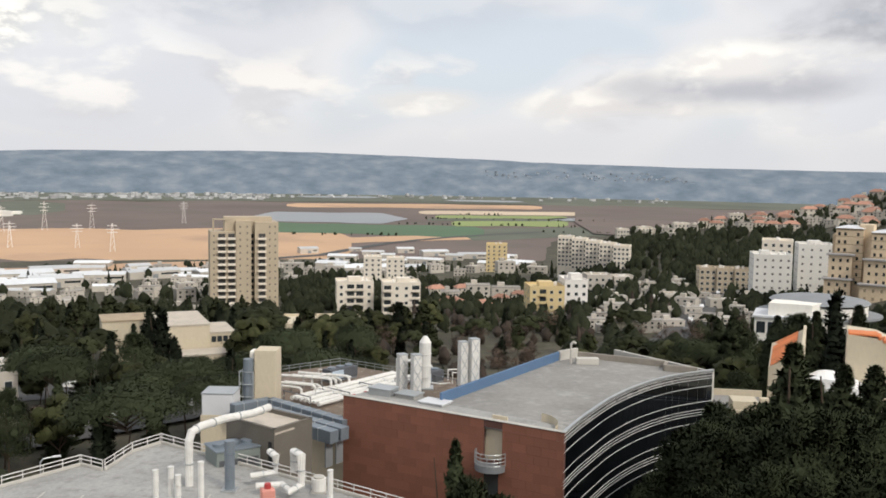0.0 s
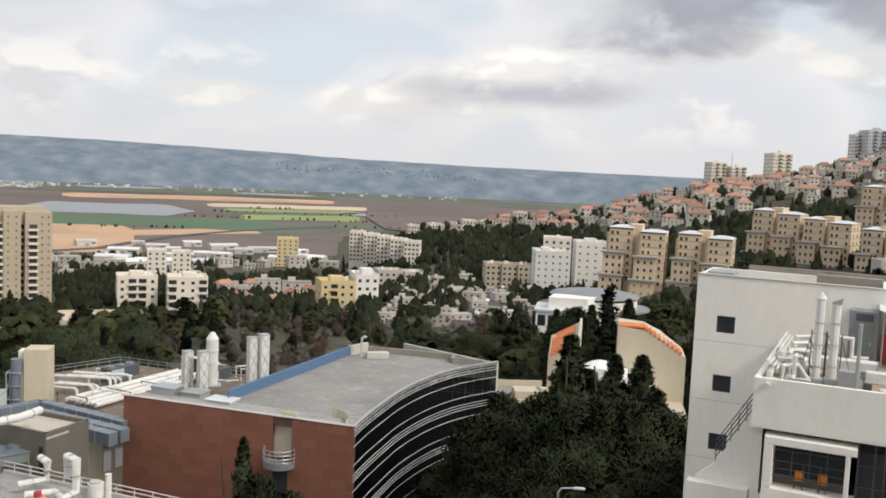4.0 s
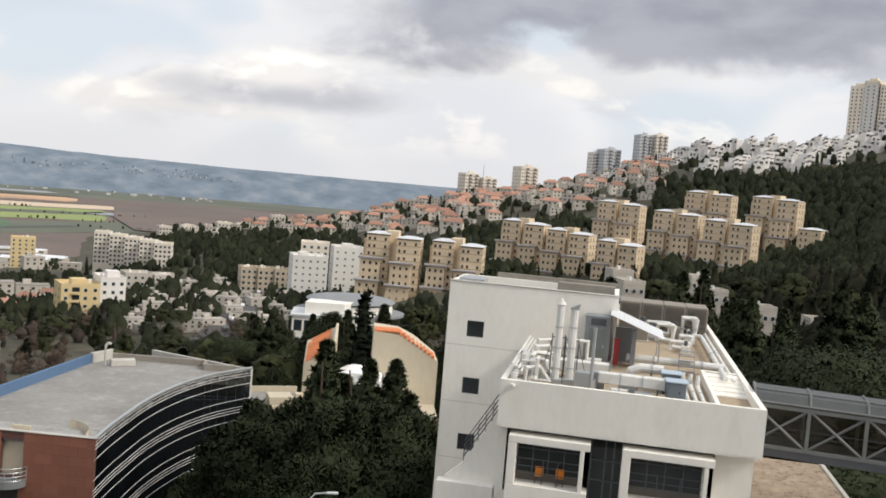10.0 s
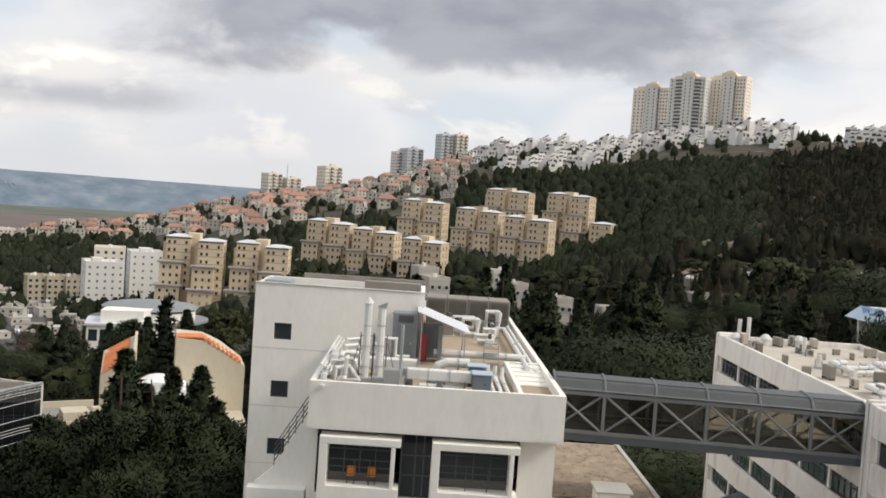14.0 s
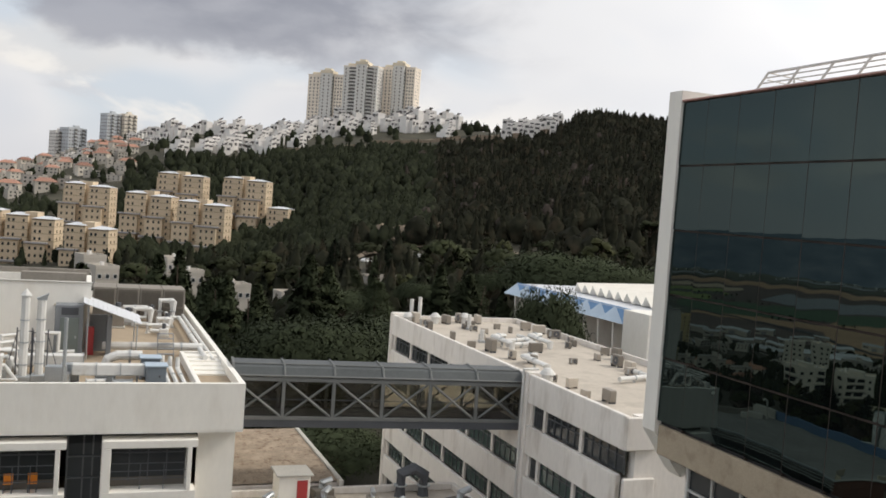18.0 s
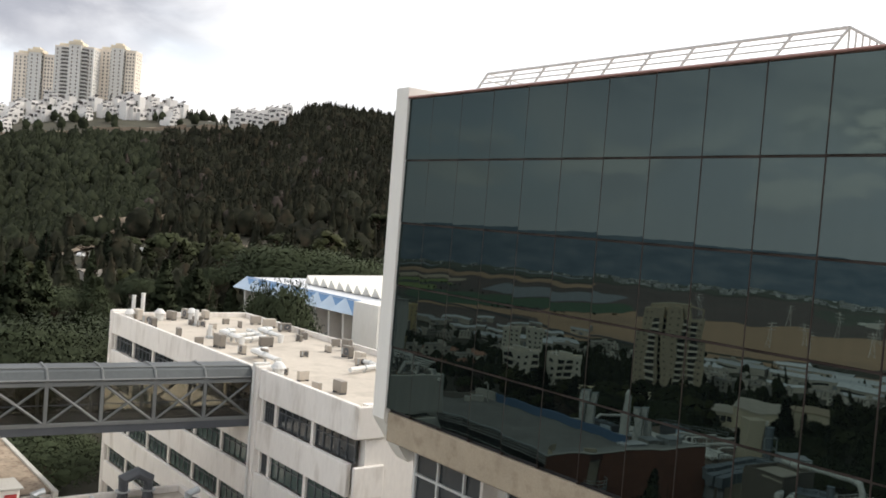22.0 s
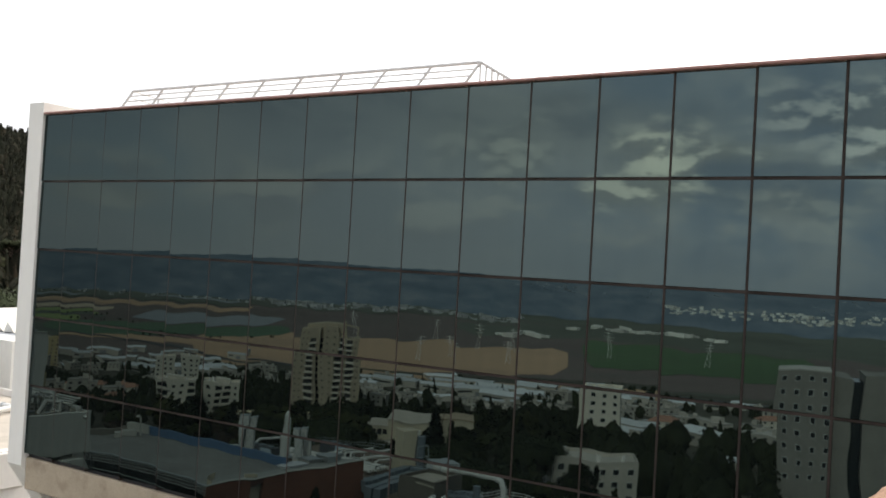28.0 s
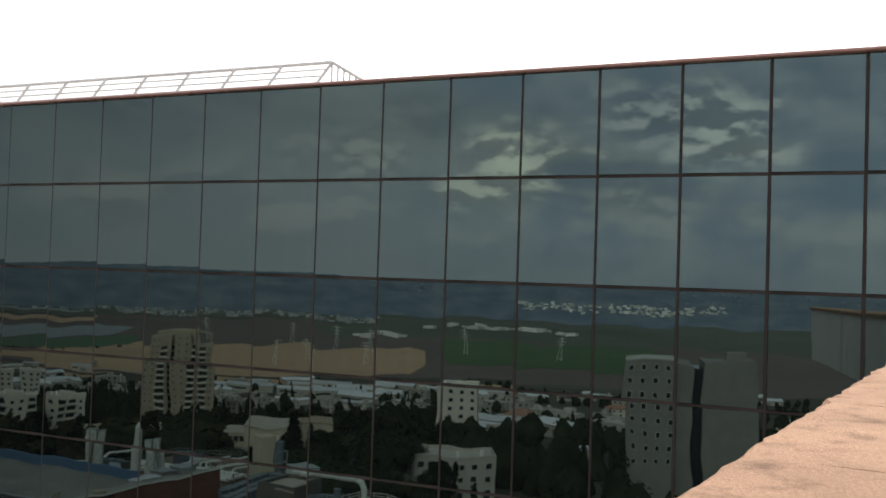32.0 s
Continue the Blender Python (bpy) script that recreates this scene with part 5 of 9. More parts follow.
def build_yard_roofs():
    """Lower roofs seen between the white block and the low block."""
    r = thing("rusty_roof", "low roof of rust-streaked corrugated sheets", "roof", CAMPUS)
    for k in range(26):
        y = 54.6 + k * 0.5
        part("sheet", Geo().add([(8.3, y, -17.0), (15.0, y, -17.0), (15.0, y + 0.25, -16.93), (8.3, y + 0.25, -16.93), (8.3, y + 0.5, -17.0), (15.0, y + 0.5, -17.0)], [(0, 1, 2, 3), (3, 2, 5, 4)]), "rust", r)
    part("edge_beam", Geo().box(15.0, 54.2, -17.3, 15.3, 67.8, -16.85, 0.03), "coping", r)
    part("wall", Geo().box(8.3, 54.6, -38, 15.0, 67.6, -17.1), "white_old", r)
    f = thing("yard_roof", "whitewashed flat roof crowded with small plant", "roof", CAMPUS)
    part("deck", Geo().box(8.3, 42.0, -17.9, 22.5, 54.2, -17.6), "deck_white", f)
    part("wall", Geo().box(8.3, 42.0, -38, 22.4, 54.1, -17.9), "white_old", f)
    part("kerb", Geo().box(8.3, 53.9, -17.6, 22.5, 54.2, -17.2, 0.03).box(22.2, 42, -17.6, 22.5, 53.9, -17.2, 0.03), "white_old", f)
    h = thing("roof_housing", "small white stair housing with a dark red door", "roof housing", on_campus(11.6, 52.0, -17.6))
    part("housing", Geo().box(-0.9, -0.8, 0, 0.9, 0.9, 2.0, 0.04), "white", h)
    part("door", Geo().box(0.15, -0.86, 0.05, 0.75, -0.8, 1.75, 0.01), "redpaint", h)
    part("roof_slab", Geo().box(-1.05, -0.95, 2.0, 1.05, 1.05, 2.12, 0.03), "coping", h)
    rnd = random.Random(8)
    for k in range(12):
        t = thing("extractor", "dark rusty extractor unit on the yard roof", "extractor", on_campus(rnd.uniform(9, 21.5), rnd.uniform(45, 53.4), -17.6, rnd.uniform(0, 90)), "extractors on the yard roof")
        s = rnd.uniform(0.35, 0.7)
        part("casing", Geo().box(-s, -s * 0.8, 0.1, s, s * 0.8, s * 1.5, 0.04), "brown" if k % 2 else "plant", t)
        part("base", Geo().box(-s * 0.8, -s * 0.6, 0, s * 0.8, s * 0.6, 0.1), "steel_dark", t)
        part("duct", Geo().tube([(0, 0, s * 1.5), (0, 0, s * 2.0), (s, 0, s * 2.2)], s * 0.3, 8), "galv", t)
    pipe_run("dark bent duct on the yard roof", [(18.5, 53.0, -17.6), (18.5, 53.0, -16.2), (19.3, 53.0, -15.9), (20.0, 53.0, -16.3), (20.0, 53.0, -17.6)], 0.35, mat="steel_dark")


build_yard_roofs()

# ---- the red stone building with the curved black glass ----
SITE = Matrix.Scale(0.82, 4)  # plan of the red building, the plant yard and the silver roof
NOT_ON_SITE = set(bpy.data.objects)
RZ = -31.2
RED_A, RED_B = Vector((-13.1, 124.0, 0)), Vector((14.6, 107.7, 0))
CURVE = ((14.6, 107.7), (16.9, 112.8), (19.7, 118.3), (23.1, 124.6), (27.3, 130.8), (31.6, 135.8), (36.2, 139.8), (42.4, 143.5))


def curve_at(s):
    """A point on the curved wall, s from 0 to 1."""
    k = s * (len(CURVE) - 1)
    i = min(int(k), len(CURVE) - 2)
    f = k - i
    p = [Vector((*CURVE[min(max(i + j, 0), len(CURVE) - 1)], 0)) for j in (-1, 0, 1, 2)]
    return 0.5 * (2 * p[1] + (p[2] - p[0]) * f + (2 * p[0] - 5 * p[1] + 4 * p[2] - p[3]) * f * f + (3 * p[1] - p[0] - 3 * p[2] + p[3]) * f ** 3)


def build_red():
    b = thing("red_stone_building", "red sandstone building with a curved black glass front and grey roof", "building")
    d = (RED_B - RED_A)
    L = d.length
    m = Matrix.Translation(RED_A) @ Matrix.Rotation(math.atan2(d.y, d.x), 4, "Z")
    # balcony opening: x along the red wall
    ox0, ox1, oz0, oz1 = 21.4, 24.0, RZ - 5.0, RZ - 0.9
    g = Geo()
    g.box(0, 0.06, -62, ox0, 0.5, RZ).box(ox1, 0.06, -62, L, 0.5, RZ).box(ox0, 0.06, -62, ox1, 0.5, oz0).box(ox0, 0.06, oz1, ox1, 0.5, RZ)
    w = part("red_wall", g, "red_back", b, "red sandstone cladding with fine joints", m=m)
    pw, ph = 1.95, 1.12
    meshes = {}
    rnd = random.Random(2)
    rows = 17
    for r in range(rows):
        z1 = RZ - 0.02 - r * ph
        x = -pw * 0.5 * (r % 2)
        while x < L - 0.05:
            x0, x1 = max(0.0, x), min(L, x + pw)
            x += pw
            if x1 - x0 < 0.1:
                continue
            zz0 = z1 - ph
            if x1 > ox0 and x0 < ox1 and z1 > oz0 and zz0 < oz1:
                if x0 < ox0 - 0.1:
                    x1 = ox0
                elif x1 > ox1 + 0.1:
                    x0 = ox1
                else:
                    continue
            key = round(x1 - x0, 2)
            if key not in meshes:
                meshes[key] = Geo().box(0.008, 0, 0.008, key - 0.008, 0.07, ph - 0.008, 0.01).mesh("stone_panel", "red_stone")
            part("stone_panel", meshes[key], None, w, m=Matrix.Translation((x0, -0.01 + rnd.uniform(0, 0.008), zz0)))
    part("coping", Geo().box(-0.15, -0.1, RZ, L + 0.15, 0.6, RZ + 0.12, 0.03), "coping", b, m=m)
    # balcony and the pale recess behind it
    part("balcony_recess", Geo().box(ox0 - 0.2, 0.75, oz0 - 1.0, ox1 + 0.2, 0.95, RZ - 0.5), "cream", b, m=m)
    bal = part("balcony", Geo().prism([(22.5 + 2.0 * math.cos(a), -0.02 - 1.9 * math.sin(a)) for a in (math.pi * k / 14 for k in range(15))], oz0 - 1.1, oz0 - 0.35), "steel", b, "round grey steel balcony", m=m)
    for zz in (oz0 - 0.2, oz0 + 0.25, oz0 + 0.7, oz0 + 1.2):
        part("balcony_rail", Geo().tube([(22.5 + 2.0 * math.cos(a), -0.02 - 1.9 * math.sin(a), zz) for a in (math.pi * k / 14 for k in range(15))], 0.06, 6), "galv", bal)
    for k in range(0, 15, 2):
        a = math.pi * k / 14
        x, y = 22.5 + 2.0 * math.cos(a), -0.02 - 1.9 * math.sin(a)
        part("baluster", Geo().tube([(x, y, oz0 - 0.4), (x, y, oz0 + 1.2)], 0.05, 5), "galv", bal)
    part("dark_bay", Geo().box(21.6, -0.05, -62, 23.6, 0.03, oz0 - 1.15), "pane", b, m=m)
    # main roof
    n = 28
    front = [curve_at(k / n) for k in range(n + 1)]
    ring = [(p.x, p.y) for p in front] + [(22.6, 154.1), (19.0, 151.0), (0.0, 122.2), (1.0, 116.4)]
    part("roof_deck", Geo().prism(ring, RZ - 1.2, RZ - 0.45), "deck_grey", b, "grey sheet roof with faint seams")
    # curved curtain wall: bands of black glass between white ledges
    top = RZ + 0.1
    ledges = [k * 5.6 + o for k in range(4) for o in (0.42, 0.85, 1.25, 2.5, 4.85)]
    for k in range(n):
        g = Geo()
        p, q = front[k], front[k + 1]
        for a, c in zip([0.15] + ledges, ledges + [25.0]):
            if c - a < 0.02:
                continue
            t = (q - p).normalized() * 0.012
            v = [p + t, q - t]
            v = [(u.x, u.y, top - z) for z in (a, c) for u in v]
            g.add(v, [(0, 1, 3, 2)])
        part("curtain_glass", g, "black_glass", b, "black curtain glass following the curve")
    for o in ledges:
        g = Geo()
        v = []
        for p, nx in ((front[k], (front[min(k + 1, n)] - front[max(k - 1, 0)]).normalized()) for k in range(n + 1)):
            out = Vector((nx.y, -nx.x, 0)) * 0.06
            v += [(p.x, p.y, top - o - 0.032), (p.x, p.y, top - o + 0.032), (p.x + out.x, p.y + out.y, top - o + 0.032), (p.x + out.x, p.y + out.y, top - o - 0.032)]
        g.add(v, [(4 * k + i, 4 * k + (i + 1) % 4, 4 * k + 4 + (i + 1) % 4, 4 * k + 4 + i) for k in range(n) for i in range(4)] + [(0, 1, 2, 3), (4 * n + 3, 4 * n + 2, 4 * n + 1, 4 * n)])
        part("ledge", g, "ledge_white", b)
    g, v = Geo(), []
    for k in range(n + 1):
        p = front[k]
        nx = (front[min(k + 1, n)] - front[max(k - 1, 0)]).normalized()
        o = Vector((nx.y, -nx.x, 0))
        i0, i1 = p + o * 0.12, p - o * 0.3
        v += [(i0.x, i0.y, top - 0.15), (i0.x, i0.y, top + 0.06), (i1.x, i1.y, top + 0.06), (i1.x, i1.y, top - 0.6)]
    g.add(v, [(4 * k + i, 4 * k + (i + 1) % 4, 4 * k + 4 + (i + 1) % 4, 4 * k + 4 + i) for k in range(n) for i in range(4)])
    part("roof_edge", g, "galv", b)
    # back and end parapets, blue wall
    def wall_strip(a, c, z0, z1, t, mat, name, label=""):
        a, c = Vector((*a, 0)), Vector((*c, 0))
        dd = c - a
        mm = Matrix.Translation(a) @ Matrix.Rotation(math.atan2(dd.y, dd.x), 4, "Z")
        return part(name, Geo().box(0, -t / 2, z0, dd.length, t / 2, z1, 0.05), mat, b, label, m=mm)
    wall_strip((22.6, 154.1), (36.0, 147.5), RZ - 1.2, RZ + 0.5, 0.5, "concrete", "back_parapet")
    wall_strip((36.0, 147.5), (35.0, 144.6), RZ - 1.2, RZ + 0.5, 0.5, "concrete", "kink_parapet")
    wall_strip((35.0, 144.6), (39.6, 142.6), RZ - 1.2, RZ + 0.55, 0.5, "concrete", "corner_parapet")
    wall_strip((0.0, 122.2), (19.3, 151.4), RZ - 4, RZ + 1.0, 0.35, "blue", "blue_wall", "blue clad wall along the roof")
    wall_strip((19.2, 151.2), (22.6, 154.1), RZ - 1.2, RZ + 1.1, 0.6, "coping", "end_parapet")
    wall_strip((42.4, 143.5), (30, 160), -62, RZ - 0.2, 0.5, "coping", "far_wall")
    part("front_deck", Geo().prism([(-12.8, 124.3), (14.3, 108.3), (15.4, 112.0), (1.0, 121.3), (0, 122.2), (-4, 128), (-10, 128)], RZ - 1.0, RZ - 0.35), "deck_silver", b)
    part("cream_upstand", Geo().box(22.2, 0.7, RZ - 0.4, 24.3, 0.95, RZ + 0.55, 0.03), "cream", b, m=m)
    g = Geo()
    v = []
    for k in range(9):
        a = math.pi * 0.5 * k / 8
        for z in (RZ - 0.4, RZ + 0.7 - 0.25 * k / 8):
            v.append((27.2 + 3.6 * math.sin(a) * 0.98, 3.8 * math.cos(a) + 0.55, z))
    g.add(v, [(2 * k, 2 * k + 2, 2 * k + 3, 2 * k + 1) for k in range(8)])
    part("curved_upstand", g, "cream", b, m=m)
    part("rear_wall", Geo().prism([(-12.0, 125.4), (-10, 130), (1, 124), (14.4, 110.1)], -62, RZ - 1.05), "red_back", b)
    part("body", Geo().prism([(14.9, 109.5), (22.0, 125), (34, 140), (24, 152), (0.5, 123.5), (2, 118)], -62, RZ - 1.25), "dark", b)
    # roof lights and hatches on the front deck
    for x, y, w_, h_, mat in ((1.6, 3.6, 3.4, 0.9, "galv"), (5.6, 4.2, 3.0, 0.5, "deck_silver"), (10.0, 3.2, 3.6, 0.25, "roof_pale")):
        t = thing("roof_hatch", "grey metal hatch on the front strip of roof", "hatch", m)
        part("curb", Geo().box(x, y, RZ - 0.36, x + w_, y + 2.4, RZ - 0.36 + h_, 0.04), mat, t)
        part("lid", Geo().box(x - 0.15, y - 0.15, RZ - 0.36 + h_, x + w_ + 0.15, y + 2.55, RZ - 0.22 + h_, 0.03), "roof_pale" if mat == "roof_pale" else "galv", t)
    t = thing("roof_cowl", "bent grey vent pipe beside a small plant box", "vent", at(20.9, 149.0, RZ - 0.45))
    part("pipe", Geo().tube([(0, 0, 0), (0, 0, 3.1), (0.35, 0, 3.5), (0.8, 0, 3.3)], 0.22, 8), "coping", t)
    part("box", Geo().box(0.8, -1.0, 0, 4.4, 0.6, 1.0, 0.05), "coping", t)


MAT["plant_floor"] = material("stained_plant_floor", (0.17, 0.13, 0.10), 0.9, 0.3, 0.6, 5, 0.3, stain=(0.34, 0.29, 0.24, 0.7))
MAT["ledge_white"] = material("white_ledge", (0.66, 0.66, 0.65), 0.55, 0.08, 1.5)
build_red()


def lattice_stack(az, r, z0, z1, half):
    x, y = spot(az, r)
    t = thing("lattice_stack", "white square stack clad in diagonal lattice", "stack", at(x, y, z0, 25))
    h = z1 - z0
    part("shaft", Geo().box(-half, -half, 0, half, half, h, 0.02), "pipe", t)
    g = Geo()
    n = max(3, int(h / (half * 3.2)))
    for i in range(n):
        for s in (-1, 1):
            for q in ((1, 0), (0, 1)):
                a, c = h * i / n, h * (i + 1) / n
                if q[0]:
                    g.tube([(-half * s, -half - 0.02, a), (half * s, -half - 0.02, c)], 0.05, 4, cap=False)
                else:
                    g.tube([(half + 0.02, -half * s, a), (half + 0.02, half * s, c)], 0.05, 4, cap=False)
    part("lattice", g, "galv", t)
    part("cap", Geo().box(-half - 0.05, -half - 0.05, h, half + 0.05, half + 0.05, h + 0.1), "galv", t)


for az_, r_, top_, half_ in ((-2.42, 133, -11.6, 0.62), (-1.55, 131, -11.62, 0.60), (1.35, 137, -10.79, 0.60), (2.02, 137, -10.6, 0.66)):
    lattice_stack(az_, r_, RZ - 1.5, r_ * math.tan(radians(top_)), half_)


def build_plant_yard():
    x, y = spot(-1.0, 135)
    t = stack("tall_flue", "tall smooth white flue with a tapered top", x, y, RZ - 1.5, -25.9, 0.85, frame=Matrix(), cone=True)
    deck = thing("plant_deck", "lower roof crowded with white pipes and grey ducts", "roof")
    part("deck", Geo().prism([(-28.5, 137), (-12.9, 124.5), (0, 123), (18, 152), (3, 158), (-8, 161), (-18, 167.3), (-28.6, 159.3)], -37.2, -36.4), "plant_floor", deck)
    part("wall", Geo().prism([(-28.2, 137.3), (-13, 125), (0, 124), (17, 152), (2.8, 157.6), (-8, 160.6), (-18, 166.8), (-28.2, 159)], -66, -37.2), "cream", deck)
    rnd = random.Random(21)
    Z = -36.4
    # a broad bundle of parallel pipes and what branches off it
    for k in range(7):
        a, c = Vector((-22.6 + 0.75 * k, 139.6 - 0.6 * k, 0)), Vector((-8.2 + 0.75 * k, 158.0 - 0.6 * k, 0))
        z = Z + 0.75 + 0.12 * (k % 2)
        pipe_run("straight white lagged pipe in a bundle over the plant deck", [(a.x, a.y, z), ((a.x + c.x) / 2, (a.y + c.y) / 2, z), (c.x, c.y, z)], 0.24 if k % 3 else 0.32, Matrix(), base=Z)
    for k in range(7):
        x0, y0 = -28 + 0.9 * k, 147.5 + 1.15 * k - 1.4 * (k % 2)
        h, l = 0.9 + 0.5 * (k % 3), 5.5 + 1.3 * (k % 3)
        pipe_run("white lagged pipe dropping in a bend on the plant deck", [(x0, y0, Z + h), (x0 + l, y0 - 2.0, Z + h), (x0 + l + 0.5, y0 - 2.3, Z + h - 0.2), (x0 + l + 0.6, y0 - 2.4, Z)], 0.22, Matrix(), base=Z)
    for k in range(9):
        x0, y0, h = rnd.uniform(-24, 2), rnd.uniform(140, 158), rnd.uniform(0.7, 2.2)
        pipe_run("thin white pipe arch on the plant deck", [(x0, y0, Z), (x0, y0, Z + h), (x0 + rnd.uniform(2, 5), y0 + rnd.uniform(-2, 3), Z + h), (x0 + 4.5, y0 + 3, Z + h * 0.3)], rnd.uniform(0.09, 0.16), Matrix())
    for k in range(5):
        x0, y0 = -24 + 5.5 * k, 141 + 3.2 * k
        pipe_run("dark thin pipe crossing the white bundle", [(x0, y0, Z), (x0, y0, Z + 1.5), (x0 + 4.6, y0 - 3.8, Z + 1.5), (x0 + 4.6, y0 - 3.8, Z)], 0.1, Matrix(), mat="steel_dark")
    pipe_run("white pipe with a high arch by the stacks", [(-7.6, 160, Z), (-7.6, 160, Z + 2.6), (-2.6, 158, Z + 2.6), (-1.4, 157.4, Z + 1.6), (-1.4, 157.4, Z)], 0.3, Matrix())
    # long blue-grey ducts
    for pts in (((-29.6, 130.6), (-25.0, 134.6), (-12.6, 123.6)), ((-24.2, 129.6), (-12.4, 119.8)), ((-21.5, 125.0), (-13.6, 118.2))):
        t = thing("grey_duct", "long blue-grey sheet-metal duct beside the plant deck", "duct")
        for a, c in zip(pts, pts[1:]):
            d = Vector((*c, 0)) - Vector((*a, 0))
            mm = Matrix.Translation((*a, Z)) @ Matrix.Rotation(math.atan2(d.y, d.x), 4, "Z")
            part("duct", Geo().box(0, -0.75, 0.3, d.length, 0.75, 2.0, 0.05), "tank", t, m=mm)
            for q in range(int(d.length / 2.2)):
                part("seam", Geo().box(1.4 + 2.2 * q, -0.8, 0.28, 1.52 + 2.2 * q, 0.8, 2.06), "galv", t, m=mm)
            for q in range(2):
                part("leg", Geo().box(1 + (d.length - 2.2) * q, -0.6, -3.0, 1.2 + (d.length - 2.2) * q, 0.6, 0.3), "steel", t, m=mm)
    for x0, y0 in ((-18.2, 152.6), (-3.5, 150.5)):
        t = thing("chiller", "dark grey chiller with round fans on the plant deck", "chiller", at(x0, y0, Z, 48))
        part("body", Geo().box(0, 0, 0.3, 6, 2.2, 2.1, 0.05), "steel_dark", t)
        part("panel", Geo().box(0.3, -0.04, 0.5, 2.8, 0.0, 1.9), "bluebox", t)
        for q in range(3):
            part("fan", Geo().tube([(1.1 + 1.9 * q, 1.1, 2.1), (1.1 + 1.9 * q, 1.1, 2.35)], 0.65, 14), "tank", t)
        part("skid", Geo().box(0, 0.1, 0, 6, 2.1, 0.3), "steel", t)
    for k in range(3):
        t = thing("red_valve_set", "small red valve set below the pipe bundle", "valve", at(-13.4 + 1.7 * k, 141.5 + 1.9 * k, Z, 40))
        part("body", Geo().tube([(-0.4, 0, 0.5), (0.4, 0, 0.5)], 0.25, 8), "redpaint", t)
        part("wheel", Geo().tube([(0, 0, 0.9), (0, 0, 0.98)], 0.3, 10), "redpaint", t)
        part("stem", Geo().tube([(0, 0, 0), (0, 0, 0.9)], 0.06, 6), "steel_dark", t)
    # hand rail round the far side of the deck
    rail = thing("deck_rail", "thin grey hand rail round the plant deck", "railing")
    ring = [(-28.0, 159), (-18.2, 166.8), (-8.5, 160.6), (2, 157.5)]
    for a, c in zip(ring, ring[1:]):
        for z in (-35.7, -35.2):
            part("rail", Geo().tube([(*a, z), (*c, z)], 0.055, 5), "steel", rail)
        for k in range(6):
            px, py = a[0] + (c[0] - a[0]) * k / 6, a[1] + (c[1] - a[1]) * k / 6
            part("post", Geo().tube([(px, py, -36.4), (px, py, -35.15)], 0.055, 5), "steel", rail)
    # cream chimney block with a tank in a frame
    c = thing("chimney_block", "cream rendered shaft block beside a blue-grey tank", "shaft", faced(-10.9, 143, -37.2, -14))
    part("shaft", Geo().box(-1.0, -1.6, 0, 2.3, 2.0, 8.9, 0.05), "cream", c)
    part("white_duct", Geo().box(-2.0, -0.4, 0, -1.05, 1.6, 8.5, 0.04), "white", c)
    part("tank", Geo().tube([(-1.9, -1.6, 1.2), (-1.9, -1.6, 7.6)], 0.75, 14), "tank", c)
    for px, py in ((-3.0, -2.6), (-0.9, -2.6), (-3.0, -0.7)):
        part("frame_post", Geo().tube([(px, py, 0), (px, py, 5.8)], 0.09, 5), "galv", c)
    for z in (2.0, 3.9, 5.8):
        part("frame_bar", Geo().tube([(-3.0, -0.7, z), (-3.0, -2.6, z), (-0.9, -2.6, z)], 0.07, 5), "galv", c)
    bx = thing("white_plant_box", "white sheet-metal plant box on a cream wall", "plant box", faced(-13.4, 139, -42, -14))
    part("wall", Geo().box(-2.6, -2, -6, 2.4, 3, 5.2, 0.04), "cream", bx)
    part("box", Geo().box(-2.4, -1.9, 5.2, 2.2, 2.4, 8.3, 0.05), "roof_pale", bx)
    part("lid", Geo().box(-2.5, -2.0, 8.3, 2.3, 2.5, 8.45, 0.02), "galv", bx)
    # brown box building: four walls round an open roof
    br = thing("brown_plant_building", "brown-grey windowless plant building with an open roof", "building")
    ring = [Vector((-19.4, 107.2, 0)), Vector((-15.7, 112.5, 0)), Vector((-22.4, 117.3, 0)), Vector((-26.2, 112.4, 0))]
    top = -31.2
    for a, c in zip(ring, ring[1:] + ring[:1]):
        d = c - a
        mm = Matrix.Translation(a) @ Matrix.Rotation(math.atan2(d.y, d.x), 4, "Z")
        part("wall", Geo().box(0, 0, -64, d.length, 0.35, top), "brown", br, m=mm)
        part("wall_cap", Geo().box(-0.05, -0.05, top, d.length + 0.05, 0.4, top + 0.06, 0.02), "brown", br, m=mm)
    part("roof", Geo().prism([(p.x * 0.985 - 0.2, p.y * 0.999 + 0.2) for p in ring], top - 0.7, top - 0.45), "deck_white", br)
    d = ring[0] - ring[3]
    mm = Matrix.Translation(ring[3]) @ Matrix.Rotation(math.atan2(d.y, d.x), 4, "Z")
    part("slot_window", Geo().box(7.6, -0.05, top - 4.4, 8.2, 0.01, top - 1.6), "dark", br, m=mm)
    part("vent_hood", Geo().box(5.0, -0.35, top - 6.2, 6.0, 0.0, top - 5.4, 0.05), "galv", br, m=mm)
    # cooling tower by the brown building
    ct = thing("cooling_tower", "dark grey-green cooling tower with three round fans", "cooling tower", at(-24.6, 108.9, -37.9, 33))
    part("body", Geo().box(-2.7, -2, 0.6, 2.7, 2, 4.2, 0.05), "green_door", ct)
    part("louvre", Geo().box(-2.4, -2.06, 1.0, 2.4, -2.0, 3.2), "steel_dark", ct)
    part("deck", Geo().box(-2.85, -2.15, 4.2, 2.85, 2.15, 4.4, 0.03), "tank", ct)
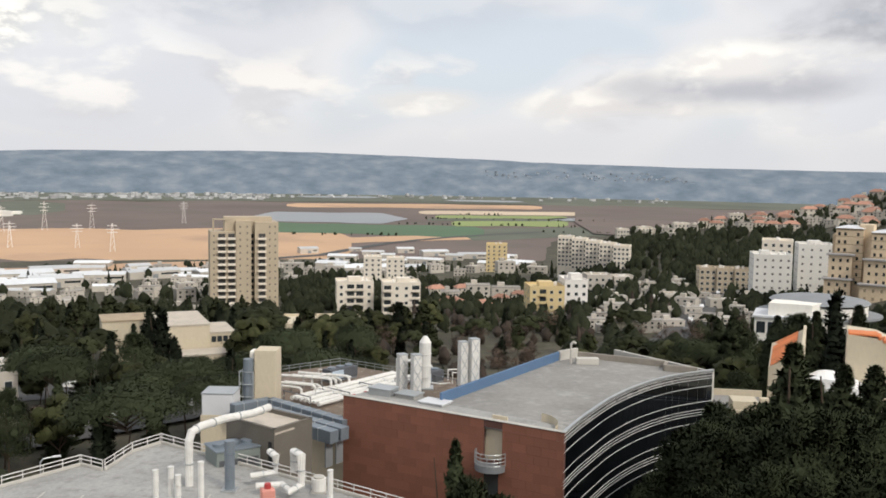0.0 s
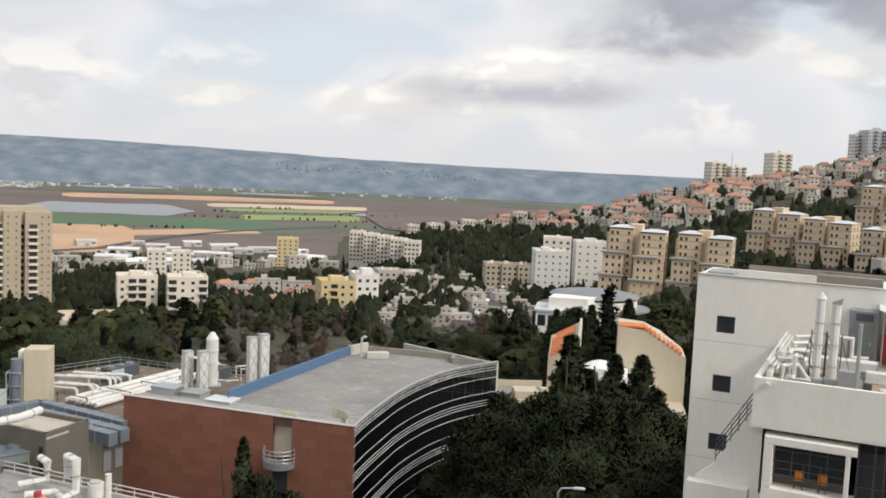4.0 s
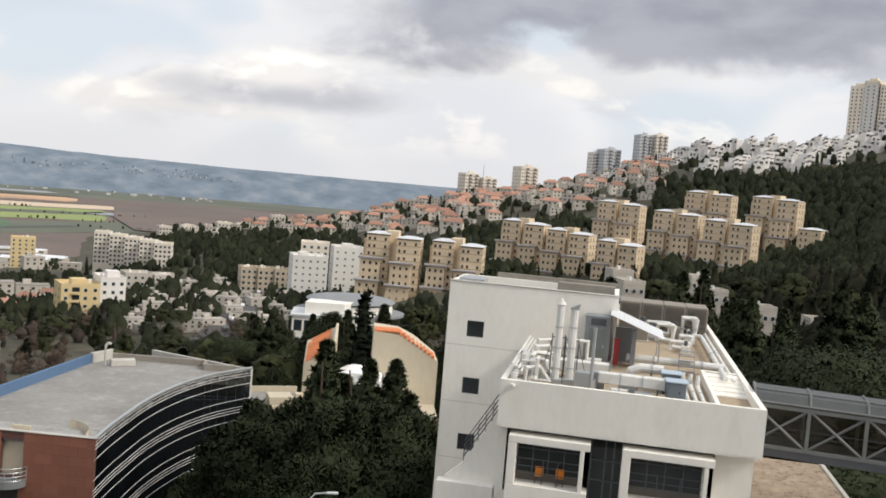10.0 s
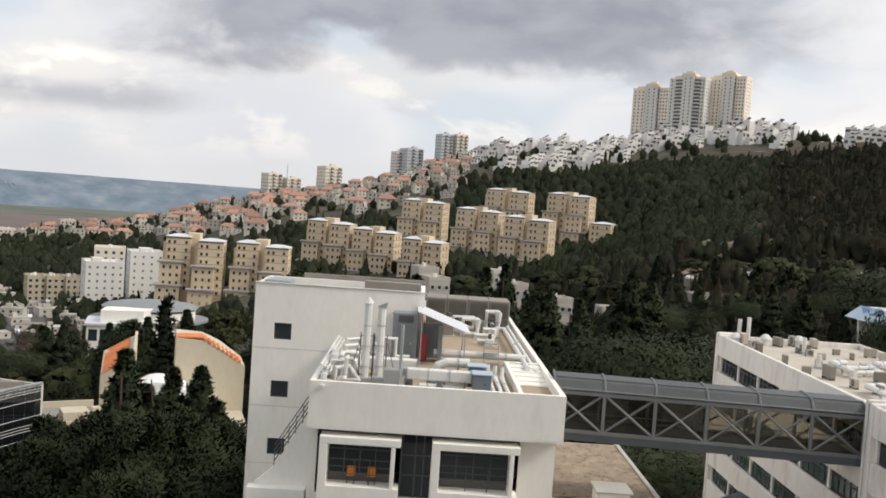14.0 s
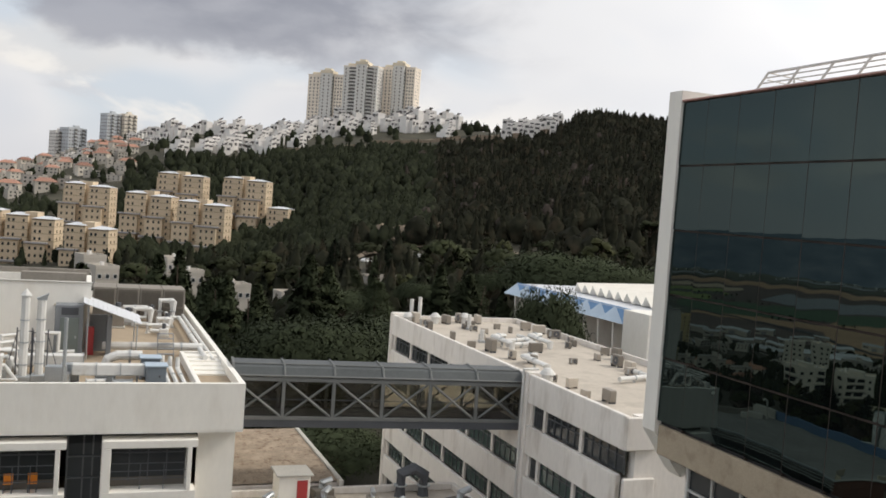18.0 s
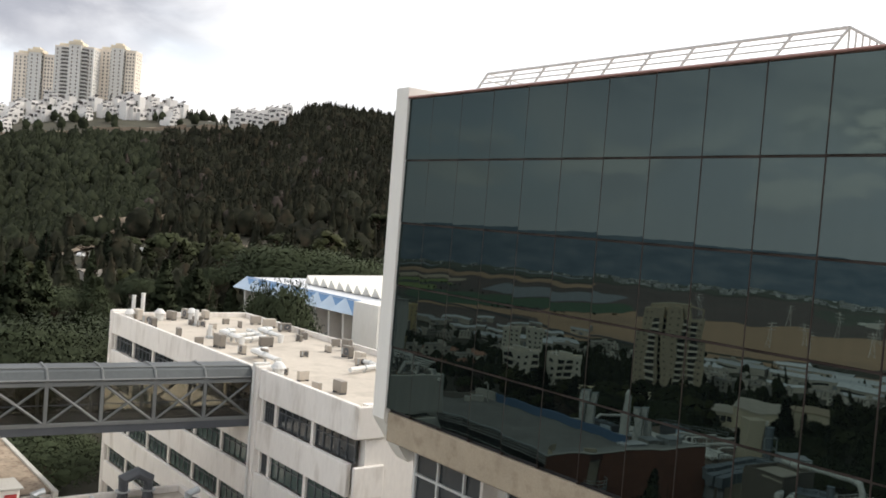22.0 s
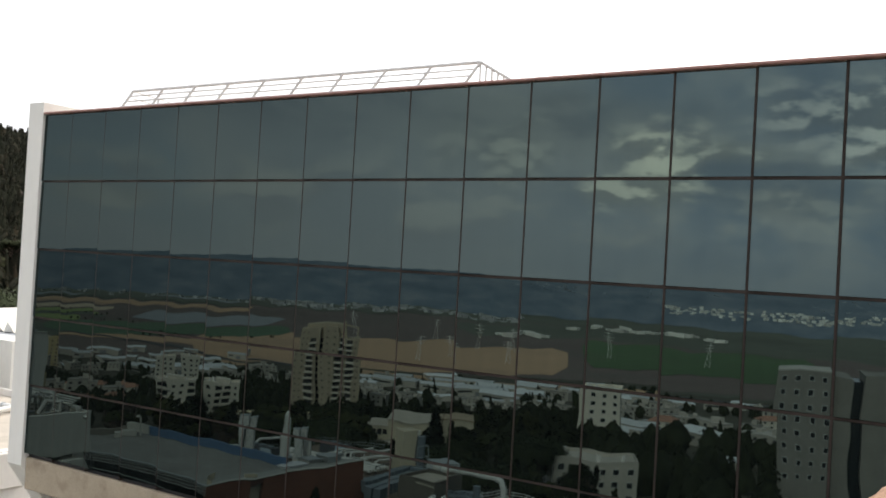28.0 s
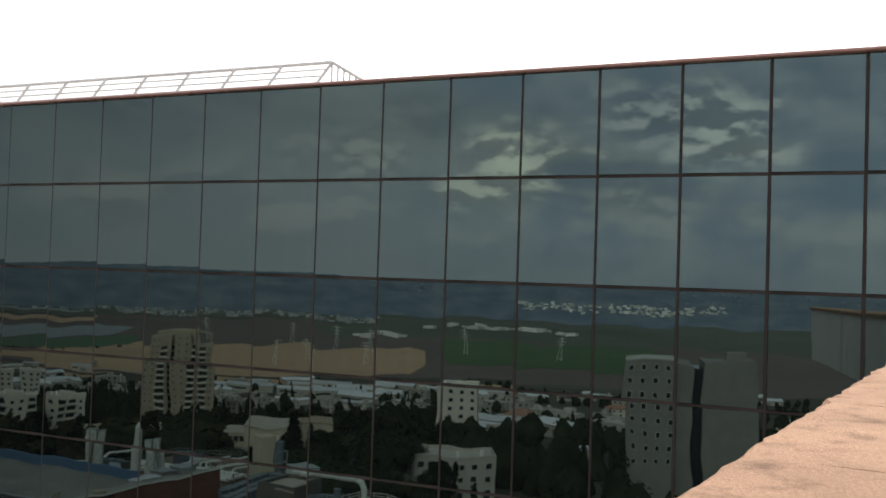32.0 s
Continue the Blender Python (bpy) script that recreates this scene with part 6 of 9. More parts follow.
    for k in range(3):
        part("fan", Geo().tube([(-1.75 + 1.75 * k, 0, 4.4), (-1.75 + 1.75 * k, 0, 4.75)], 0.75, 14), "tank", ct)
    for px in (-2.6, 2.5):
        for py in (-1.9, 1.8):
            part("leg", Geo().box(px, py, -4, px + 0.12, py + 0.12, 0.6), "steel", ct)


build_plant_yard()


def build_rail_roof():
    """The silvered roof with a white hand rail in the foreground."""
    z = -35.4
    ring = [(-52, 92), (-47.2, 98.2), (-41.6, 106), (-38.3, 104.2), (-37.4, 111), (-35, 115), (-22.3, 106.5), (-7.1, 96), (-2, 92.3), (-20, 70), (-45, 78)]
    f = thing("silver_roof", "silvered flat roof with patched seams and a white hand rail", "roof")
    part("deck", Geo().prism(ring, z - 0.5, z), "deck_silver", f)
    part("wall", Geo().prism([(x * 0.995, y * 0.995) for x, y in ring], -62, z - 0.5), "cream", f)
    for a, c in zip(ring[:8], ring[1:9]):
        a, c = Vector((*a, 0)), Vector((*c, 0))
        d = c - a
        mm = Matrix.Translation(a) @ Matrix.Rotation(math.atan2(d.y, d.x), 4, "Z")
        part("kerb", Geo().box(0, -0.3, z, d.length, -0.02, z + 0.35, 0.03), "coping", f, m=mm)
        for h in (0.8, 1.25):
            part("rail", Geo().tube([(0, -0.15, z + h), (d.length, -0.15, z + h)], 0.06, 6), "rail_white", f, m=mm)
        n = max(1, round(d.length / 2.4))
        for k in range(n + 1):
            part("post", Geo().tube([(d.length * k / n, -0.15, z + 0.3), (d.length * k / n, -0.15, z + 1.25)], 0.06, 6), "rail_white", f, m=mm)
    for k in range(9):
        part("sheet_seam", Geo().box(-42 + 4.4 * k, 84 + 0.6 * (k % 3), z + 0.004, -41.85 + 4.4 * k, 97 - 0.9 * (k % 4), z + 0.03), "coping", f)
    for k in range(4):
        part("roof_patch", Geo().box(-36 + 7.5 * k, 88 + 1.5 * (k % 2), z + 0.004, -33.4 + 7.5 * k, 91.5 + 1.2 * (k % 3), z + 0.035), "deck_grey", f, "darker bitumen patch")
    # the big bent pipe, the cylinders and the pumps
    pipe_run("fat white lagged pipe with two bends", [(-27.3, 99.6, z), (-27.3, 99.6, z + 5.0), (-27.1, 100.0, z + 5.9), (-26.4, 101.2, z + 6.2), (-24.6, 104.8, z + 6.1), (-22.0, 107.6, z + 6.0), (-20.6, 110.5, z + 6.0)], 0.45, Matrix())
    pipe_run("white pipe with many bends on the silver roof", [(-19.5, 97, z + 1.0), (-16.8, 97.6, z + 1.0), (-15.6, 95.5, z + 1.0), (-14.6, 96.5, z + 1.4), (-14.6, 96.5, z + 4.6), (-15.6, 98.0, z + 4.6), (-15.6, 98.0, z + 2.4)], 0.36, Matrix())
    pipe_run("white pipe with a swan neck", [(-20.6, 99.5, z + 1.2), (-18.0, 100.5, z + 1.4), (-18.0, 100.5, z + 3.2), (-18.9, 101.5, z + 3.4)], 0.36, Matrix())
    stack("grey_flue", "short dark grey flue on the silver roof", -22.6, 98.4, z, z + 5.4, 0.55, "tank", frame=Matrix())
    for k, (x, y, h) in enumerate(((-28.6, 92, 4.2), (-27.2, 92.5, 4.4), (-26.2, 91.5, 3.9), (-23.9, 91.5, 5.3), (-11.3, 94.6, 3.6))):
        stack("white_vent", "plain white vent cylinder on the silver roof", x, y, z, z + h, 0.3, "pipe", frame=Matrix())
    t = thing("salmon_pump", "salmon-pink pump housing among roof pipes", "pump", at(-17.4, 92.5, z, 20))
    part("housing", Geo().box(-0.7, -0.6, 0.2, 0.7, 0.6, 2.4, 0.12), "salmon", t)
    part("plate", Geo().box(-0.9, -0.8, 0, 0.9, 0.8, 0.2), "steel_dark", t)
    part("motor", Geo().tube([(0, 0, 2.4), (0, 0, 2.9)], 0.35, 12), "redpaint", t)
    t = thing("water_tank", "squat white plastic tank on the silver roof", "tank", at(-13.0, 98.5, z))
    part("tank", Geo().tube([(0, 0, 0.2), (0, 0, 1.5)], 0.8, 14), "pipe", t)
    part("lid", Geo().tube([(0, 0, 1.5), (0, 0, 1.7)], 0.6, 14), "coping", t)
    part("base", Geo().box(-0.8, -0.8, 0, 0.8, 0.8, 0.2), "coping", t)
    t = thing("timber_pallets", "loose timber and pallets on the silver roof", "pallets", at(-21.5, 91.5, z, 15))
    for k in range(7):
        part("plank", Geo().box(-2 + 0.5 * k, -0.6, 0.05 * (k % 3), -1.6 + 0.5 * k, 1.0, 0.05 * (k % 3) + 0.06), "tan", t)


build_rail_roof()
for ob in bpy.data.objects:
    if ob not in NOT_ON_SITE and ob.parent is None:
        ob.matrix_basis = SITE @ ob.matrix_basis


def build_side_wing():
    """A stone wing outside the direct view, which the mirror glass shows."""
    b = thing("stone_wing", "grey stone wing with small white-framed windows beside the campus", "building", faced(-41, 190, -60, 0))
    part("wall", Geo().box(-5.8, 0, 0, 5.8, 14, 44.6), "stone_grey", b)
    part("coping", Geo().box(-5.9, -0.1, 44.6, 5.9, 14.1, 45.0, 0.03), "coping", b)
    part("side_block", Geo().box(-9.6, 2, 0, -5.8, 16, 43.6).box(-24, 0.5, 0, -11.8, 16, 44.9), "stone_grey", b)
    part("slot", Geo().box(-11.8, 3.5, 0, -9.6, 15, 43.2), "pane", b, "dark glazed slot between two stone walls")
    part("roof_room", Geo().box(-22, 4, 44.9, -17, 10, 47.0, 0.05), "stone_grey", b)
    me = Geo().box(-0.55, -0.06, -0.65, 0.55, 0.0, 0.65).mesh("window", "frame_white")
    pn = Geo().box(-0.45, -0.075, -0.55, 0.45, -0.061, 0.55).mesh("pane", "pane")
    for i in range(8):
        for k in range(4):
            w = part("window", me, None, b, m=Matrix.Translation((-4.2 + 2.8 * k, 0, 42.8 - 3.1 * i)))
            part("pane", pn, None, w)


MAT["stone_grey"] = material("grey_stone_cladding", (0.25, 0.235, 0.21), 0.85, 0.2, 0.8, 6, 0.2)
build_side_wing()

# ---- apartment blocks, houses and sheds of the town ----
# the grey puts the blue-grey shading of pale ridge towers into their colour
MAT["tower_grey"] = material("shaded_tower_grey", (0.50, 0.52, 0.54), 0.5, 0.12, 0.3, 2, 0.1)
MAT["tower_white"] = material("white_tower_render", (0.68, 0.66, 0.62), 0.9, 0.08, 0.3, 3, 0.1)
MAT["tower_cream"] = material("cream_tower_render", (0.84, 0.745, 0.63), 0.88, 0.10, 0.2, 2, 0.15)
MAT["far_pane"] = material("shaded_window", (0.065, 0.062, 0.06), 0.4, 0.2)
MAT["far_glass"] = material("hazy_window", (0.13, 0.12, 0.11), 0.4, 0.2)
TAKEN = []  # azimuth, distance and reach of what is built, to keep trees off it


def taken(az, r, reach):
    TAKEN.append((*spot(az, r), reach))


def is_free(x, y, pad=0.0):
    return all((x - a) ** 2 + (y - b) ** 2 > (c + pad) ** 2 for a, b, c in TAKEN)


WINDOWS = {}


def window_mesh(w, h, frame, pane):
    key = (w, h, frame, pane)
    if key not in WINDOWS:
        g = Geo()
        t = 0.09
        for x0, z0, x1, z1 in ((-w / 2 - t, -h / 2 - t, -w / 2, h / 2 + t), (w / 2, -h / 2 - t, w / 2 + t, h / 2 + t), (-w / 2, h / 2, w / 2, h / 2 + t), (-w / 2 - t, -h / 2 - t, w / 2 + t, -h / 2)):
            g.box(x0, -0.14, z0, x1, 0.02, z1)
        g.box(-w / 2, -0.05, -h / 2, w / 2, 0.02, h / 2, slot=1)
        WINDOWS[key] = g.mesh("window", [frame, pane])
    return WINDOWS[key]


def windows_on(parent, x0, x1, y, ztop, floors, fh, cols, w=1.3, h=1.3, frame="frame_white", pane="pane", side=0, skip=None, far=False):
    """Rows of windows on a front (side 0, facing -y) or on a flank (side 1: +x, -1: -x) at that plane."""
    me = window_mesh(w, h, frame, pane)
    if far:
        g = Geo()
        for i in range(floors):
            for k in range(cols):
                if skip and skip(i, k):
                    continue
                u, z = x0 + (x1 - x0) * (k + 0.5) / cols, ztop - fh * (i + 0.55)
                g.m = pose(u, y, z) if side == 0 else pose(y, u, z, 0, 0, 90 * side)
                g.box(-w / 2 - 0.1, -0.03, -h / 2 - 0.1, w / 2 + 0.1, 0.02, h / 2 + 0.1).box(-w / 2, -0.05, -h / 2, w / 2, 0.0, h / 2, slot=1)
        if g.v:
            tagged(part("far_window", g, [frame, pane], parent), kind="stuff")
        return
    for i in range(floors):
        for k in range(cols):
            if skip and skip(i, k):
                continue
            u, z = x0 + (x1 - x0) * (k + 0.5) / cols, ztop - fh * (i + 0.55)
            m = pose(u, y, z) if side == 0 else pose(y, u, z, 0, 0, 90 * side)
            part("window", me, None, parent, m=m)


def tan_block(az, r, el, w, h=30.0, skew=0.0, single=False):
    """A pair of stepped tan towers with thin pale hipped roofs, growing wider downwards in ledged stages."""
    zt = r * math.tan(radians(el))
    w, skew = w * 0.95, skew - 11
    b = thing("tan_apartment_block", "tan stone apartment towers with ledges and pale hipped roofs", "apartment block", faced(az, r, zt - h, skew), "tan apartment towers")
    taken(az, r + 4, w * 0.52)
    n = 1 if single else 2
    tw = w / n
    fh = 3.0
    for k in range(n):
        cx = (k - 0.5) * w * 0.5 if n == 2 else 0
        dy, dz = (0.0, -0.9) if k == 1 else (4.0, 0.0)
        H = h + dz
        x0, x1 = cx - tw * 0.28, cx + tw * 0.46
        part("tower", Geo().box(x0, dy, -6, x1, dy + 13, H), "tan", b)
        part("stair_shaft", Geo().box(x0 - tw * 0.12, dy + 3.5, -6, x0, dy + 10, H - 2.6), "tan", b)
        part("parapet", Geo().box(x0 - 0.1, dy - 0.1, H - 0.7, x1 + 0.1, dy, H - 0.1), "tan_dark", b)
        for j, z in enumerate((H - 3.4 * fh, H - 6.4 * fh)):
            e, out = 2.2 + 1.8 * j, tw * (0.14 + 0.08 * j)
            part("ledge", Geo().box(x0 - out - 0.8, dy - e - 0.8, z, x1 - tw * 0.17, dy - 0.01, z + 0.75, 0.1), "ledge_grey", b)
            part("lower_bay", Geo().box(x0 - out, dy - e, -6, x1 - tw * 0.24, dy + 0.02, z), "tan", b)
            windows_on(b, x0 - out + 0.5, x1 - tw * 0.26, dy - e - 0.02, z - 0.1, 3, fh, 3, 0.85, 1.2, "tan", "tan_dark" if (j + k) % 3 == 2 else "pane", far=True)
        for j in range(7):
            z = H - fh * (j + 1)
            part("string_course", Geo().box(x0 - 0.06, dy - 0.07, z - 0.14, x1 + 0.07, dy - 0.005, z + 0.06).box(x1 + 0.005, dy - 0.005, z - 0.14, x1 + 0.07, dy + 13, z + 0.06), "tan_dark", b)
        g = Geo()
        o = 0.45
        mx, my = (x0 + x1) / 2, dy + 5
        v = [(x0 - o, dy - o, H), (x1 + o, dy - o, H), (x1 + o, dy + 12, H), (x0 - o, dy + 12, H), (mx - 1.4, my, H + 1.05), (mx + 1.4, my, H + 1.05)]
        g.add(v, [(0, 1, 5, 4), (1, 2, 5), (2, 3, 4, 5), (3, 0, 4), (3, 2, 1, 0)])
        part("hipped_roof", g, "roof_pale", b)
        windows_on(b, x0 + 0.2, x0 + tw * 0.34, dy - 0.02, H - 0.5, 3, fh, 2, 0.85, 1.2, "tan", far=True)
        windows_on(b, x1 - tw * 0.26, x1 - 0.2, dy - 0.02, H - 0.5, 7, fh, 1, 0.85, 1.2, "tan", far=True)
        windows_on(b, dy + 1.2, dy + 11, x1 + 0.02, H - 0.5, 7, fh, 2, 0.8, 1.1, "tan", side=1, far=True)
    if n == 2:
        part("link", Geo().box(-2.2, 6, -6, 2.6, 15, h + 1.4), "tan", b)


MAT["ledge_grey"] = material("grey_stone_ledge", (0.36, 0.34, 0.33), 0.9, 0.15, 0.5, 4, 0.2)
for row in ((24.2, 375, -3.25, 27.0, 30, 4), (28.15, 370, -3.4, 25.0, 30, 4), (32.0, 430, -1.75, 25.5, 28, -6), (34.75, 415, -2.1, 24.5, 28, -6), (37.75, 392, -2.5, 21.5, 28, -6),
            (37.65, 490, -0.1, 28, 29, -6), (41.0, 455, -0.4, 27, 29, -6), (42.75, 520, 0.9, 31, 29, -6), (44.0, 437, -0.7, 27.5, 28, -6), (46.45, 500, 0.9, 29, 29, -6)):
    tan_block(*row)
tan_block(48.4, 482, -0.75, 15.0, 26, -6, single=True)


def slab_block(name, label, az, r, el, w, d, h, floors, cols, mat, skew=0.0, side_cols=2, balconies=(), win=(1.3, 1.3), frame="frame_white", pane="pane", steps=(), tanks=3, category="apartment block", group=""):
    """An apartment block: body, roof with parapet and tanks, windows, balcony stacks (given by column)."""
    zt = r * math.tan(radians(el))
    b = thing(name, label, category, faced(az, r, zt - h, skew), group)
    taken(az, r + d / 2, max(w, d) * 0.62)
    part("wall", Geo().box(-w / 2, 0, -8, w / 2, d, h), mat, b)
    part("parapet", Geo().box(-w / 2 - 0.05, -0.05, h, w / 2 + 0.05, 0.25, h + 0.9).box(-w / 2 - 0.05, d - 0.25, h, w / 2 + 0.05, d + 0.05, h + 0.9).box(-w / 2 - 0.05, 0.25, h, -w / 2 + 0.25, d - 0.25, h + 0.9).box(w / 2 - 0.25, 0.25, h, w / 2 + 0.05, d - 0.25, h + 0.9), mat, b)
    for x0, x1, y0, y1, hh in steps:
        part("roof_housing", Geo().box(x0, y0, h, x1, y1, h + hh, 0.05), mat, b)
    fh = h / floors
    cw = w / cols
    stackg = Geo()
    for c in balconies:
        x = -w / 2 + cw * (c + 0.5)
        for i in range(floors):
            z = h - fh * (i + 1)
            shape = Geo().box(x - cw * 0.46, -1.3, z, x + cw * 0.46, 0, z + 0.2).box(x - cw * 0.46, -1.3, z + 0.2, x + cw * 0.46, -1.18, z + 1.05)
            if r > 600:
                stackg.box(x - cw * 0.46, -1.3, z, x + cw * 0.46, 0, z + 1.05).box(x - cw * 0.38, -1.29, z + 1.06, x + cw * 0.38, -0.01, z + fh * 0.95, slot=1)
                continue
            s = part("balcony", shape, mat, b)
            part("balcony_door", Geo().box(x - cw * 0.38, -0.06, z + 0.2, x + cw * 0.38, -0.01, z + fh * 0.82), "pane", s)
    if stackg.v:
        tagged(part("far_balcony", stackg, [mat, "far_glass"], b), kind="stuff")
    windows_on(b, -w / 2, w / 2, -0.02, h, floors, fh, cols, *win, frame, pane, skip=lambda i, k: k in balconies, far=r > 300)
    if side_cols:
        windows_on(b, 0.5, d - 0.5, w / 2 + 0.02, h, floors, fh, side_cols, win[0] * 0.8, win[1], frame, pane, side=1, far=r > 300)
        windows_on(b, 0.5, d - 0.5, -w / 2 - 0.02, h, floors, fh, side_cols, win[0] * 0.8, win[1], frame, pane, side=-1, far=r > 300)
    rnd = random.Random(int(az * 100 + r))
    for k in range(min(tanks, 3)):
        x, y = rnd.uniform(-w / 2 + 1.5, w / 2 - 1.5), rnd.uniform(1.5, d - 1.5)
        t = part("water_tank", Geo().tube([(x, y, h), (x, y, h + 1.6)], 0.6, 8), "house_white", b)
    return b


# the beige tower, its two offset halves and the frame on its roof
def beige_tower():
    r, az = 450, -12.0
    top = r * math.tan(radians(-3.62))
    h = 48.0
    b = thing("beige_tower", "tall beige stone apartment tower with stacked balconies", "tower block", faced(az, r, top - h, 5))
    taken(az, r + 8, 20)
    part("left_half", Geo().box(-15.8, 0, -10, 1.2, 16, h - 4.5), "tower", b)
    part("core", Geo().box(-4.0, -1.2, -10, 3.0, 14, h + 0.5), "tower", b)
    part("right_half", Geo().box(4.6, -2.0, -10, 15.6, 15, h), "tower", b)
    part("recess", Geo().box(3.0, 1.2, -10, 4.6, 14, h - 1), "tower", b)
    part("crown", Geo().box(-9, 2, h - 4.5, 13, 12, h + 2.2), "tower", b)
    g = Geo().box(-14.6, 0.5, h - 4.5, -13.9, 1.2, h + 1.4).box(-14.6, 0.5, h + 1.0, -8, 1.2, h + 1.6)
    part("roof_frame", g, "tower", b)
    fl = 15
    fh = 3.05
    for i in range(fl):
        z = h - 5.2 - fh * (i + 1)
        for x0, x1, y in ((-12.4, -8.6, 0.0), (-7.8, -4.2, 0.0), (6.0, 9.8, -2.0)):
            s = part("balcony", Geo().box(x0, y - 1.6, z, x1, y, z + 0.22).box(x0, y - 1.6, z + 0.22, x1, y - 1.45, z + 1.1), "tower_pale", b)
            part("balcony_door", Geo().box(x0 + 0.3, y - 0.06, z + 0.22, x1 - 0.3, y - 0.01, z + fh - 0.25), "far_pane", s)
        part("recess_window", Geo().box(3.2, 1.12, z + 0.6, 4.4, 1.19, z + fh - 0.5), "dark", b)
    windows_on(b, -15.6, -12.6, -0.02, h - 4.8, fl, fh, 1, 0.7, 0.9, "tower", "far_glass")
    windows_on(b, -3.8, 2.8, -1.22, h - 0.5, fl + 1, fh, 2, 0.7, 0.8, "tower", "far_glass")
    windows_on(b, 10.2, 15.4, -2.02, h - 0.5, fl + 1, fh, 2, 0.7, 0.8, "tower", "far_glass")


beige_tower()
slab_block("yellow_apartment_block", "yellow rendered apartment block with brown recesses", 6.45, 400, -7.4, 15, 14, 26, 8, 4, "yellow", 12, 2, (1,), steps=((-3, 3, 3, 9, 2.4),))
slab_block("white_apartment_block", "white apartment block joined to a yellow one", 8.2, 404, -6.95, 10, 16, 28, 8, 3, "house_white", 12, 3, steps=((-2, 3, 3, 9, 3.0),), tanks=5)
slab_block("pale_apartment_block", "pale stone apartment block among trees", -5.35, 430, -7.3, 17, 14, 20, 6, 4, "tower_pale", 4, 2, (1, 2), steps=((-3, 3, 3, 9, 2.4),))
slab_block("pale_apartment_block", "pale stone apartment block with corner balconies", -2.5, 420, -7.35, 17, 14, 20, 6, 4, "tower_pale", 4, 2, (0, 3), steps=((-2, 4, 3, 9, 2.4),))
slab_block("cream_apartment_block", "cream mid-rise block in the flat town", 3.3, 760, -4.85, 17, 14, 22, 7, 4, "yellow", 0, 2)
slab_block("grey_apartment_block", "grey-beige twin apartment block in the flat town", -4.3, 620, -5.75, 12, 12, 22, 7, 3, "tower_pale", 0, 2)
slab_block("grey_apartment_block", "grey-beige twin apartment block in the flat town", -2.9, 624, -5.8, 12, 12, 22, 7, 3, "tower_pale", 0, 2)
for k in range(5):
    slab_block("terraced_apartment_slab", "long pale apartment slab on a wooded slope", 7.45 + 0.84 * k, 650 - 14 * k, -4.3 - 0.12 * k, 10.2, 12, 20, 7, 4, "tower_pale", -6, 2, group="apartment slab row")
slab_block("white_apartment_tower", "white apartment tower with plain flank", 19.5, 430, -5.0, 16, 16, 27, 9, 5, "tower_white", 8, 3, win=(0.9, 0.9), pane="far_glass", steps=((-5, -1, 3, 9, 2.2),), tanks=4)
slab_block("beige_apartment_tower", "beige apartment tower behind a white one", 19.7, 470, -4.15, 14, 14, 30, 10, 4, "tower_pale", 0, 2)
slab_block("white_apartment_tower", "white apartment tower with vertical shadow slots", 21.8, 450, -4.3, 15, 15, 32, 10, 4, "tower_white", 8, 3, win=(0.9, 0.9), pane="far_glass", steps=((-3, 2, 3, 9, 2.2),), tanks=4)
for az_, r_, el_, w_ in ((9.6, 480, -6.6, 13), (11.1, 482, -6.65, 11), (12.6, 500, -7.0, 16), (14.4, 430, -7.6, 14), (12.9, 430, -7.9, 16), (11.2, 412, -8.4, 14), (9.4, 390, -8.9, 10)):
    slab_block("low_apartment_block", "low weathered white apartment block with roof clutter", az_, r_, el_, w_, 12, 12, 4, 4, "house", 14, 2, tanks=7, group="low apartment blocks")
for az_ in (15.9, 16.9, 17.9):
    slab_block("stone_terrace", "grey stone terrace block below the road", az_, 470, -5.9, 8.0, 10, 11, 4, 3, "tower", 10, 2, tanks=5, group="low apartment blocks")


# towers on the ridge
def ridge_tower(az, r, el, w, h, floors, mat, label, cap=2.5):
    b = slab_block("ridge_tower", label, az, r, el, w, w * 0.8, h, floors, 7, mat, 34, 4, (2, 5), (1.2, 1.1), mat, "far_glass", steps=((-w * 0.3, w * 0.35, 2, 8, cap), (-w * 0.1, w * 0.2, 3, 6, cap + 1.8)), tanks=1, category="tower block")
    return b


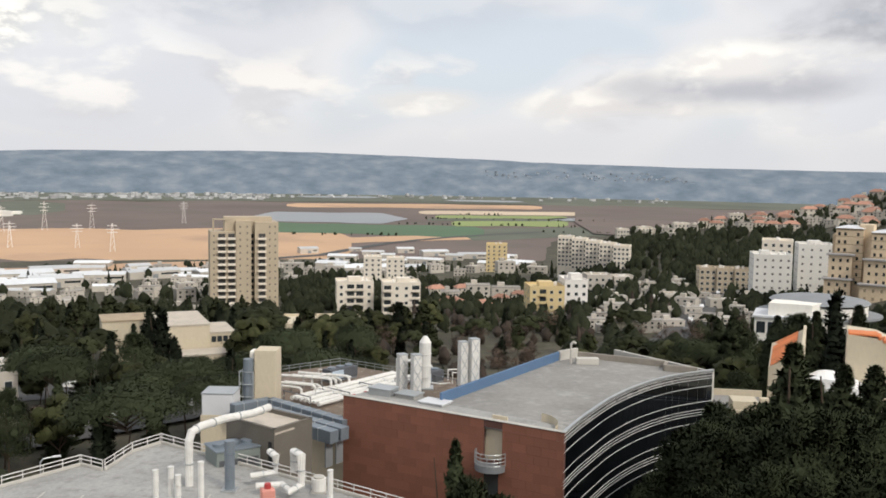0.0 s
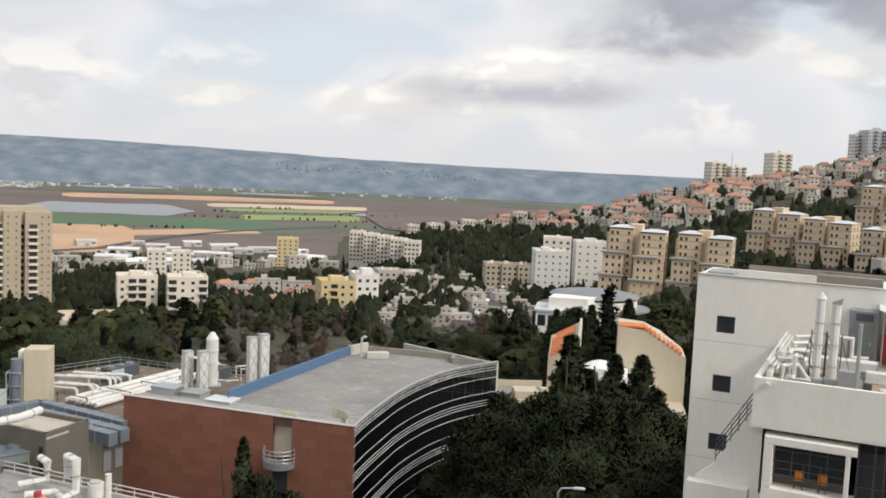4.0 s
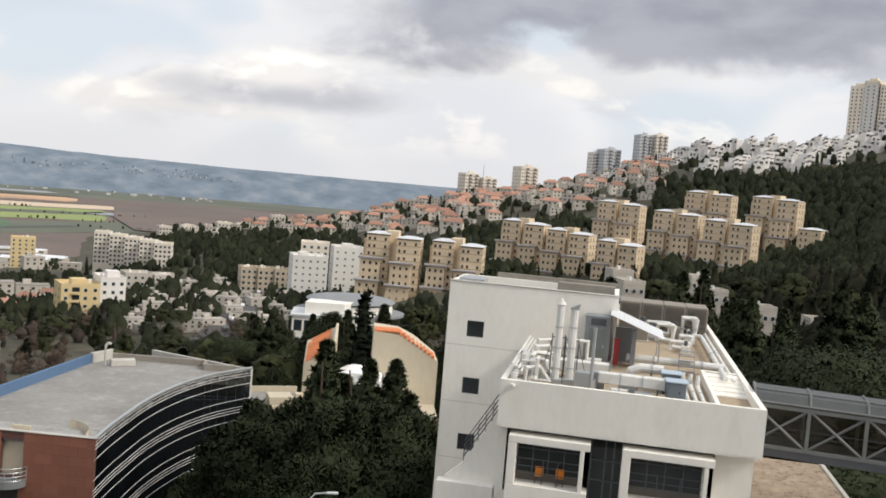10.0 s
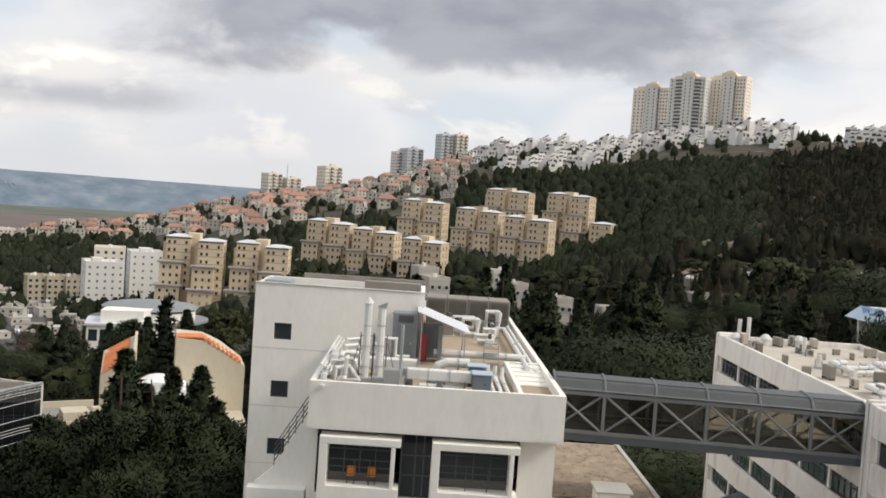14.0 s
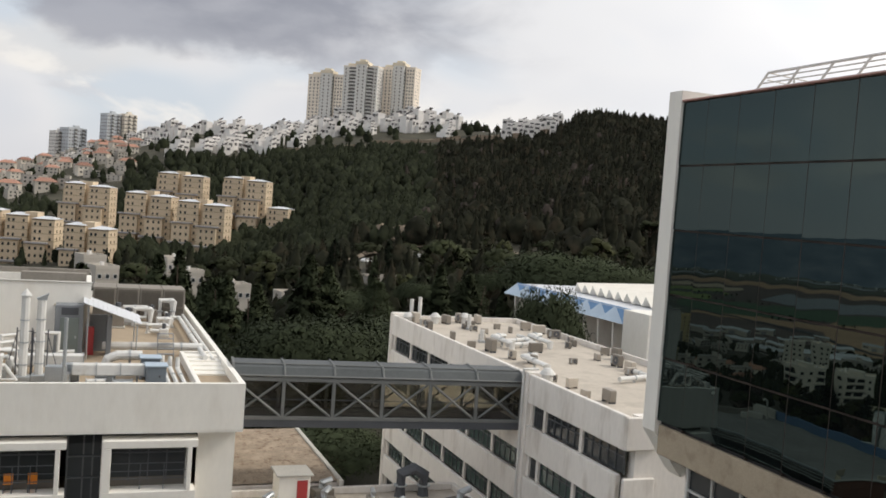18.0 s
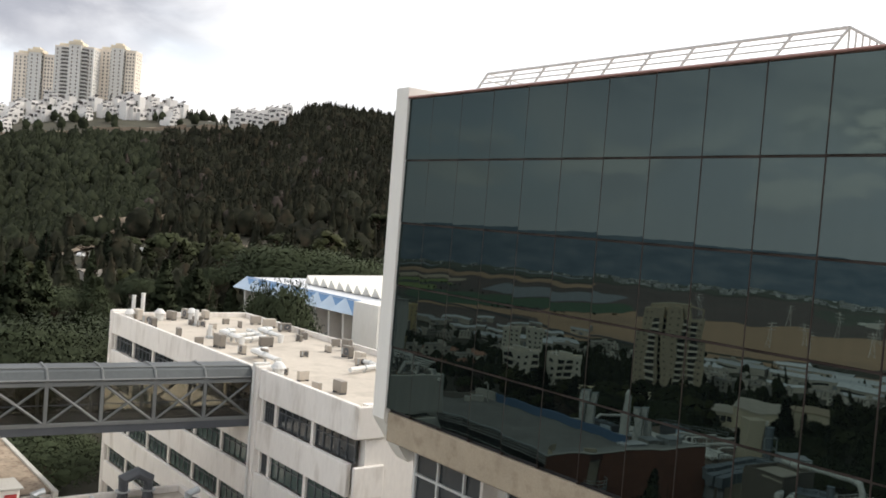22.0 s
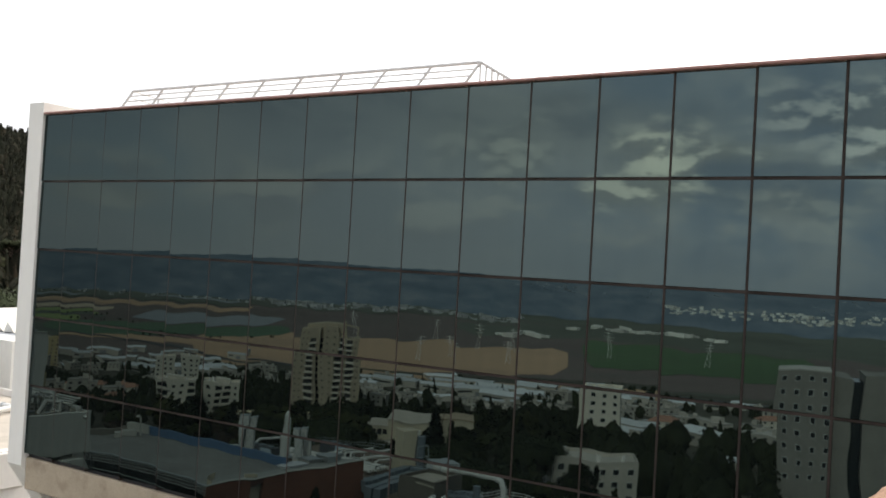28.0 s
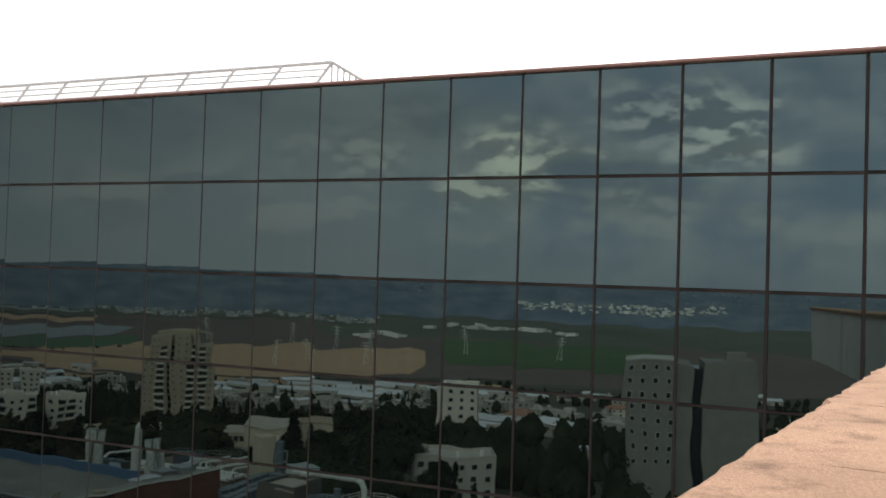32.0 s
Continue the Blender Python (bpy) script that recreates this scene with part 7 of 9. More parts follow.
def stepped_tower(az, r, el, w, h, floors, label, open_sides):
    """A high-rise of three offset shafts with a cream crown, window columns and stacks of balconies between them."""
    zt = r * math.tan(radians(el))
    b = thing("ridge_tower", label, "tower block", faced(az, r, zt - h, -20))
    taken(az, r + 10, w * 0.6)
    fh = h / floors
    shafts = ((-0.50 * w, -0.16 * w, 2.0, -2.2), (-0.13 * w, 0.17 * w, 0.0, 0.0), (0.20 * w, 0.46 * w, 3.0, -1.6))
    for k, (x0, x1, y0, dz) in enumerate(shafts):
        part("shaft", Geo().box(x0, y0, -12, x1, y0 + 16, h + dz, 0.05), "tower_white" if k == 1 or open_sides else "tower_cream", b)
        part("shaft_parapet", Geo().box(x0 - 0.2, y0 - 0.2, h + dz, x1 + 0.2, y0 + 16, h + dz + 1.1), "tower_cream", b)
        n = 2 if k != 1 else 1
        windows_on(b, x0 + 0.6, x1 - 0.6, y0 - 0.02, h + dz - 0.6, floors - 1, fh, n + 1, 1.15, 1.5, "tower_cream", "far_glass", far=True)
        windows_on(b, y0 + 2, y0 + 14, x1 + 0.02, h + dz - 0.6, floors - 1, fh, 3, 1.2, 1.4, "tower_cream", "far_glass", side=1, far=True)
    part("link", Geo().box(-0.48 * w, 5.5, -12, 0.44 * w, 15, h - 2.4), "tower_cream", b)
    part("crown", Geo().box(-0.15 * w, -0.3, h, 0.2 * w, 13, h + 2.6, 0.05).box(-0.06 * w, 2, h + 2.6, 0.12 * w, 9, h + 4.6, 0.05), "crown_cream", b, "pale yellow roof storey")
    part("roof_room", Geo().box(-0.42 * w, 5, h - 2.2, -0.2 * w, 13, h + 1.2, 0.05), "crown_cream", b)
    g = Geo()
    stacks = [(-0.17 * w, -0.12 * w), (0.165 * w, 0.205 * w)]
    if open_sides:
        stacks = [(-0.34 * w, -0.12 * w), (0.17 * w, 0.34 * w)]
    for x0, x1 in stacks:
        for i in range(floors - 1):
            z = h - 2.4 - fh * (i + 1)
            g.box(x0, 0.4, z, x1, 5.4, z + 0.25).box(x0, 0.4, z + 0.25, x1, 0.55, z + 1.0).box(x0 + 0.3, 1.9, z + 0.3, x1 - 0.3, 1.99, z + fh - 0.3, slot=1)
    tagged(part("far_balcony", g, ["tower_white", "far_glass"], b), kind="stuff")


MAT["crown_cream"] = material("pale_yellow_render", (0.74, 0.65, 0.50), 0.88, 0.10, 0.2, 2, 0.15)
stepped_tower(51.0, 850, 7.55, 34, 64, 21, "cream high-rise of stepped shafts on the ridge", False)
stepped_tower(53.05, 840, 8.25, 33, 76, 25, "tallest high-rise with open balcony stacks and cream crown", True)
stepped_tower(55.3, 850, 8.35, 34, 76, 25, "cream high-rise of stepped shafts beside two others", False)
ridge_tower(37.2, 900, 2.95, 18, 40, 13, "tower_grey", "high-rise on the ridge with grey shading in its colour", 1.5)
ridge_tower(36.35, 905, 2.7, 12, 36, 12, "house_white", "white high-rise on the ridge", 1.5)
ridge_tower(39.1, 900, 3.95, 14, 48, 16, "tower_grey", "high-rise tower on the ridge with grey shading in its colour", 1.5)
ridge_tower(40.0, 905, 4.0, 13, 50, 15, "tower_pale", "beige flank of a high-rise on the ridge", 1.5)
ridge_tower(32.35, 840, 1.5, 18, 34, 11, "tower_pale", "round-topped beige block on the ridge", 1.5)
ridge_tower(28.9, 900, 0.85, 16, 26, 8, "tower_pale", "cream block on the ridge beside a mast", 1.0)
ridge_tower(30.0, 905, 0.65, 16, 24, 8, "tower_pale", "cream block on the ridge", 1.0)
solid("radio_mast", Geo().tube([(0, 0, 0), (0, 0, 34)], 0.5, 6, r1=0.15), "steel", "thin steel radio mast on the ridge", "mast", m=faced(29.55, 895, ground_z(29.55, 895) - 1))


# the terraced white houses below the ridge
def terrace_house(variant):
    t = thing("terrace_house", "white terraced house with stepped roofs and slanting solar panels", "house", None, "white terraced houses")
    rnd = random.Random(variant)
    flip = -1 if variant == 3 else 1
    stages = ((-6.5, 0.5, -6.0, 3.0), (-3.2, 3.6, -2.5, 5.7), (0.2, 6.6, 1.0, 8.3))
    glass = Geo()
    for i, (x0, x1, y0, z1) in enumerate(stages):
        x0, x1 = sorted((flip * x0, flip * x1))
        part("stage_wall", Geo().box(x0, y0, -6, x1, 7, z1).box(x0 - 0.05, y0 - 0.08, z1, x1 + 0.05, y0 + 0.15, z1 + 0.75), "house_white", t)
        if i != variant % 3:
            a, b = x0 + 0.5 + rnd.random(), x0 + 4.3 + rnd.random()
            y = y0 + 1.2
            g = Geo().add([(a, y, z1 + 0.2), (b, y, z1 + 2.3), (b, y + 2.6, z1 + 2.3), (a, y + 2.6, z1 + 0.2), (a + 0.25, y, z1), (b + 0.25, y, z1 + 2.0), (b + 0.25, y + 2.6, z1 + 2.0), (a + 0.25, y + 2.6, z1)], [(0, 1, 2, 3), (7, 6, 5, 4), (0, 4, 5, 1), (1, 5, 6, 2), (2, 6, 7, 3), (3, 7, 4, 0)])
            part("solar_panel", g, "panel_grey", t)
        for px in (x0 + 1.6, x1 - 1.6):
            if rnd.random() < 0.85:
                g, w, hh = glass, rnd.uniform(0.8, 1.5), rnd.uniform(0.6, 1.0)
                g.box(px - w, y0 - 0.06, z1 - 1.5 - hh, px + w, y0 + 0.02, z1 - 1.5 + hh)
    tagged(part("far_window", glass, "far_pane", t), kind="stuff")
    return t


MAT["crest_cream"] = material("cream_house_render", (0.62, 0.565, 0.485), 0.9, 0.12, 0.3, 3, 0.1, each=0.16)
MAT["roof_dust"] = material("dusty_flat_roof", (0.36, 0.335, 0.30), 0.92, 0.3, 0.5, 4, 0.0, each=0.4)
MAT["panel_grey"] = material("dusty_solar_panel", (0.075, 0.065, 0.062), 0.5, 0.2, 1.0, 3, 0.0, each=0.4)


def red_house(variant):
    t = thing("red_roofed_house", "pale house with a hipped clay-tile roof", "house", None, "red-roofed houses")
    w, d, h = 11.0 + variant, 9.0, 5.8 + 1.2 * (variant % 2)
    part("wall", Geo().box(-w / 2, -d / 2, -5, w / 2, d / 2, h), "crest_cream", t)
    o = 0.6
    v = [(-w / 2 - o, -d / 2 - o, h), (w / 2 + o, -d / 2 - o, h), (w / 2 + o, d / 2 + o, h), (-w / 2 - o, d / 2 + o, h), (-w / 4, 0, h + 2.6), (w / 4, 0, h + 2.6)]
    part("roof", Geo().add(v, [(0, 1, 5, 4), (1, 2, 5), (2, 3, 4, 5), (3, 0, 4), (3, 2, 1, 0)]), "tiles", t)
    g = Geo()
    for px in (-w * 0.3, 0.3, w * 0.32):
        for pz in (1.4, h - 1.5):
            g.box(px - 0.65, -d / 2 - 0.05, pz - 0.65, px + 0.65, -d / 2 + 0.02, pz + 0.65)
    tagged(part("far_window", g, "pane", t), kind="stuff")
    part("chimney", Geo().box(w * 0.2, 0.6, h + 0.8, w * 0.2 + 0.8, 1.4, h + 3.2), "house", t)
    return t


def flat_house(variant):
    t = thing("flat_roofed_house", "small flat-roofed white house with roof tanks", "house", None, "flat-roofed houses")
    w, d, h = 10.0 + 3 * variant, 9.0, 5.5 + 2.5 * (variant % 2)
    part("wall", Geo().box(-w / 2, -d / 2, -5, w / 2, d / 2, h), "house", t)
    part("roof_edge", Geo().box(-w / 2 - 0.1, -d / 2 - 0.1, h, w / 2 + 0.1, d / 2 + 0.1, h + 0.35), "roof_dust", t)
    part("stair_housing", Geo().box(-w * 0.3, -1, h + 0.35, -w * 0.05, 2, h + 2.6), "house", t)
    g = Geo()
    for px in (-w * 0.32, 0, w * 0.32):
        g.box(px - 0.7, -d / 2 - 0.05, h - 2.25, px + 0.7, -d / 2 + 0.02, h - 0.95)
        g.box(px - 0.7, -d / 2 - 0.05, h - 4.95, px + 0.7, -d / 2 + 0.02, h - 3.65)
    tagged(part("far_window", g, "pane", t), kind="stuff")
    return t


def shed(variant):
    t = thing("industrial_shed", "long pale industrial shed with a low roof", "shed", None, "industrial sheds")
    w, d, h = 26.0 + 10 * variant, 18.0 + 4 * (variant % 2), 7.0
    part("wall", Geo().box(-w / 2, -d / 2, -4, w / 2, d / 2, h), "house", t)
    v = [(-w / 2 - 0.4, -d / 2 - 0.4, h), (w / 2 + 0.4, -d / 2 - 0.4, h), (w / 2 + 0.4, d / 2 + 0.4, h), (-w / 2 - 0.4, d / 2 + 0.4, h), (-w / 2 - 0.4, 0, h + 2.2), (w / 2 + 0.4, 0, h + 2.2)]
    part("roof", Geo().add(v, [(0, 1, 5, 4), (3, 4, 5, 2), (0, 4, 3), (1, 2, 5), (3, 2, 1, 0)]), "shed", t)
    part("door", Geo().box(-2.5, -d / 2 - 0.06, -1, 2.5, -d / 2, 4.4), "steel", t)
    part("strip_window", Geo().box(5, -d / 2 - 0.05, 3.6, w / 2 - 2, -d / 2, 5.2), "pane", t)
    return t


def scatter(protos, count, a0, a1, r0, r1, gap, seed, turn=8.0, lift=0.0, scale=(0.85, 1.2), zone=None):
    """Copies of house prototypes over a stretch of hillside, each on the ground."""
    rnd = random.Random(seed)
    done = []
    for _ in range(count * 30):
        if len(done) >= count:
            break
        az, r = rnd.uniform(a0, a1), math.sqrt(rnd.uniform(r0 * r0, r1 * r1))
        if zone and not zone(az, r):
            continue
        x, y = spot(az, r)
        if any((x - p) ** 2 + (y - q) ** 2 < gap * gap for p, q in done) or not is_free(x, y, gap * 0.4):
            continue
        done.append((x, y))
        c = copy_thing(rnd.choice(protos), faced(az, r, ground_z(az, r) + lift, rnd.uniform(-turn, turn)))
        s = rnd.uniform(*scale)
        c.scale = (s * rnd.uniform(0.9, 1.15), s, s)
        TAKEN.append((x, y, gap * 0.42))
    return done


PARK = [terrace_house(k) for k in range(4)], [red_house(k) for k in range(3)], [flat_house(k) for k in range(3)], [shed(k) for k in range(3)]
WHITE, RED, FLAT, SHED = PARK
# each prototype stands at the edge of its own quarter
for protos, az0, r0 in ((WHITE, 47.0, 800), (RED, 24.5, 705), (FLAT, 0.5, 500), (SHED, -6.0, 820)):
    for k, ob in enumerate(protos):
        az_, r_ = az0 + 1.7 * k, r0 + 14 * k
        ob.matrix_basis = faced(az_, r_, ground_z(az_, r_), 4)
        taken(az_, r_, 9 if protos is not SHED else 22)


def crest(az):
    """Distance of the line on which the white terraces stand."""
    return float(np.interp(az, (36, 42, 48, 54, 60), (800, 790, 785, 785, 770)))


def terraces():
    """Rows of white houses, each row a step further up the slope."""
    rnd = random.Random(4)
    for j, r0 in enumerate((684, 706, 737, 769, 801)):
        az = 40.4 + 0.5 * (j % 2)
        while az < 60.3:
            az += degrees_of(14.0 + rnd.uniform(0, 3.5), r0)
            gap = noise.noise(Vector((az * 0.35, j * 0.7, 2)))
            if (j == 0 and (az > 49.5 or gap < -0.1)) or (j == 1 and (az < 44 or gap < -0.15)) or (j == 2 and az < 45) or gap < -0.42 or az > 59.6 or (53.6 < az < 55.2 and j > 3):
                continue
            r = r0 + rnd.uniform(-4, 4) + 5 * gap
            x, y = spot(az, r)
            if not is_free(x, y, 3.0):
                continue
            c = copy_thing(rnd.choice(WHITE), faced(az, r, ground_z(az, r) + rnd.uniform(-0.8, 0.8), rnd.choice((34, 40, -48)) + rnd.uniform(-12, 12)))
            s = rnd.uniform(0.95, 1.2)
            c.scale = (s, s, s * rnd.uniform(0.9, 1.25))
            TAKEN.append((x, y, 7.5))


def degrees_of(width, r):
    return math.degrees(width / r)


terraces()
scatter(WHITE, 16, 35.5, 41, 770, 880, 13.0, 16, 30, scale=(0.65, 0.85))
scatter(WHITE, 10, 62.3, 64.9, 678, 716, 9.5, 5, 8, lift=0.6, scale=(1.05, 1.25))


def upper(a, r):
    """The band of houses below the crest of the shoulder, deeper towards the towers."""
    top = float(np.interp(a, (11, 16, 20, 23, 26, 30, 35, 40), (-3.95, -3.2, -2.8, -2.2, -1.3, -0.4, 0.9, 2.6)))
    deep = float(np.interp(a, (11, 16, 20, 24, 28, 40), (0.55, 0.65, 0.8, 1.5, 2.0, 2.2)))
    return r < 905 and math.degrees(math.atan(ground_z(a, r) / r)) > top - deep


scatter(RED, 92, 15.5, 40.5, 590, 905, 12.5, 6, 25, zone=upper, scale=(0.72, 1.0))
scatter(FLAT, 64, 10.5, 40.0, 590, 905, 11.5, 7, 25, zone=upper, scale=(0.62, 0.95))
scatter(FLAT, 34, 20.0, 40.0, 560, 900, 9.5, 17, 25, zone=upper, scale=(0.5, 0.8))
for az_, r_, el_, w_ in ((10.9, 800, -3.75, 10), (12.2, 810, -3.6, 12), (14.3, 830, -3.3, 13), (15.3, 835, -3.3, 10), (17.4, 835, -2.65, 12)):
    slab_block("low_apartment_block", "cream apartment block on the crest of the shoulder", az_, r_, el_, w_, 11, 9, 3, 4, "crest_cream", 10, 2, tanks=4, group="low apartment blocks")
scatter(FLAT, 40, 9.0, 18.5, 330, 490, 9.5, 8, 25, scale=(0.42, 0.7))
scatter(RED, 10, -1.0, 9.0, 430, 560, 18.0, 9, 30, scale=(0.6, 0.8))
scatter(FLAT, 48, -28, -12.5, 400, 660, 13.0, 41, 40, scale=(0.5, 0.85))
scatter(SHED, 12, -28, -13, 560, 760, 26.0, 42, 30, scale=(0.35, 0.6))
scatter(FLAT, 20, -34, 7.0, 640, 900, 19.0, 10, 20)
scatter(SHED, 26, -60, 5.0, 690, 985, 36.0, 12, 20, scale=(0.5, 1.0))
for az_, r_, k_ in ((-24.6, 900, 1.6), (-22.6, 930, 1.2), (-24.6, 640, 1.2), (-22.6, 660, 0.9)):
    big = copy_thing(SHED[1], faced(az_, r_, ground_z(az_, r_), 6))
    big.scale = (k_, k_, 0.9)
    taken(az_, r_, 18 * k_)
scatter(SHED, 12, -26, -11, 640, 920, 30.0, 18, 30, scale=(0.5, 0.9))
scatter(SHED, 16, -9, 5.0, 985, 1180, 34.0, 15, 20, scale=(0.5, 0.9))
scatter(FLAT, 24, -40, 4.0, 700, 960, 18.0, 13, 40, scale=(0.6, 1.0))
scatter(RED, 6, -60, -26, 420, 620, 30.0, 14, 30)
scatter(FLAT, 34, -47, -28.5, 330, 660, 17.0, 45, 40, scale=(0.7, 1.2))
scatter(SHED, 9, -46, -28.5, 250, 560, 34.0, 46, 40, scale=(0.4, 0.8))


def far_town(name, label, count, a0, a1, r0, r1, z, seed, big=26.0, mat="town"):
    """Very distant buildings, too small to tell apart singly."""
    g, rnd = Geo(), random.Random(seed)
    for _ in range(count):
        az, r = rnd.uniform(a0, a1), rnd.uniform(r0, r1)
        x, y = spot(az, r)
        w, d, h = rnd.uniform(8, big), rnd.uniform(8, big), rnd.choice((4, 5, 6, 8)) * (0.5 if r > 3900 else rnd.uniform(0.8, 1.2))
        zz = z(r) if callable(z) else z
        g.m = at(x, y, zz, rnd.uniform(0, 90))
        g.box(-w / 2, -d / 2, -4, w / 2, d / 2, h)
    solid(name, g, mat, label, "town", "stuff")


# blue-grey base colour with the distance haze of the far hills put into it
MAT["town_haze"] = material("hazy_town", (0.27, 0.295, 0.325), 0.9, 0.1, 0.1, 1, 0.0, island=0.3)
MAT["works"] = material("white_works_walls", (0.70, 0.68, 0.62), 0.9, 0.1, 0.1, 1, 0.0, island=0.3)
MAT["town"] = material("distant_white_town", (0.42, 0.42, 0.42), 0.9, 0.1, 0.1, 1, 0.0, island=0.3)
far_town("distant_town", "scattered white buildings of a far town on the plain", 190, -26, -10.5, 2750, 3150, -110, 31, 20.0)
far_town("distant_town", "thin line of white roofs below the hills", 60, -12, 14, 2950, 3200, -109, 32, 14.0)
far_town("distant_works", "bright white works beyond the green field", 30, -38, -28.5, 2380, 2500, -109, 33, 30, mat="works")
far_town("distant_works", "two groups of white sheds beside the orange field", 9, -27, -24, 1930, 2010, -109, 36, 30, mat="works")
far_town("slope_town", "pale town along the foot of the far hills", 150, -47, -34.5, 3560, 3890, lambda r: -109 + 61 * ((r - 3250) / 650) ** 0.85, 37, 16, mat="works")
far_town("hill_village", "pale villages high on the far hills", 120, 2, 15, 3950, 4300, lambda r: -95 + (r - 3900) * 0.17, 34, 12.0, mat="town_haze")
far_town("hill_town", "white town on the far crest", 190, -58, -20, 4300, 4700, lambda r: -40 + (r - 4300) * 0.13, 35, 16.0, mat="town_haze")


def pylon(az, r, h):
    t = thing("power_pylon", "thin pale lattice power pylon in the fields", "pylon", faced(az, r, -110), "power pylons")
    b = h * 0.09
    for sx in (-1, 1):
        for sy in (-1, 1):
            part("leg", Geo().tube([(sx * b, sy * b, 0), (sx * 0.4, sy * 0.4, h)], 0.35, 4), "house_white", t)
    for k, w in enumerate((6.0, 7.5, 6.0)):
        part("arm", Geo().tube([(-w, 0, h * (0.68 + 0.12 * k)), (w, 0, h * (0.68 + 0.12 * k))], 0.35, 4), "house_white", t)
    for k in range(4):
        z0, z1 = h * k / 5, h * (k + 1) / 5
        w0, w1 = b * (1 - k / 5), b * (1 - (k + 1) / 5)
        part("brace", Geo().tube([(-w0, -w0, z0), (w1, -w1, z1)], 0.22, 4), "house_white", t)


for az_, r_, h_ in ((-25.3, 1500, 40), (-23.1, 1560, 44), (-20.6, 1580, 40), (-21.4, 1240, 30), (-24.9, 1260, 32), (-19.5, 1180, 34), (-31, 1500, 40), (-37, 1450, 42), (-15.5, 1700, 38)):
    pylon(az_, r_, h_)


# main road across the plain
def ribbon(name, label, pts, width, mat, lift=0.25, kind="structure"):
    g, v = Geo(), []
    fine = []
    for (a0, r0), (a1, r1) in zip(pts, pts[1:]):
        fine += [(a0 + (a1 - a0) * k / 12, r0 + (r1 - r0) * k / 12) for k in range(12)]
    fine.append(pts[-1])
    xy = [Vector((*spot(a, r), ground_z(a, r) + lift)) for a, r in fine]
    for i, p in enumerate(xy):
        d = (xy[min(i + 1, len(xy) - 1)] - xy[max(i - 1, 0)])
        o = Vector((d.y, -d.x, 0)).normalized() * width / 2
        v += [tuple(p + o), tuple(p - o)]
    g.add(v, [(2 * i, 2 * i + 1, 2 * i + 3, 2 * i + 2) for i in range(len(xy) - 1)])
    return solid(name, g, mat, label, "road", kind)


TOWN_STREET = [(13.4, 300), (15.2, 360), (16.0, 430), (16.6, 500)]
CAMPUS_ROAD = [(-34, 175), (-25, 178), (-20, 184), (-16, 190), (-12.5, 205), (-8, 240)]
for (a0_, r0_), (a1_, r1_) in [*zip(CAMPUS_ROAD, CAMPUS_ROAD[1:]), *zip(TOWN_STREET, TOWN_STREET[1:])]:
    for k in range(8):
        taken(a0_ + (a1_ - a0_) * k / 8, r0_ + (r1_ - r0_) * k / 8, 7.0)
for k in range(11):
    taken(-25 + k, 228 - 0.6 * k, 8.0)
ribbon("road", "main road along the foot of the fields", [(-50, 975), (-30, 980), (-15, 1010), (-7.4, 1115), (-3.3, 1290), (0.1, 1400), (6, 1560)], 16, "asphalt", 0.9)
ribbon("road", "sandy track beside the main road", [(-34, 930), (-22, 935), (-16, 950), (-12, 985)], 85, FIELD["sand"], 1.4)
ribbon("road", "grey street climbing between the trees", TOWN_STREET, 12, "asphalt", 0.8)
ribbon("road", "street with parked cars beside the tan towers", [(27.2, 120), (27.6, 150), (28.6, 190), (30.5, 215)], 9, "asphalt", 0.8)
ribbon("road", "campus road below the silver roof", CAMPUS_ROAD, 10, "asphalt", 0.8)
ribbon("road", "asphalt car park between the pines", [(-25, 228), (-20, 226), (-15, 222)], 15, "asphalt", 0.8)
ribbon("road", "dirt road cut into the wooded hill", [(49, 330), (53, 335), (57, 345), (62, 330), (66, 320)], 9, "rock", 0.8)


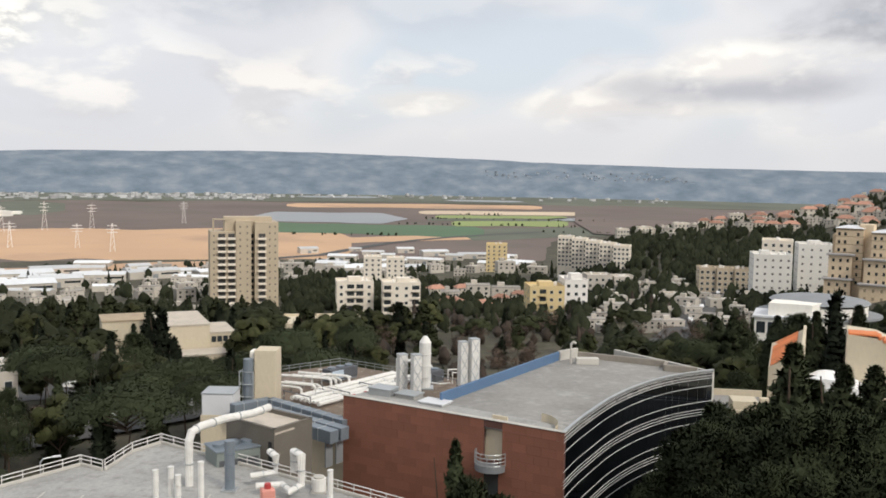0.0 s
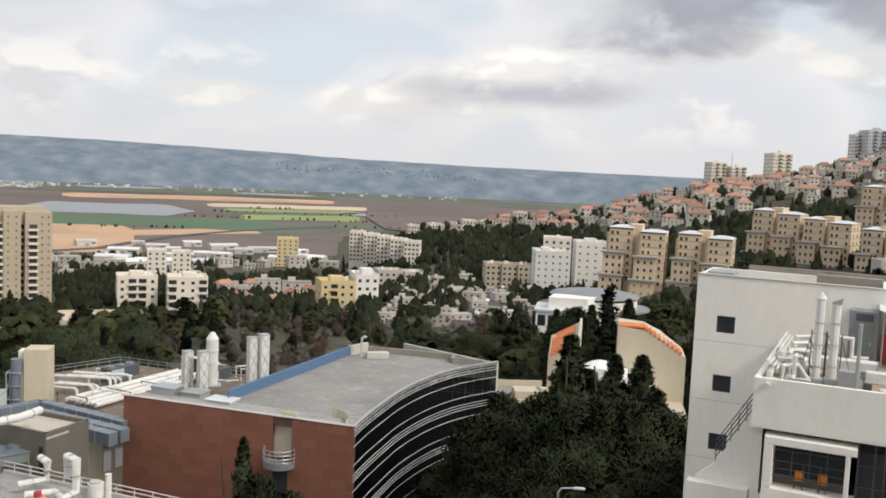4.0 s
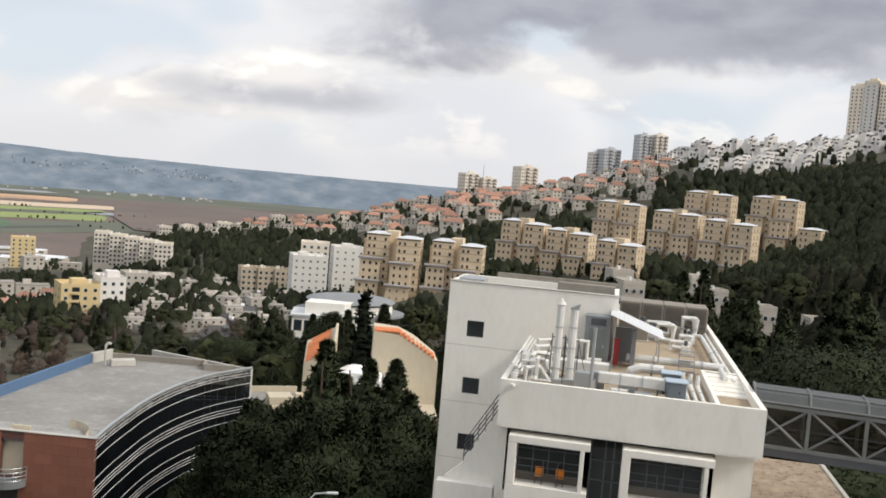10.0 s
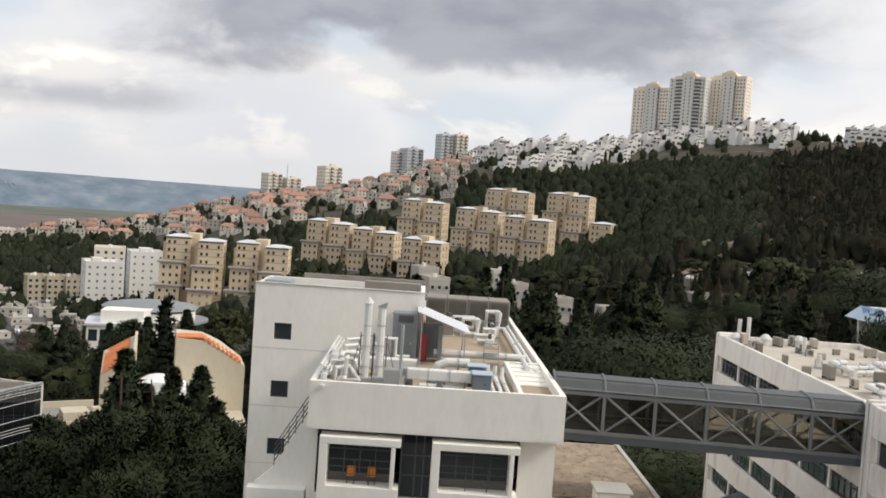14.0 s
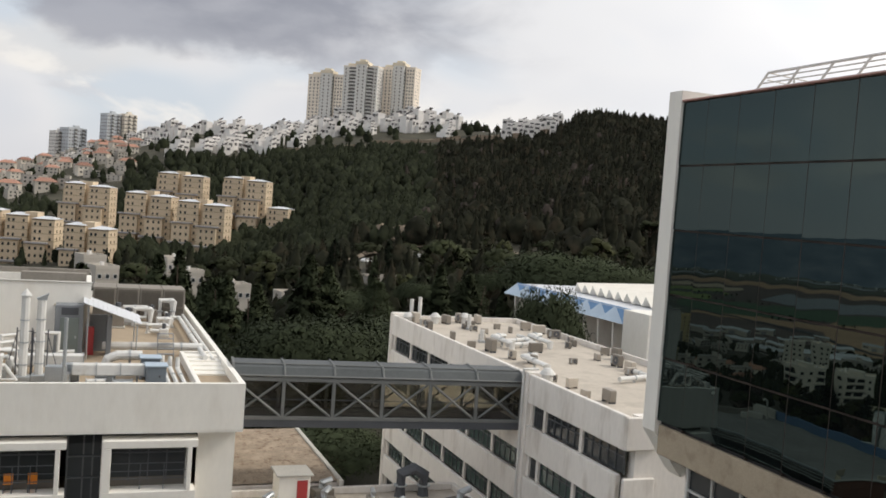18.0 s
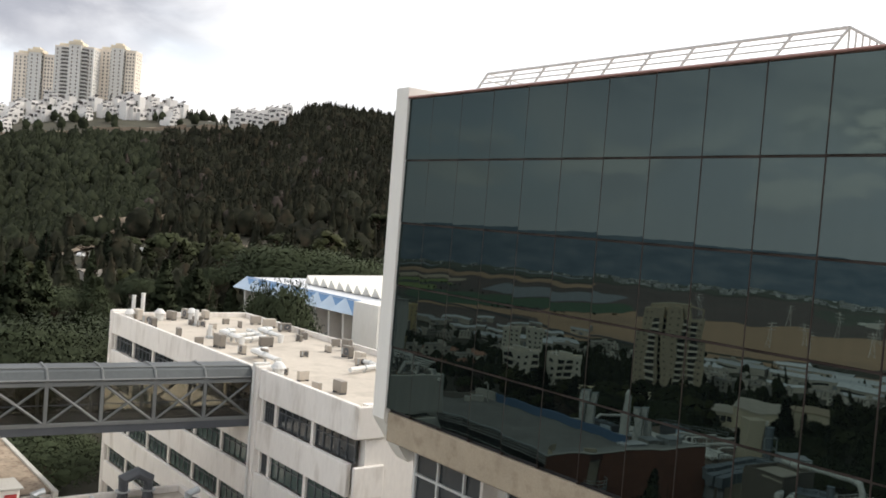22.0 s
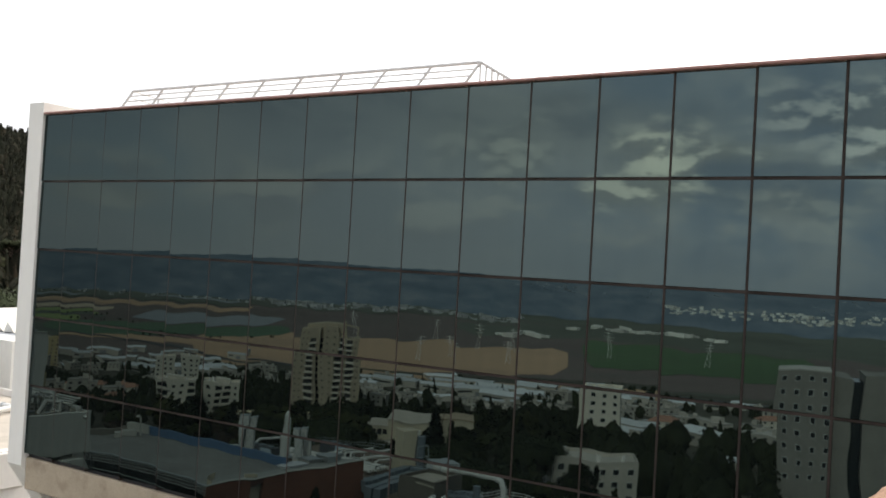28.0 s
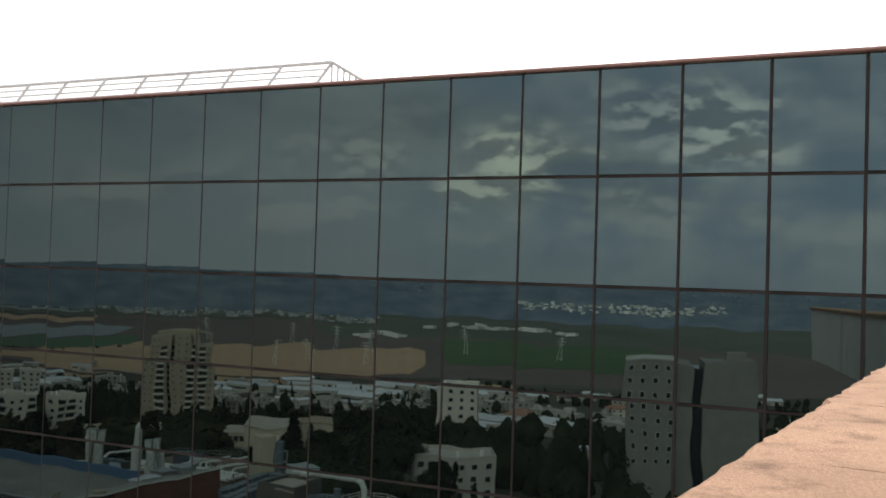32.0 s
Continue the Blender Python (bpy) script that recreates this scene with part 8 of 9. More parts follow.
def build_campus_far():
    # cream halls below the tower
    h = thing("cream_hall", "cream rendered campus hall in stepped blocks", "building", faced(-15.4, 245, -72, 8))
    taken(-15.6, 252, 20)
    taken(-15.0, 226, 15)
    taken(-14.6, 205, 7)
    part("tall_block", Geo().box(-6, 0, 0, 5.8, 22, 29.9), "cream", h)
    part("tall_roof", Geo().box(-6.2, -0.2, 29.9, 6.0, 22.2, 30.3), "deck_white", h)
    part("long_block", Geo().box(-19, 22, 0, -4, 34, 28.2), "cream", h)
    part("long_roof", Geo().box(-19.2, 21.8, 28.2, -4, 34.2, 28.6), "deck", h)
    part("mid_block", Geo().box(5.8, 1, 0, 12.5, 16, 27.4), "cream", h)
    part("mid_roof", Geo().box(5.8, 0.8, 27.4, 12.7, 16.2, 27.8), "deck_white", h)
    part("low_block", Geo().box(-2, -8, 0, 13, -0.2, 23.6), "cream", h)
    part("low_roof", Geo().box(-2.2, -8.2, 23.6, 13.2, -0.2, 24.0), "deck_white", h)
    for k in range(4):
        part("window", Geo().box(6.4 + 1.5 * k, 0.92, 25.2, 7.6 + 1.5 * k, 1.0, 26.7), "pane", h)
    b = slab_block("flat_campus_hall", "wide cream campus hall with a flat roof", -7.6, 300, -9.9, 28, 20, 7, 1, 6, "cream", 0, 0, tanks=6, win=(2.4, 1.2), category="building")
    slab_block("white_campus_hall", "white campus block with a pale flat roof", -27.6, 195, -12.1, 20, 14, 9, 3, 6, "house", 0, 2, tanks=4, category="building")
    slab_block("pale_apartment_block", "pale apartment block above dark trees", -29.0, 321, -6.75, 16, 14, 22, 7, 4, "tower_pale", 6, 2)
    # round sports hall
    s = thing("round_hall", "low white round hall with a grey shell roof", "hall", faced(22.1, 245, -61.3, 0))
    taken(22.3, 252, 15)
    n = 30
    ring = [(11.5 * math.cos(2 * math.pi * k / n), 11 + 11 * math.sin(2 * math.pi * k / n)) for k in range(n)]
    part("drum", Geo().prism(ring, 0, 27.6), "white", s)
    g, v = Geo(), []
    for j in range(5):
        k2 = j / 4
        for k in range(n):
            a = 2 * math.pi * k / n
            rr = 1.06 * math.cos(k2 * math.pi / 2 * 0.92)
            v.append((11.5 * rr * math.cos(a), 11 + 11 * rr * math.sin(a), 28.2 + 1.3 * math.sin(k2 * math.pi / 2)))
    g.add(v, [(j * n + k, j * n + (k + 1) % n, (j + 1) * n + (k + 1) % n, (j + 1) * n + k) for j in range(4) for k in range(n)] + [tuple(4 * n + k for k in range(n))])
    part("shell_roof", g, "shell", s, smooth=True)
    part("front_hall", Geo().box(-14.5, -6, 0, -1, 6, 25.4), "white", s)
    part("front_roof", Geo().box(-15, -6.5, 25.4, -0.5, 6.5, 25.9), "roof_pale", s)
    part("skylight", Geo().prism([(-11.5, -4.5), (-1.5, -4.5), (1.5, 3.0), (-10.5, 3.0)], 25.9, 28.9), "white", s, "white raised skylight roof")
    part("lower_roof", Geo().prism([(15.0 * math.cos(2 * math.pi * k / n), 12 + 12.5 * math.sin(2 * math.pi * k / n)) for k in range(n)], 24.6, 25.2), "shell", s, "grey lower ring roof")
    for k in range(5):
        part("window", Geo().box(-14 + 2.6 * k, -6.08, 21.6, -12 + 2.6 * k, -6.0, 24.4), "pane", s)
    # chapel-like hall: two cream wedge walls with orange tiles and a white vault
    c = thing("wedge_hall", "cream hall of two wedge towers with orange tiles and white vault", "hall", faced(22.6, 128, -60, 0))
    taken(23.5, 132, 15)
    H = 60 - 22.6
    # left wedge
    x0, x1 = -6.9, -2.7
    g = Geo().add([(x0, 0, 0), (x1, -1, 0), (x1, 6, 0), (x0, 6, 0), (x0, 0, H - 3.2), (x1, -1, H - 0.6), (x1, 6, H + 1.4), (x0, 6, H - 1.0)], [(0, 1, 5, 4), (1, 2, 6, 5), (2, 3, 7, 6), (3, 0, 4, 7), (4, 5, 6, 7), (3, 2, 1, 0)])
    part("left_wedge", g, "cream", c)
    for k in range(7):
        t0, t1 = k / 7, (k + 0.86) / 7
        za, zb = H - 1.0 + 2.2 * 0, H + 1.2
        yy0, yy1 = 0 + 6 * t0, 0 + 6 * t1
        part("roof_tile", Geo().add([(x0 + 0.2, yy0, H - 2.95 + 2.0 * t0), (x1 - 0.9, yy0 - 0.8 * (1 - t0), H - 0.85 + 1.8 * t0), (x1 - 0.9, yy1 - 0.8 * (1 - t1), H - 0.55 + 1.8 * t0), (x0 + 0.2, yy1, H - 2.65 + 2.0 * t0)], [(0, 1, 2, 3)]), "tile_bright", c)
    part("wedge_fin", Geo().add([(x1 - 0.25, -1.2, 0), (x1 + 0.1, -1.2, 0), (x1 + 0.1, 6, 0), (x1 - 0.25, 6, 0), (x1 - 0.25, -1.2, H + 0.0), (x1 + 0.1, -1.2, H + 0.0), (x1 + 0.1, 6, H + 1.8), (x1 - 0.25, 6, H + 1.8)], [(0, 1, 5, 4), (1, 2, 6, 5), (2, 3, 7, 6), (3, 0, 4, 7), (4, 5, 6, 7), (3, 2, 1, 0)]), "cream", c)
    # right wedge: broad cream wall falling to the right
    g = Geo().add([(x, y, z) for y in (1, 9) for x, z in ((2.4, 0), (11.6, 0), (11.6, H - 1.9), (8.4, H + 0.4), (6.0, H + 1.5), (2.4, H + 1.8))], [(0, 1, 2, 3, 4, 5), (11, 10, 9, 8, 7, 6)] + [(i, 6 + i, 6 + (i + 1) % 6, (i + 1) % 6) for i in range(6)])
    part("right_wedge", g, "cream", c, "broad cream rendered wall with a falling edge")
    for k in range(9):
        u = k / 9
        xx = 6.0 + 5.2 * u
        zz = H + 1.5 - 3.2 * u
        part("ridge_tile", Geo().box(xx, 0.9, zz - 0.1, xx + 0.42, 4.2, zz + 0.28, 0.04), "tile_bright", c)
    part("top_tiles", Geo().box(2.5, 1.2, H + 1.75, 6.0, 4.2, H + 2.0, 0.04), "tile_bright", c)
    g, v = Geo(), []
    m = 12
    for k in range(m + 1):
        xx = -2.8 + 11.2 * k / m
        zz = H - 3.0 - (((xx - 0.2) / 8.2) ** 2 * 5 if xx > 0.2 else ((0.2 - xx) / 3) ** 2 * 1.5)
        for y in (-4.0, 0.9):
            v.append((xx, y, zz + 0.05 * y))
    g.add(v, [(2 * k, 2 * k + 2, 2 * k + 3, 2 * k + 1) for k in range(m)])
    g.add([(xx, -4.0, z) for xx, z in ((-2.8, H - 9), (8.4, H - 9))] + [v[2 * k] for k in range(m, -1, -1)], [tuple(range(m + 3))])
    part("white_vault", g, "vault", c, "bright white vaulted roof")
    part("base", Geo().box(-7, -8, 0, 11.5, 1, H - 8), "cream", c)
    # low annex left of it
    a = thing("low_annex", "low white annex with a flat grey roof and parapet", "building", faced(18.4, 118, -60, 10))
    taken(18.4, 120, 8)
    part("wall", Geo().box(-3.3, 0, 0, 3.6, 10, 30.0), "white_old", a)
    part("roof", Geo().box(-3.0, 0.3, 30.0, 3.3, 9.7, 30.2), "deck_grey", a)
    part("parapet", Geo().box(-3.3, 9.7, 30.0, 3.6, 10, 31.0), "cream", a)
    part("parapet", Geo().box(-3.3, 0, 30.0, 3.6, 0.3, 30.7), "cream", a)
    part("stair_box", Geo().box(-1.5, 1.0, 30.2, 1.6, 4.0, 31.6, 0.05).box(2.0, 2.0, 30.2, 3.0, 3.0, 31.8, 0.05), "cream", a)
    # folded-roof hall behind the low block, parallel to it
    f = thing("folded_roof_hall", "hall with a white folded roof and blue triangular eaves", "hall", pose(115.2, 58.1, -35, 0, 0, -128))
    taken(66.5, 122, 18)
    Z0, L, n = 24.8, 29.0, 9
    part("wall", Geo().box(0, 2.2, 0, L, 18, Z0 + 0.2), "dark", f)
    part("white_end", Geo().box(L, -0.2, 0, L + 5, 16, Z0 + 0.7, 0.04), "white", f, "plain white end wall")
    part("flat_roof", Geo().box(0, 0.6, Z0 + 0.3, L, 18, Z0 + 0.62), "roof_pale", f)
    for k in range(n):
        xa, xb = L * k / n, L * (k + 1) / n
        # each eave is a plate folded along its diagonal
        part("eave_light", Geo().add([(xa, 0.7, Z0 + 0.75), (xa, -1.3, Z0 - 0.75), (xb, -0.2, Z0 - 0.95), (xa + 0.1, 0.9, Z0 + 0.3), (xb, 0.1, Z0 - 0.9)], [(0, 1, 2), (3, 4, 1), (0, 3, 1), (2, 1, 4)]), "bluepale", f)
        part("eave_blue", Geo().add([(xa, 0.7, Z0 + 0.74), (xb, -0.2, Z0 - 0.95), (xb, 0.7, Z0 + 0.74), (xb, 0.9, Z0 + 0.2)], [(0, 1, 2), (1, 3, 2), (0, 3, 1)]), "bluefold", f)
        part("slanted_pier", Geo().add([(x, y, z) for x in (xa + 0.1, xa + 0.45) for y, z in ((2.2, 0), (2.2, Z0 - 0.4), (0.3, Z0 - 0.6), (1.7, 0))], [(0, 1, 2, 3), (7, 6, 5, 4), (0, 4, 5, 1), (1, 5, 6, 2), (2, 6, 7, 3), (3, 7, 4, 0)]), "white_old", f)
    m = 12
    for k in range(m):
        xa, xb = 9.0 + (L - 5.0) * k / m, 9.0 + (L - 5.0) * (k + 1) / m
        xm = xa * 0.35 + xb * 0.65
        part("roof_fold", Geo().add([(xa, 4.6, Z0 + 0.7), (xb, 4.6, Z0 + 0.7), (xm, 4.2, Z0 + 1.9), (xa, 17, Z0 + 0.9), (xb, 17, Z0 + 0.9), (xm, 17, Z0 + 2.2), (xm, 5.4, Z0 + 0.7)], [(0, 6, 2), (6, 1, 2), (0, 2, 5, 3), (1, 4, 5, 2), (3, 5, 4)]), "white", f)
    # small house on the hill foot
    for az_, r_, el_, w_, d_ in ((64.1, 300, -2.75, 8, 8), (50.0, 250, -5.9, 7, 7), (51.5, 215, -6.4, 4, 5), (38.5, 262, -4.3, 6, 7), (39.2, 252, -4.9, 6, 7), (43.0, 262, -4.2, 5, 6), (44.0, 256, -4.9, 6, 6), (46.8, 225, -5.6, 5, 6), (56.0, 260, -4.6, 16, 8), (58.3, 245, -5.3, 5, 6)):
        slab_block("small_stone_house", "small pale stone house among dark trees", az_, r_, el_, w_, d_, 3.4, 1, 3, "house", 20, 1, tanks=1, win=(0.9, 1.0), category="house", group="small houses below the hill")
    for az in range(54, 63):
        taken(az + 0.5, 326, 13)
    # rock cut along the foot of the wooded hill
    g, v = Geo(), []
    n, rnd = 60, random.Random(17)
    for i in range(n + 1):
        az = 54.6 + 4.4 * i / n
        for j, (dr, dz) in enumerate(((0, -1), (2, 2.2), (4, 5.0), (9, 7.5))):
            r = 352 + 6 * noise.noise(Vector((az * 0.8, j, 3))) + dr
            x, y = spot(az, r)
            v.append((x + rnd.uniform(-1, 1), y + rnd.uniform(-1, 1), ground_z(az, 350) + dz + 2.5 * noise.noise(Vector((az * 1.7, j * 2.0, 8))) * (j > 0)))
    g.add(v, [(4 * i + j, 4 * i + 4 + j, 4 * i + 5 + j, 4 * i + 1 + j) for i in range(n) for j in range(3)])
    solid("rock_cut", g, "rock", "pale broken limestone cutting at the foot of the wooded hill", "rock", "structure")
    for k in range(3):
        g, v = Geo(), []
        for i in range(41):
            az = (54.0, 59.4, 48.5)[k] + (5.4, 5.6, 4.6)[k] * i / 40
            r = (690, 679, 676)[k]
            x, y = spot(az, r)
            z = ground_z(az, r)
            v += [(x, y, z - 6), (x, y, z + 3.0 + 1.5 * noise.noise(Vector((az, 1, 1)))), (x * 1.004, y * 1.004, z + 3.0)]
        g.add(v, [(3 * i + j, 3 * i + 3 + j, 3 * i + 4 + j, 3 * i + 1 + j) for i in range(40) for j in range(2)])
        solid("retaining_wall", g, "rock", "pale stone retaining wall below the white terraces", "wall", "structure")


MAT["bluepale"] = material("pale_blue_folded_plate", (0.46, 0.55, 0.64), 0.6, 0.12, 0.5)
MAT["shell"] = material("grey_shell_sheet", (0.24, 0.25, 0.26), 0.7, 0.15, 0.6, 6, 0.1)
MAT["vault"] = material("white_membrane", (0.84, 0.84, 0.83), 0.6, 0.05, 0.5)
build_campus_far()


# ---- parked cars ----
def car_proto(white):
    t = thing("parked_car", "white parked car" if white else "parked car in dull paint", "car", None, "parked cars")
    t["label"] = "small white parked car on the street" if white else "small parked car in dull metallic paint"
    side = [(-2.1, 0.35), (2.1, 0.35), (2.15, 0.75), (1.2, 0.9), (0.6, 1.42), (-1.3, 1.45), (-1.95, 0.95), (-2.15, 0.8)]
    n = len(side)
    g = Geo().add([(x, y, z) for y in (-0.82, 0.82) for x, z in side], [tuple(range(n))[::-1], tuple(range(n, 2 * n))] + [(i, (i + 1) % n, n + (i + 1) % n, n + i) for i in range(n)])
    part("body", g, "car_white" if white else "car", t)
    part("glazing", Geo().box(-1.35, -0.835, 0.98, 0.75, 0.835, 1.32, 0.1), "pane", t)
    for x in (-1.3, 1.3):
        for y in (-0.8, 0.8):
            w = part("wheel", Geo().tube([(x, y - 0.1, 0.32), (x, y + 0.1, 0.32)], 0.32, 12), "rubber", t)
    return t


CARS = car_proto(True), car_proto(False)
placed = []
for k in range(9):
    placed.append((27.15 + 0.28 * k, 128 + 9 * k, 60 + 2 * k))
for k in range(7):
    placed.append(((-22.6, 186, 95), (-21.2, 187, 95), (-19.4, 189, 95), (-15.3, 196, 110), (-21.8, 229, 20), (-19.9, 227, 20), (-17.8, 225, 20))[k])
for k in range(10):
    placed.append((54.2 + 0.8 * k, 318 + 6 * (k % 4), 37 * k))
for k in range(8):
    placed.append((14.4 + 0.3 * k, 310 + 22 * k, 80))
for k, (az_, r_, turn_) in enumerate(placed):
    x, y = spot(az_, r_)
    m = at(x, y, ground_z(az_, r_) + 0.85, turn_)
    if k < 2:
        CARS[k].matrix_basis = m
    else:
        copy_thing(CARS[0 if k % 3 else 1], m)


def lamp_post(az, r, top, turn):
    x, y = spot(az, r)
    t = thing("street_lamp", "grey street lamp with a bent arm", "street lamp", at(x, y, top - 9, turn))
    part("pole", Geo().tube([(0, 0, -12), (0, 0, 8.6), (0.3, 0, 9.0), (1.6, 0, 9.1)], 0.09, 8), "galv", t)
    part("head", Geo().box(1.3, -0.16, 9.0, 2.3, 0.16, 9.2, 0.05), "roof_pale", t)


lamp_post(20.6, 80, -27.4, -20)
lamp_post(-23.6, 118, -35.5, 30)

# ---- trees ----
def leaves(g, centre, size, count, leaf, rnd, flat=1.0, needle=False):
    """A clump of small leaf faces round a centre, most of them facing outward."""
    c = Vector(centre)
    for _ in range(int(count * (1.9 if needle else 1.6))):
        d = Vector((rnd.gauss(0, 1), rnd.gauss(0, 1), rnd.gauss(0, 1))).normalized()
        p = c + Vector((d.x, d.y, d.z * flat)) * size * (rnd.random() ** 0.4)
        if needle:
            a = (d + Vector((rnd.uniform(-0.6, 0.6), rnd.uniform(-0.6, 0.6), rnd.uniform(0.1, 1.1)))).normalized()
            b = a.cross(Vector((rnd.uniform(-1, 1), rnd.uniform(-1, 1), rnd.uniform(-0.3, 0.3)))).normalized() * leaf * 0.26
            g.add([p - b, p + b, p + a * leaf * rnd.uniform(0.5, 1.1)], [(0, 1, 2)])
            continue
        n = (d + Vector((rnd.uniform(-0.8, 0.8), rnd.uniform(-0.8, 0.8), rnd.uniform(-0.3, 0.9)))).normalized()
        a = n.cross(Vector((rnd.uniform(-1, 1), rnd.uniform(-1, 1), rnd.uniform(-1, 1)))).normalized()
        b = n.cross(a)
        s = leaf * rnd.uniform(0.6, 1.2)
        g.add([p - a * s * 0.5 - b * s * 0.2, p + b * s * 0.42, p + a * s * 0.55 - b * s * 0.1], [(0, 1, 2)])


def lobe(g, centre, size, flat, rnd):
    """The uneven inner body of one clump of leaves."""
    c, v, seg = Vector(centre), [], 6
    for i, (u, w) in enumerate(((-0.75, 0.62), (-0.1, 1.0), (0.62, 0.72))):
        for k in range(seg):
            a = 6.283 * (k + 0.5 * i) / seg
            w_ = size * w * rnd.uniform(0.72, 1.08)
            v.append(c + Vector((math.cos(a) * w_, math.sin(a) * w_, size * flat * (u + rnd.uniform(-0.15, 0.15)))))
    v += [c - Vector((0, 0, size * flat)), c + Vector((0, 0, size * flat * rnd.uniform(0.9, 1.1)))]
    f = []
    for i in range(2):
        for k in range(seg):
            p, q = i * seg + k, i * seg + (k + 1) % seg
            f += [(p, q, p + seg), (q, q + seg, p + seg)]
    f += [((k + 1) % seg, k, 18) for k in range(seg)] + [(12 + k, 12 + (k + 1) % seg, 19) for k in range(seg)]
    g.add(v, f)


def fluff(name, v, f, normals, mat):
    """A mesh of leaf faces that take the normals of the clump that they belong to."""
    c = np.array(v)[np.array(f)]
    n = np.array(normals)[np.array(f)].sum(axis=1)
    back = (np.cross(c[:, 1] - c[:, 0], c[:, 2] - c[:, 0]) * n).sum(axis=1) < 0
    me = bpy.data.meshes.new(name)
    me.from_pydata(v, [], [q[::-1] if b else q for q, b in zip(f, back)])
    me.materials.append(MAT[mat])
    me.polygons.foreach_set("use_smooth", [True] * len(me.polygons))
    me.normals_split_custom_set_from_vertices(normals)
    return me


def tree_proto(kind, seed, near=False):
    """A tree of unit height: tapered trunk with limbs, crown of leaf clumps."""
    rnd = random.Random(seed)
    words = dict(pine=("pine_tree", "dark green pine with an open uneven crown", "pine"), umbrella=("stone_pine", "dark stone pine with a broad domed crown", "pine"),
                 cypress=("cypress_tree", "slim dark cypress", "cypress"), conifer=("conifer", "tall dark conifer with drooping layered limbs", "cypress"), oak=("broadleaf_tree", "rounded olive-green broadleaf tree", "oak"), bare=("bare_tree", "leafless tree with reddish-brown twigs", "bare"))
    name, label, leaf_mat = words[kind]
    t = thing(name, label + (" standing on the slope" if kind != "umbrella" else " on the slope"), "tree")
    dense, small = (11, 0.34) if near else (1, 1.0)
    lean = Vector((rnd.uniform(-0.02, 0.02), rnd.uniform(-0.02, 0.02), 0))
    trunk, crown = Geo(), Geo()
    top = 0.92 if kind in ("cypress", "conifer", "pine") else 0.6
    trunk.tube([(0, 0, -0.35), lean * 3 + Vector((0, 0, top * 0.4)), lean * 8 + Vector((0, 0, top))], 0.018, 7, r1=0.003)
    if kind == "cypress":
        for k in range(46):
            u = (k + 0.5) / 46
            r = 0.075 * (math.sin(math.pi * min(1, 0.12 + 0.88 * u) ** 0.8) ** 0.7) + 0.008
            a = rnd.uniform(0, 6.3)
            if k % 2 == 0:
                lobe(crown, (0, 0, 0.06 + 0.92 * u), r * 0.9, 2.0 * 0.022 / max(r, 0.02), rnd)
            leaves(crown, (math.cos(a) * r * 0.45, math.sin(a) * r * 0.45, 0.06 + 0.94 * u), r * 0.75 + 0.012, 13 * dense, 0.05 * small, rnd, 1.6, True)
    elif kind == "conifer":
        for k in range(34):
            u = k / 33
            z = 0.12 + 0.86 * u
            reach = 0.24 * (1 - u) ** (0.9 if near else 0.75) + (0.006 if near else 0.015)
            for j in range(9 if near else 4 if u < 0.85 else 2):
                a = rnd.uniform(0, 6.3)
                q = reach * (rnd.uniform(0.35, 1.3) if near else rnd.uniform(0.45, 1.05))
                tip = (math.cos(a) * q, math.sin(a) * q, z - 0.10 * q)
                if j == 0:
                    trunk.tube([(0, 0, z), tip], 0.006, 4, r1=0.002, cap=False)
                if near:
                    # a limb that droops and then turns up, feathered all along
                    for w in (0.3, 0.5, 0.68, 0.84, 1.0):
                        leaves(crown, (math.cos(a) * q * w, math.sin(a) * q * w, z - 0.16 * q * math.sin(2.6 * w)), 0.005 + q * 0.12 * (1.25 - w), 9, 0.030 if w > 0.6 else 0.024, rnd, 0.6, True)
                    continue
                leaves(crown, (tip[0] * 0.65, tip[1] * 0.65, tip[2]), 0.02 + q * 0.34, 10 * dense, 0.062 * small, rnd, 0.5, True)
    else:
        lobes = dict(pine=30, umbrella=34, oak=30, bare=26)[kind] * (3 if near else 1)
        thin = 3 if near else 1
        for k in range(lobes):
            a, u = rnd.uniform(0, 6.3), rnd.random()
            if kind == "pine":
                z = 0.30 + 0.68 * u
                q = 0.27 * math.sin(math.pi * (0.22 + 0.72 * u)) * rnd.uniform(0.5, 1.1) * (1 - 0.35 * u)
                sz, flat, n, leaf = 0.05 + 0.085 * (1 - u), 0.9, 32, 0.058
            elif kind == "umbrella":
                q = 0.42 * math.sqrt(u)
                z = 0.62 + 0.30 * math.sqrt(max(0, 1 - (q / 0.46) ** 2)) + rnd.uniform(-0.07, 0.03)
                sz, flat, n, leaf = 0.12, 0.65, 34, 0.060
            elif kind == "oak":
                q = 0.33 * math.sqrt(u)
                z = 0.35 + 0.5 * rnd.random() * math.sqrt(max(0, 1.05 - (q / 0.36) ** 2)) + 0.06
                sz, flat, n, leaf = 0.12, 0.85, 34, 0.058
            else:
                q = 0.34 * math.sqrt(u)
                z = 0.38 + 0.55 * rnd.random() * math.sqrt(max(0, 1.05 - (q / 0.38) ** 2))
                sz, flat, n, leaf = 0.13, 0.9, 40, 0.05
            c = Vector((math.cos(a) * q, math.sin(a) * q, z))
            root = Vector((0, 0, max(0.2, z - 0.22))) + lean * 4
            if k % (2 * thin) == 0:
                trunk.tube([root, (root + c) / 2 + Vector((0, 0, 0.01)), c], 0.010, 5, r1=0.003, cap=False)
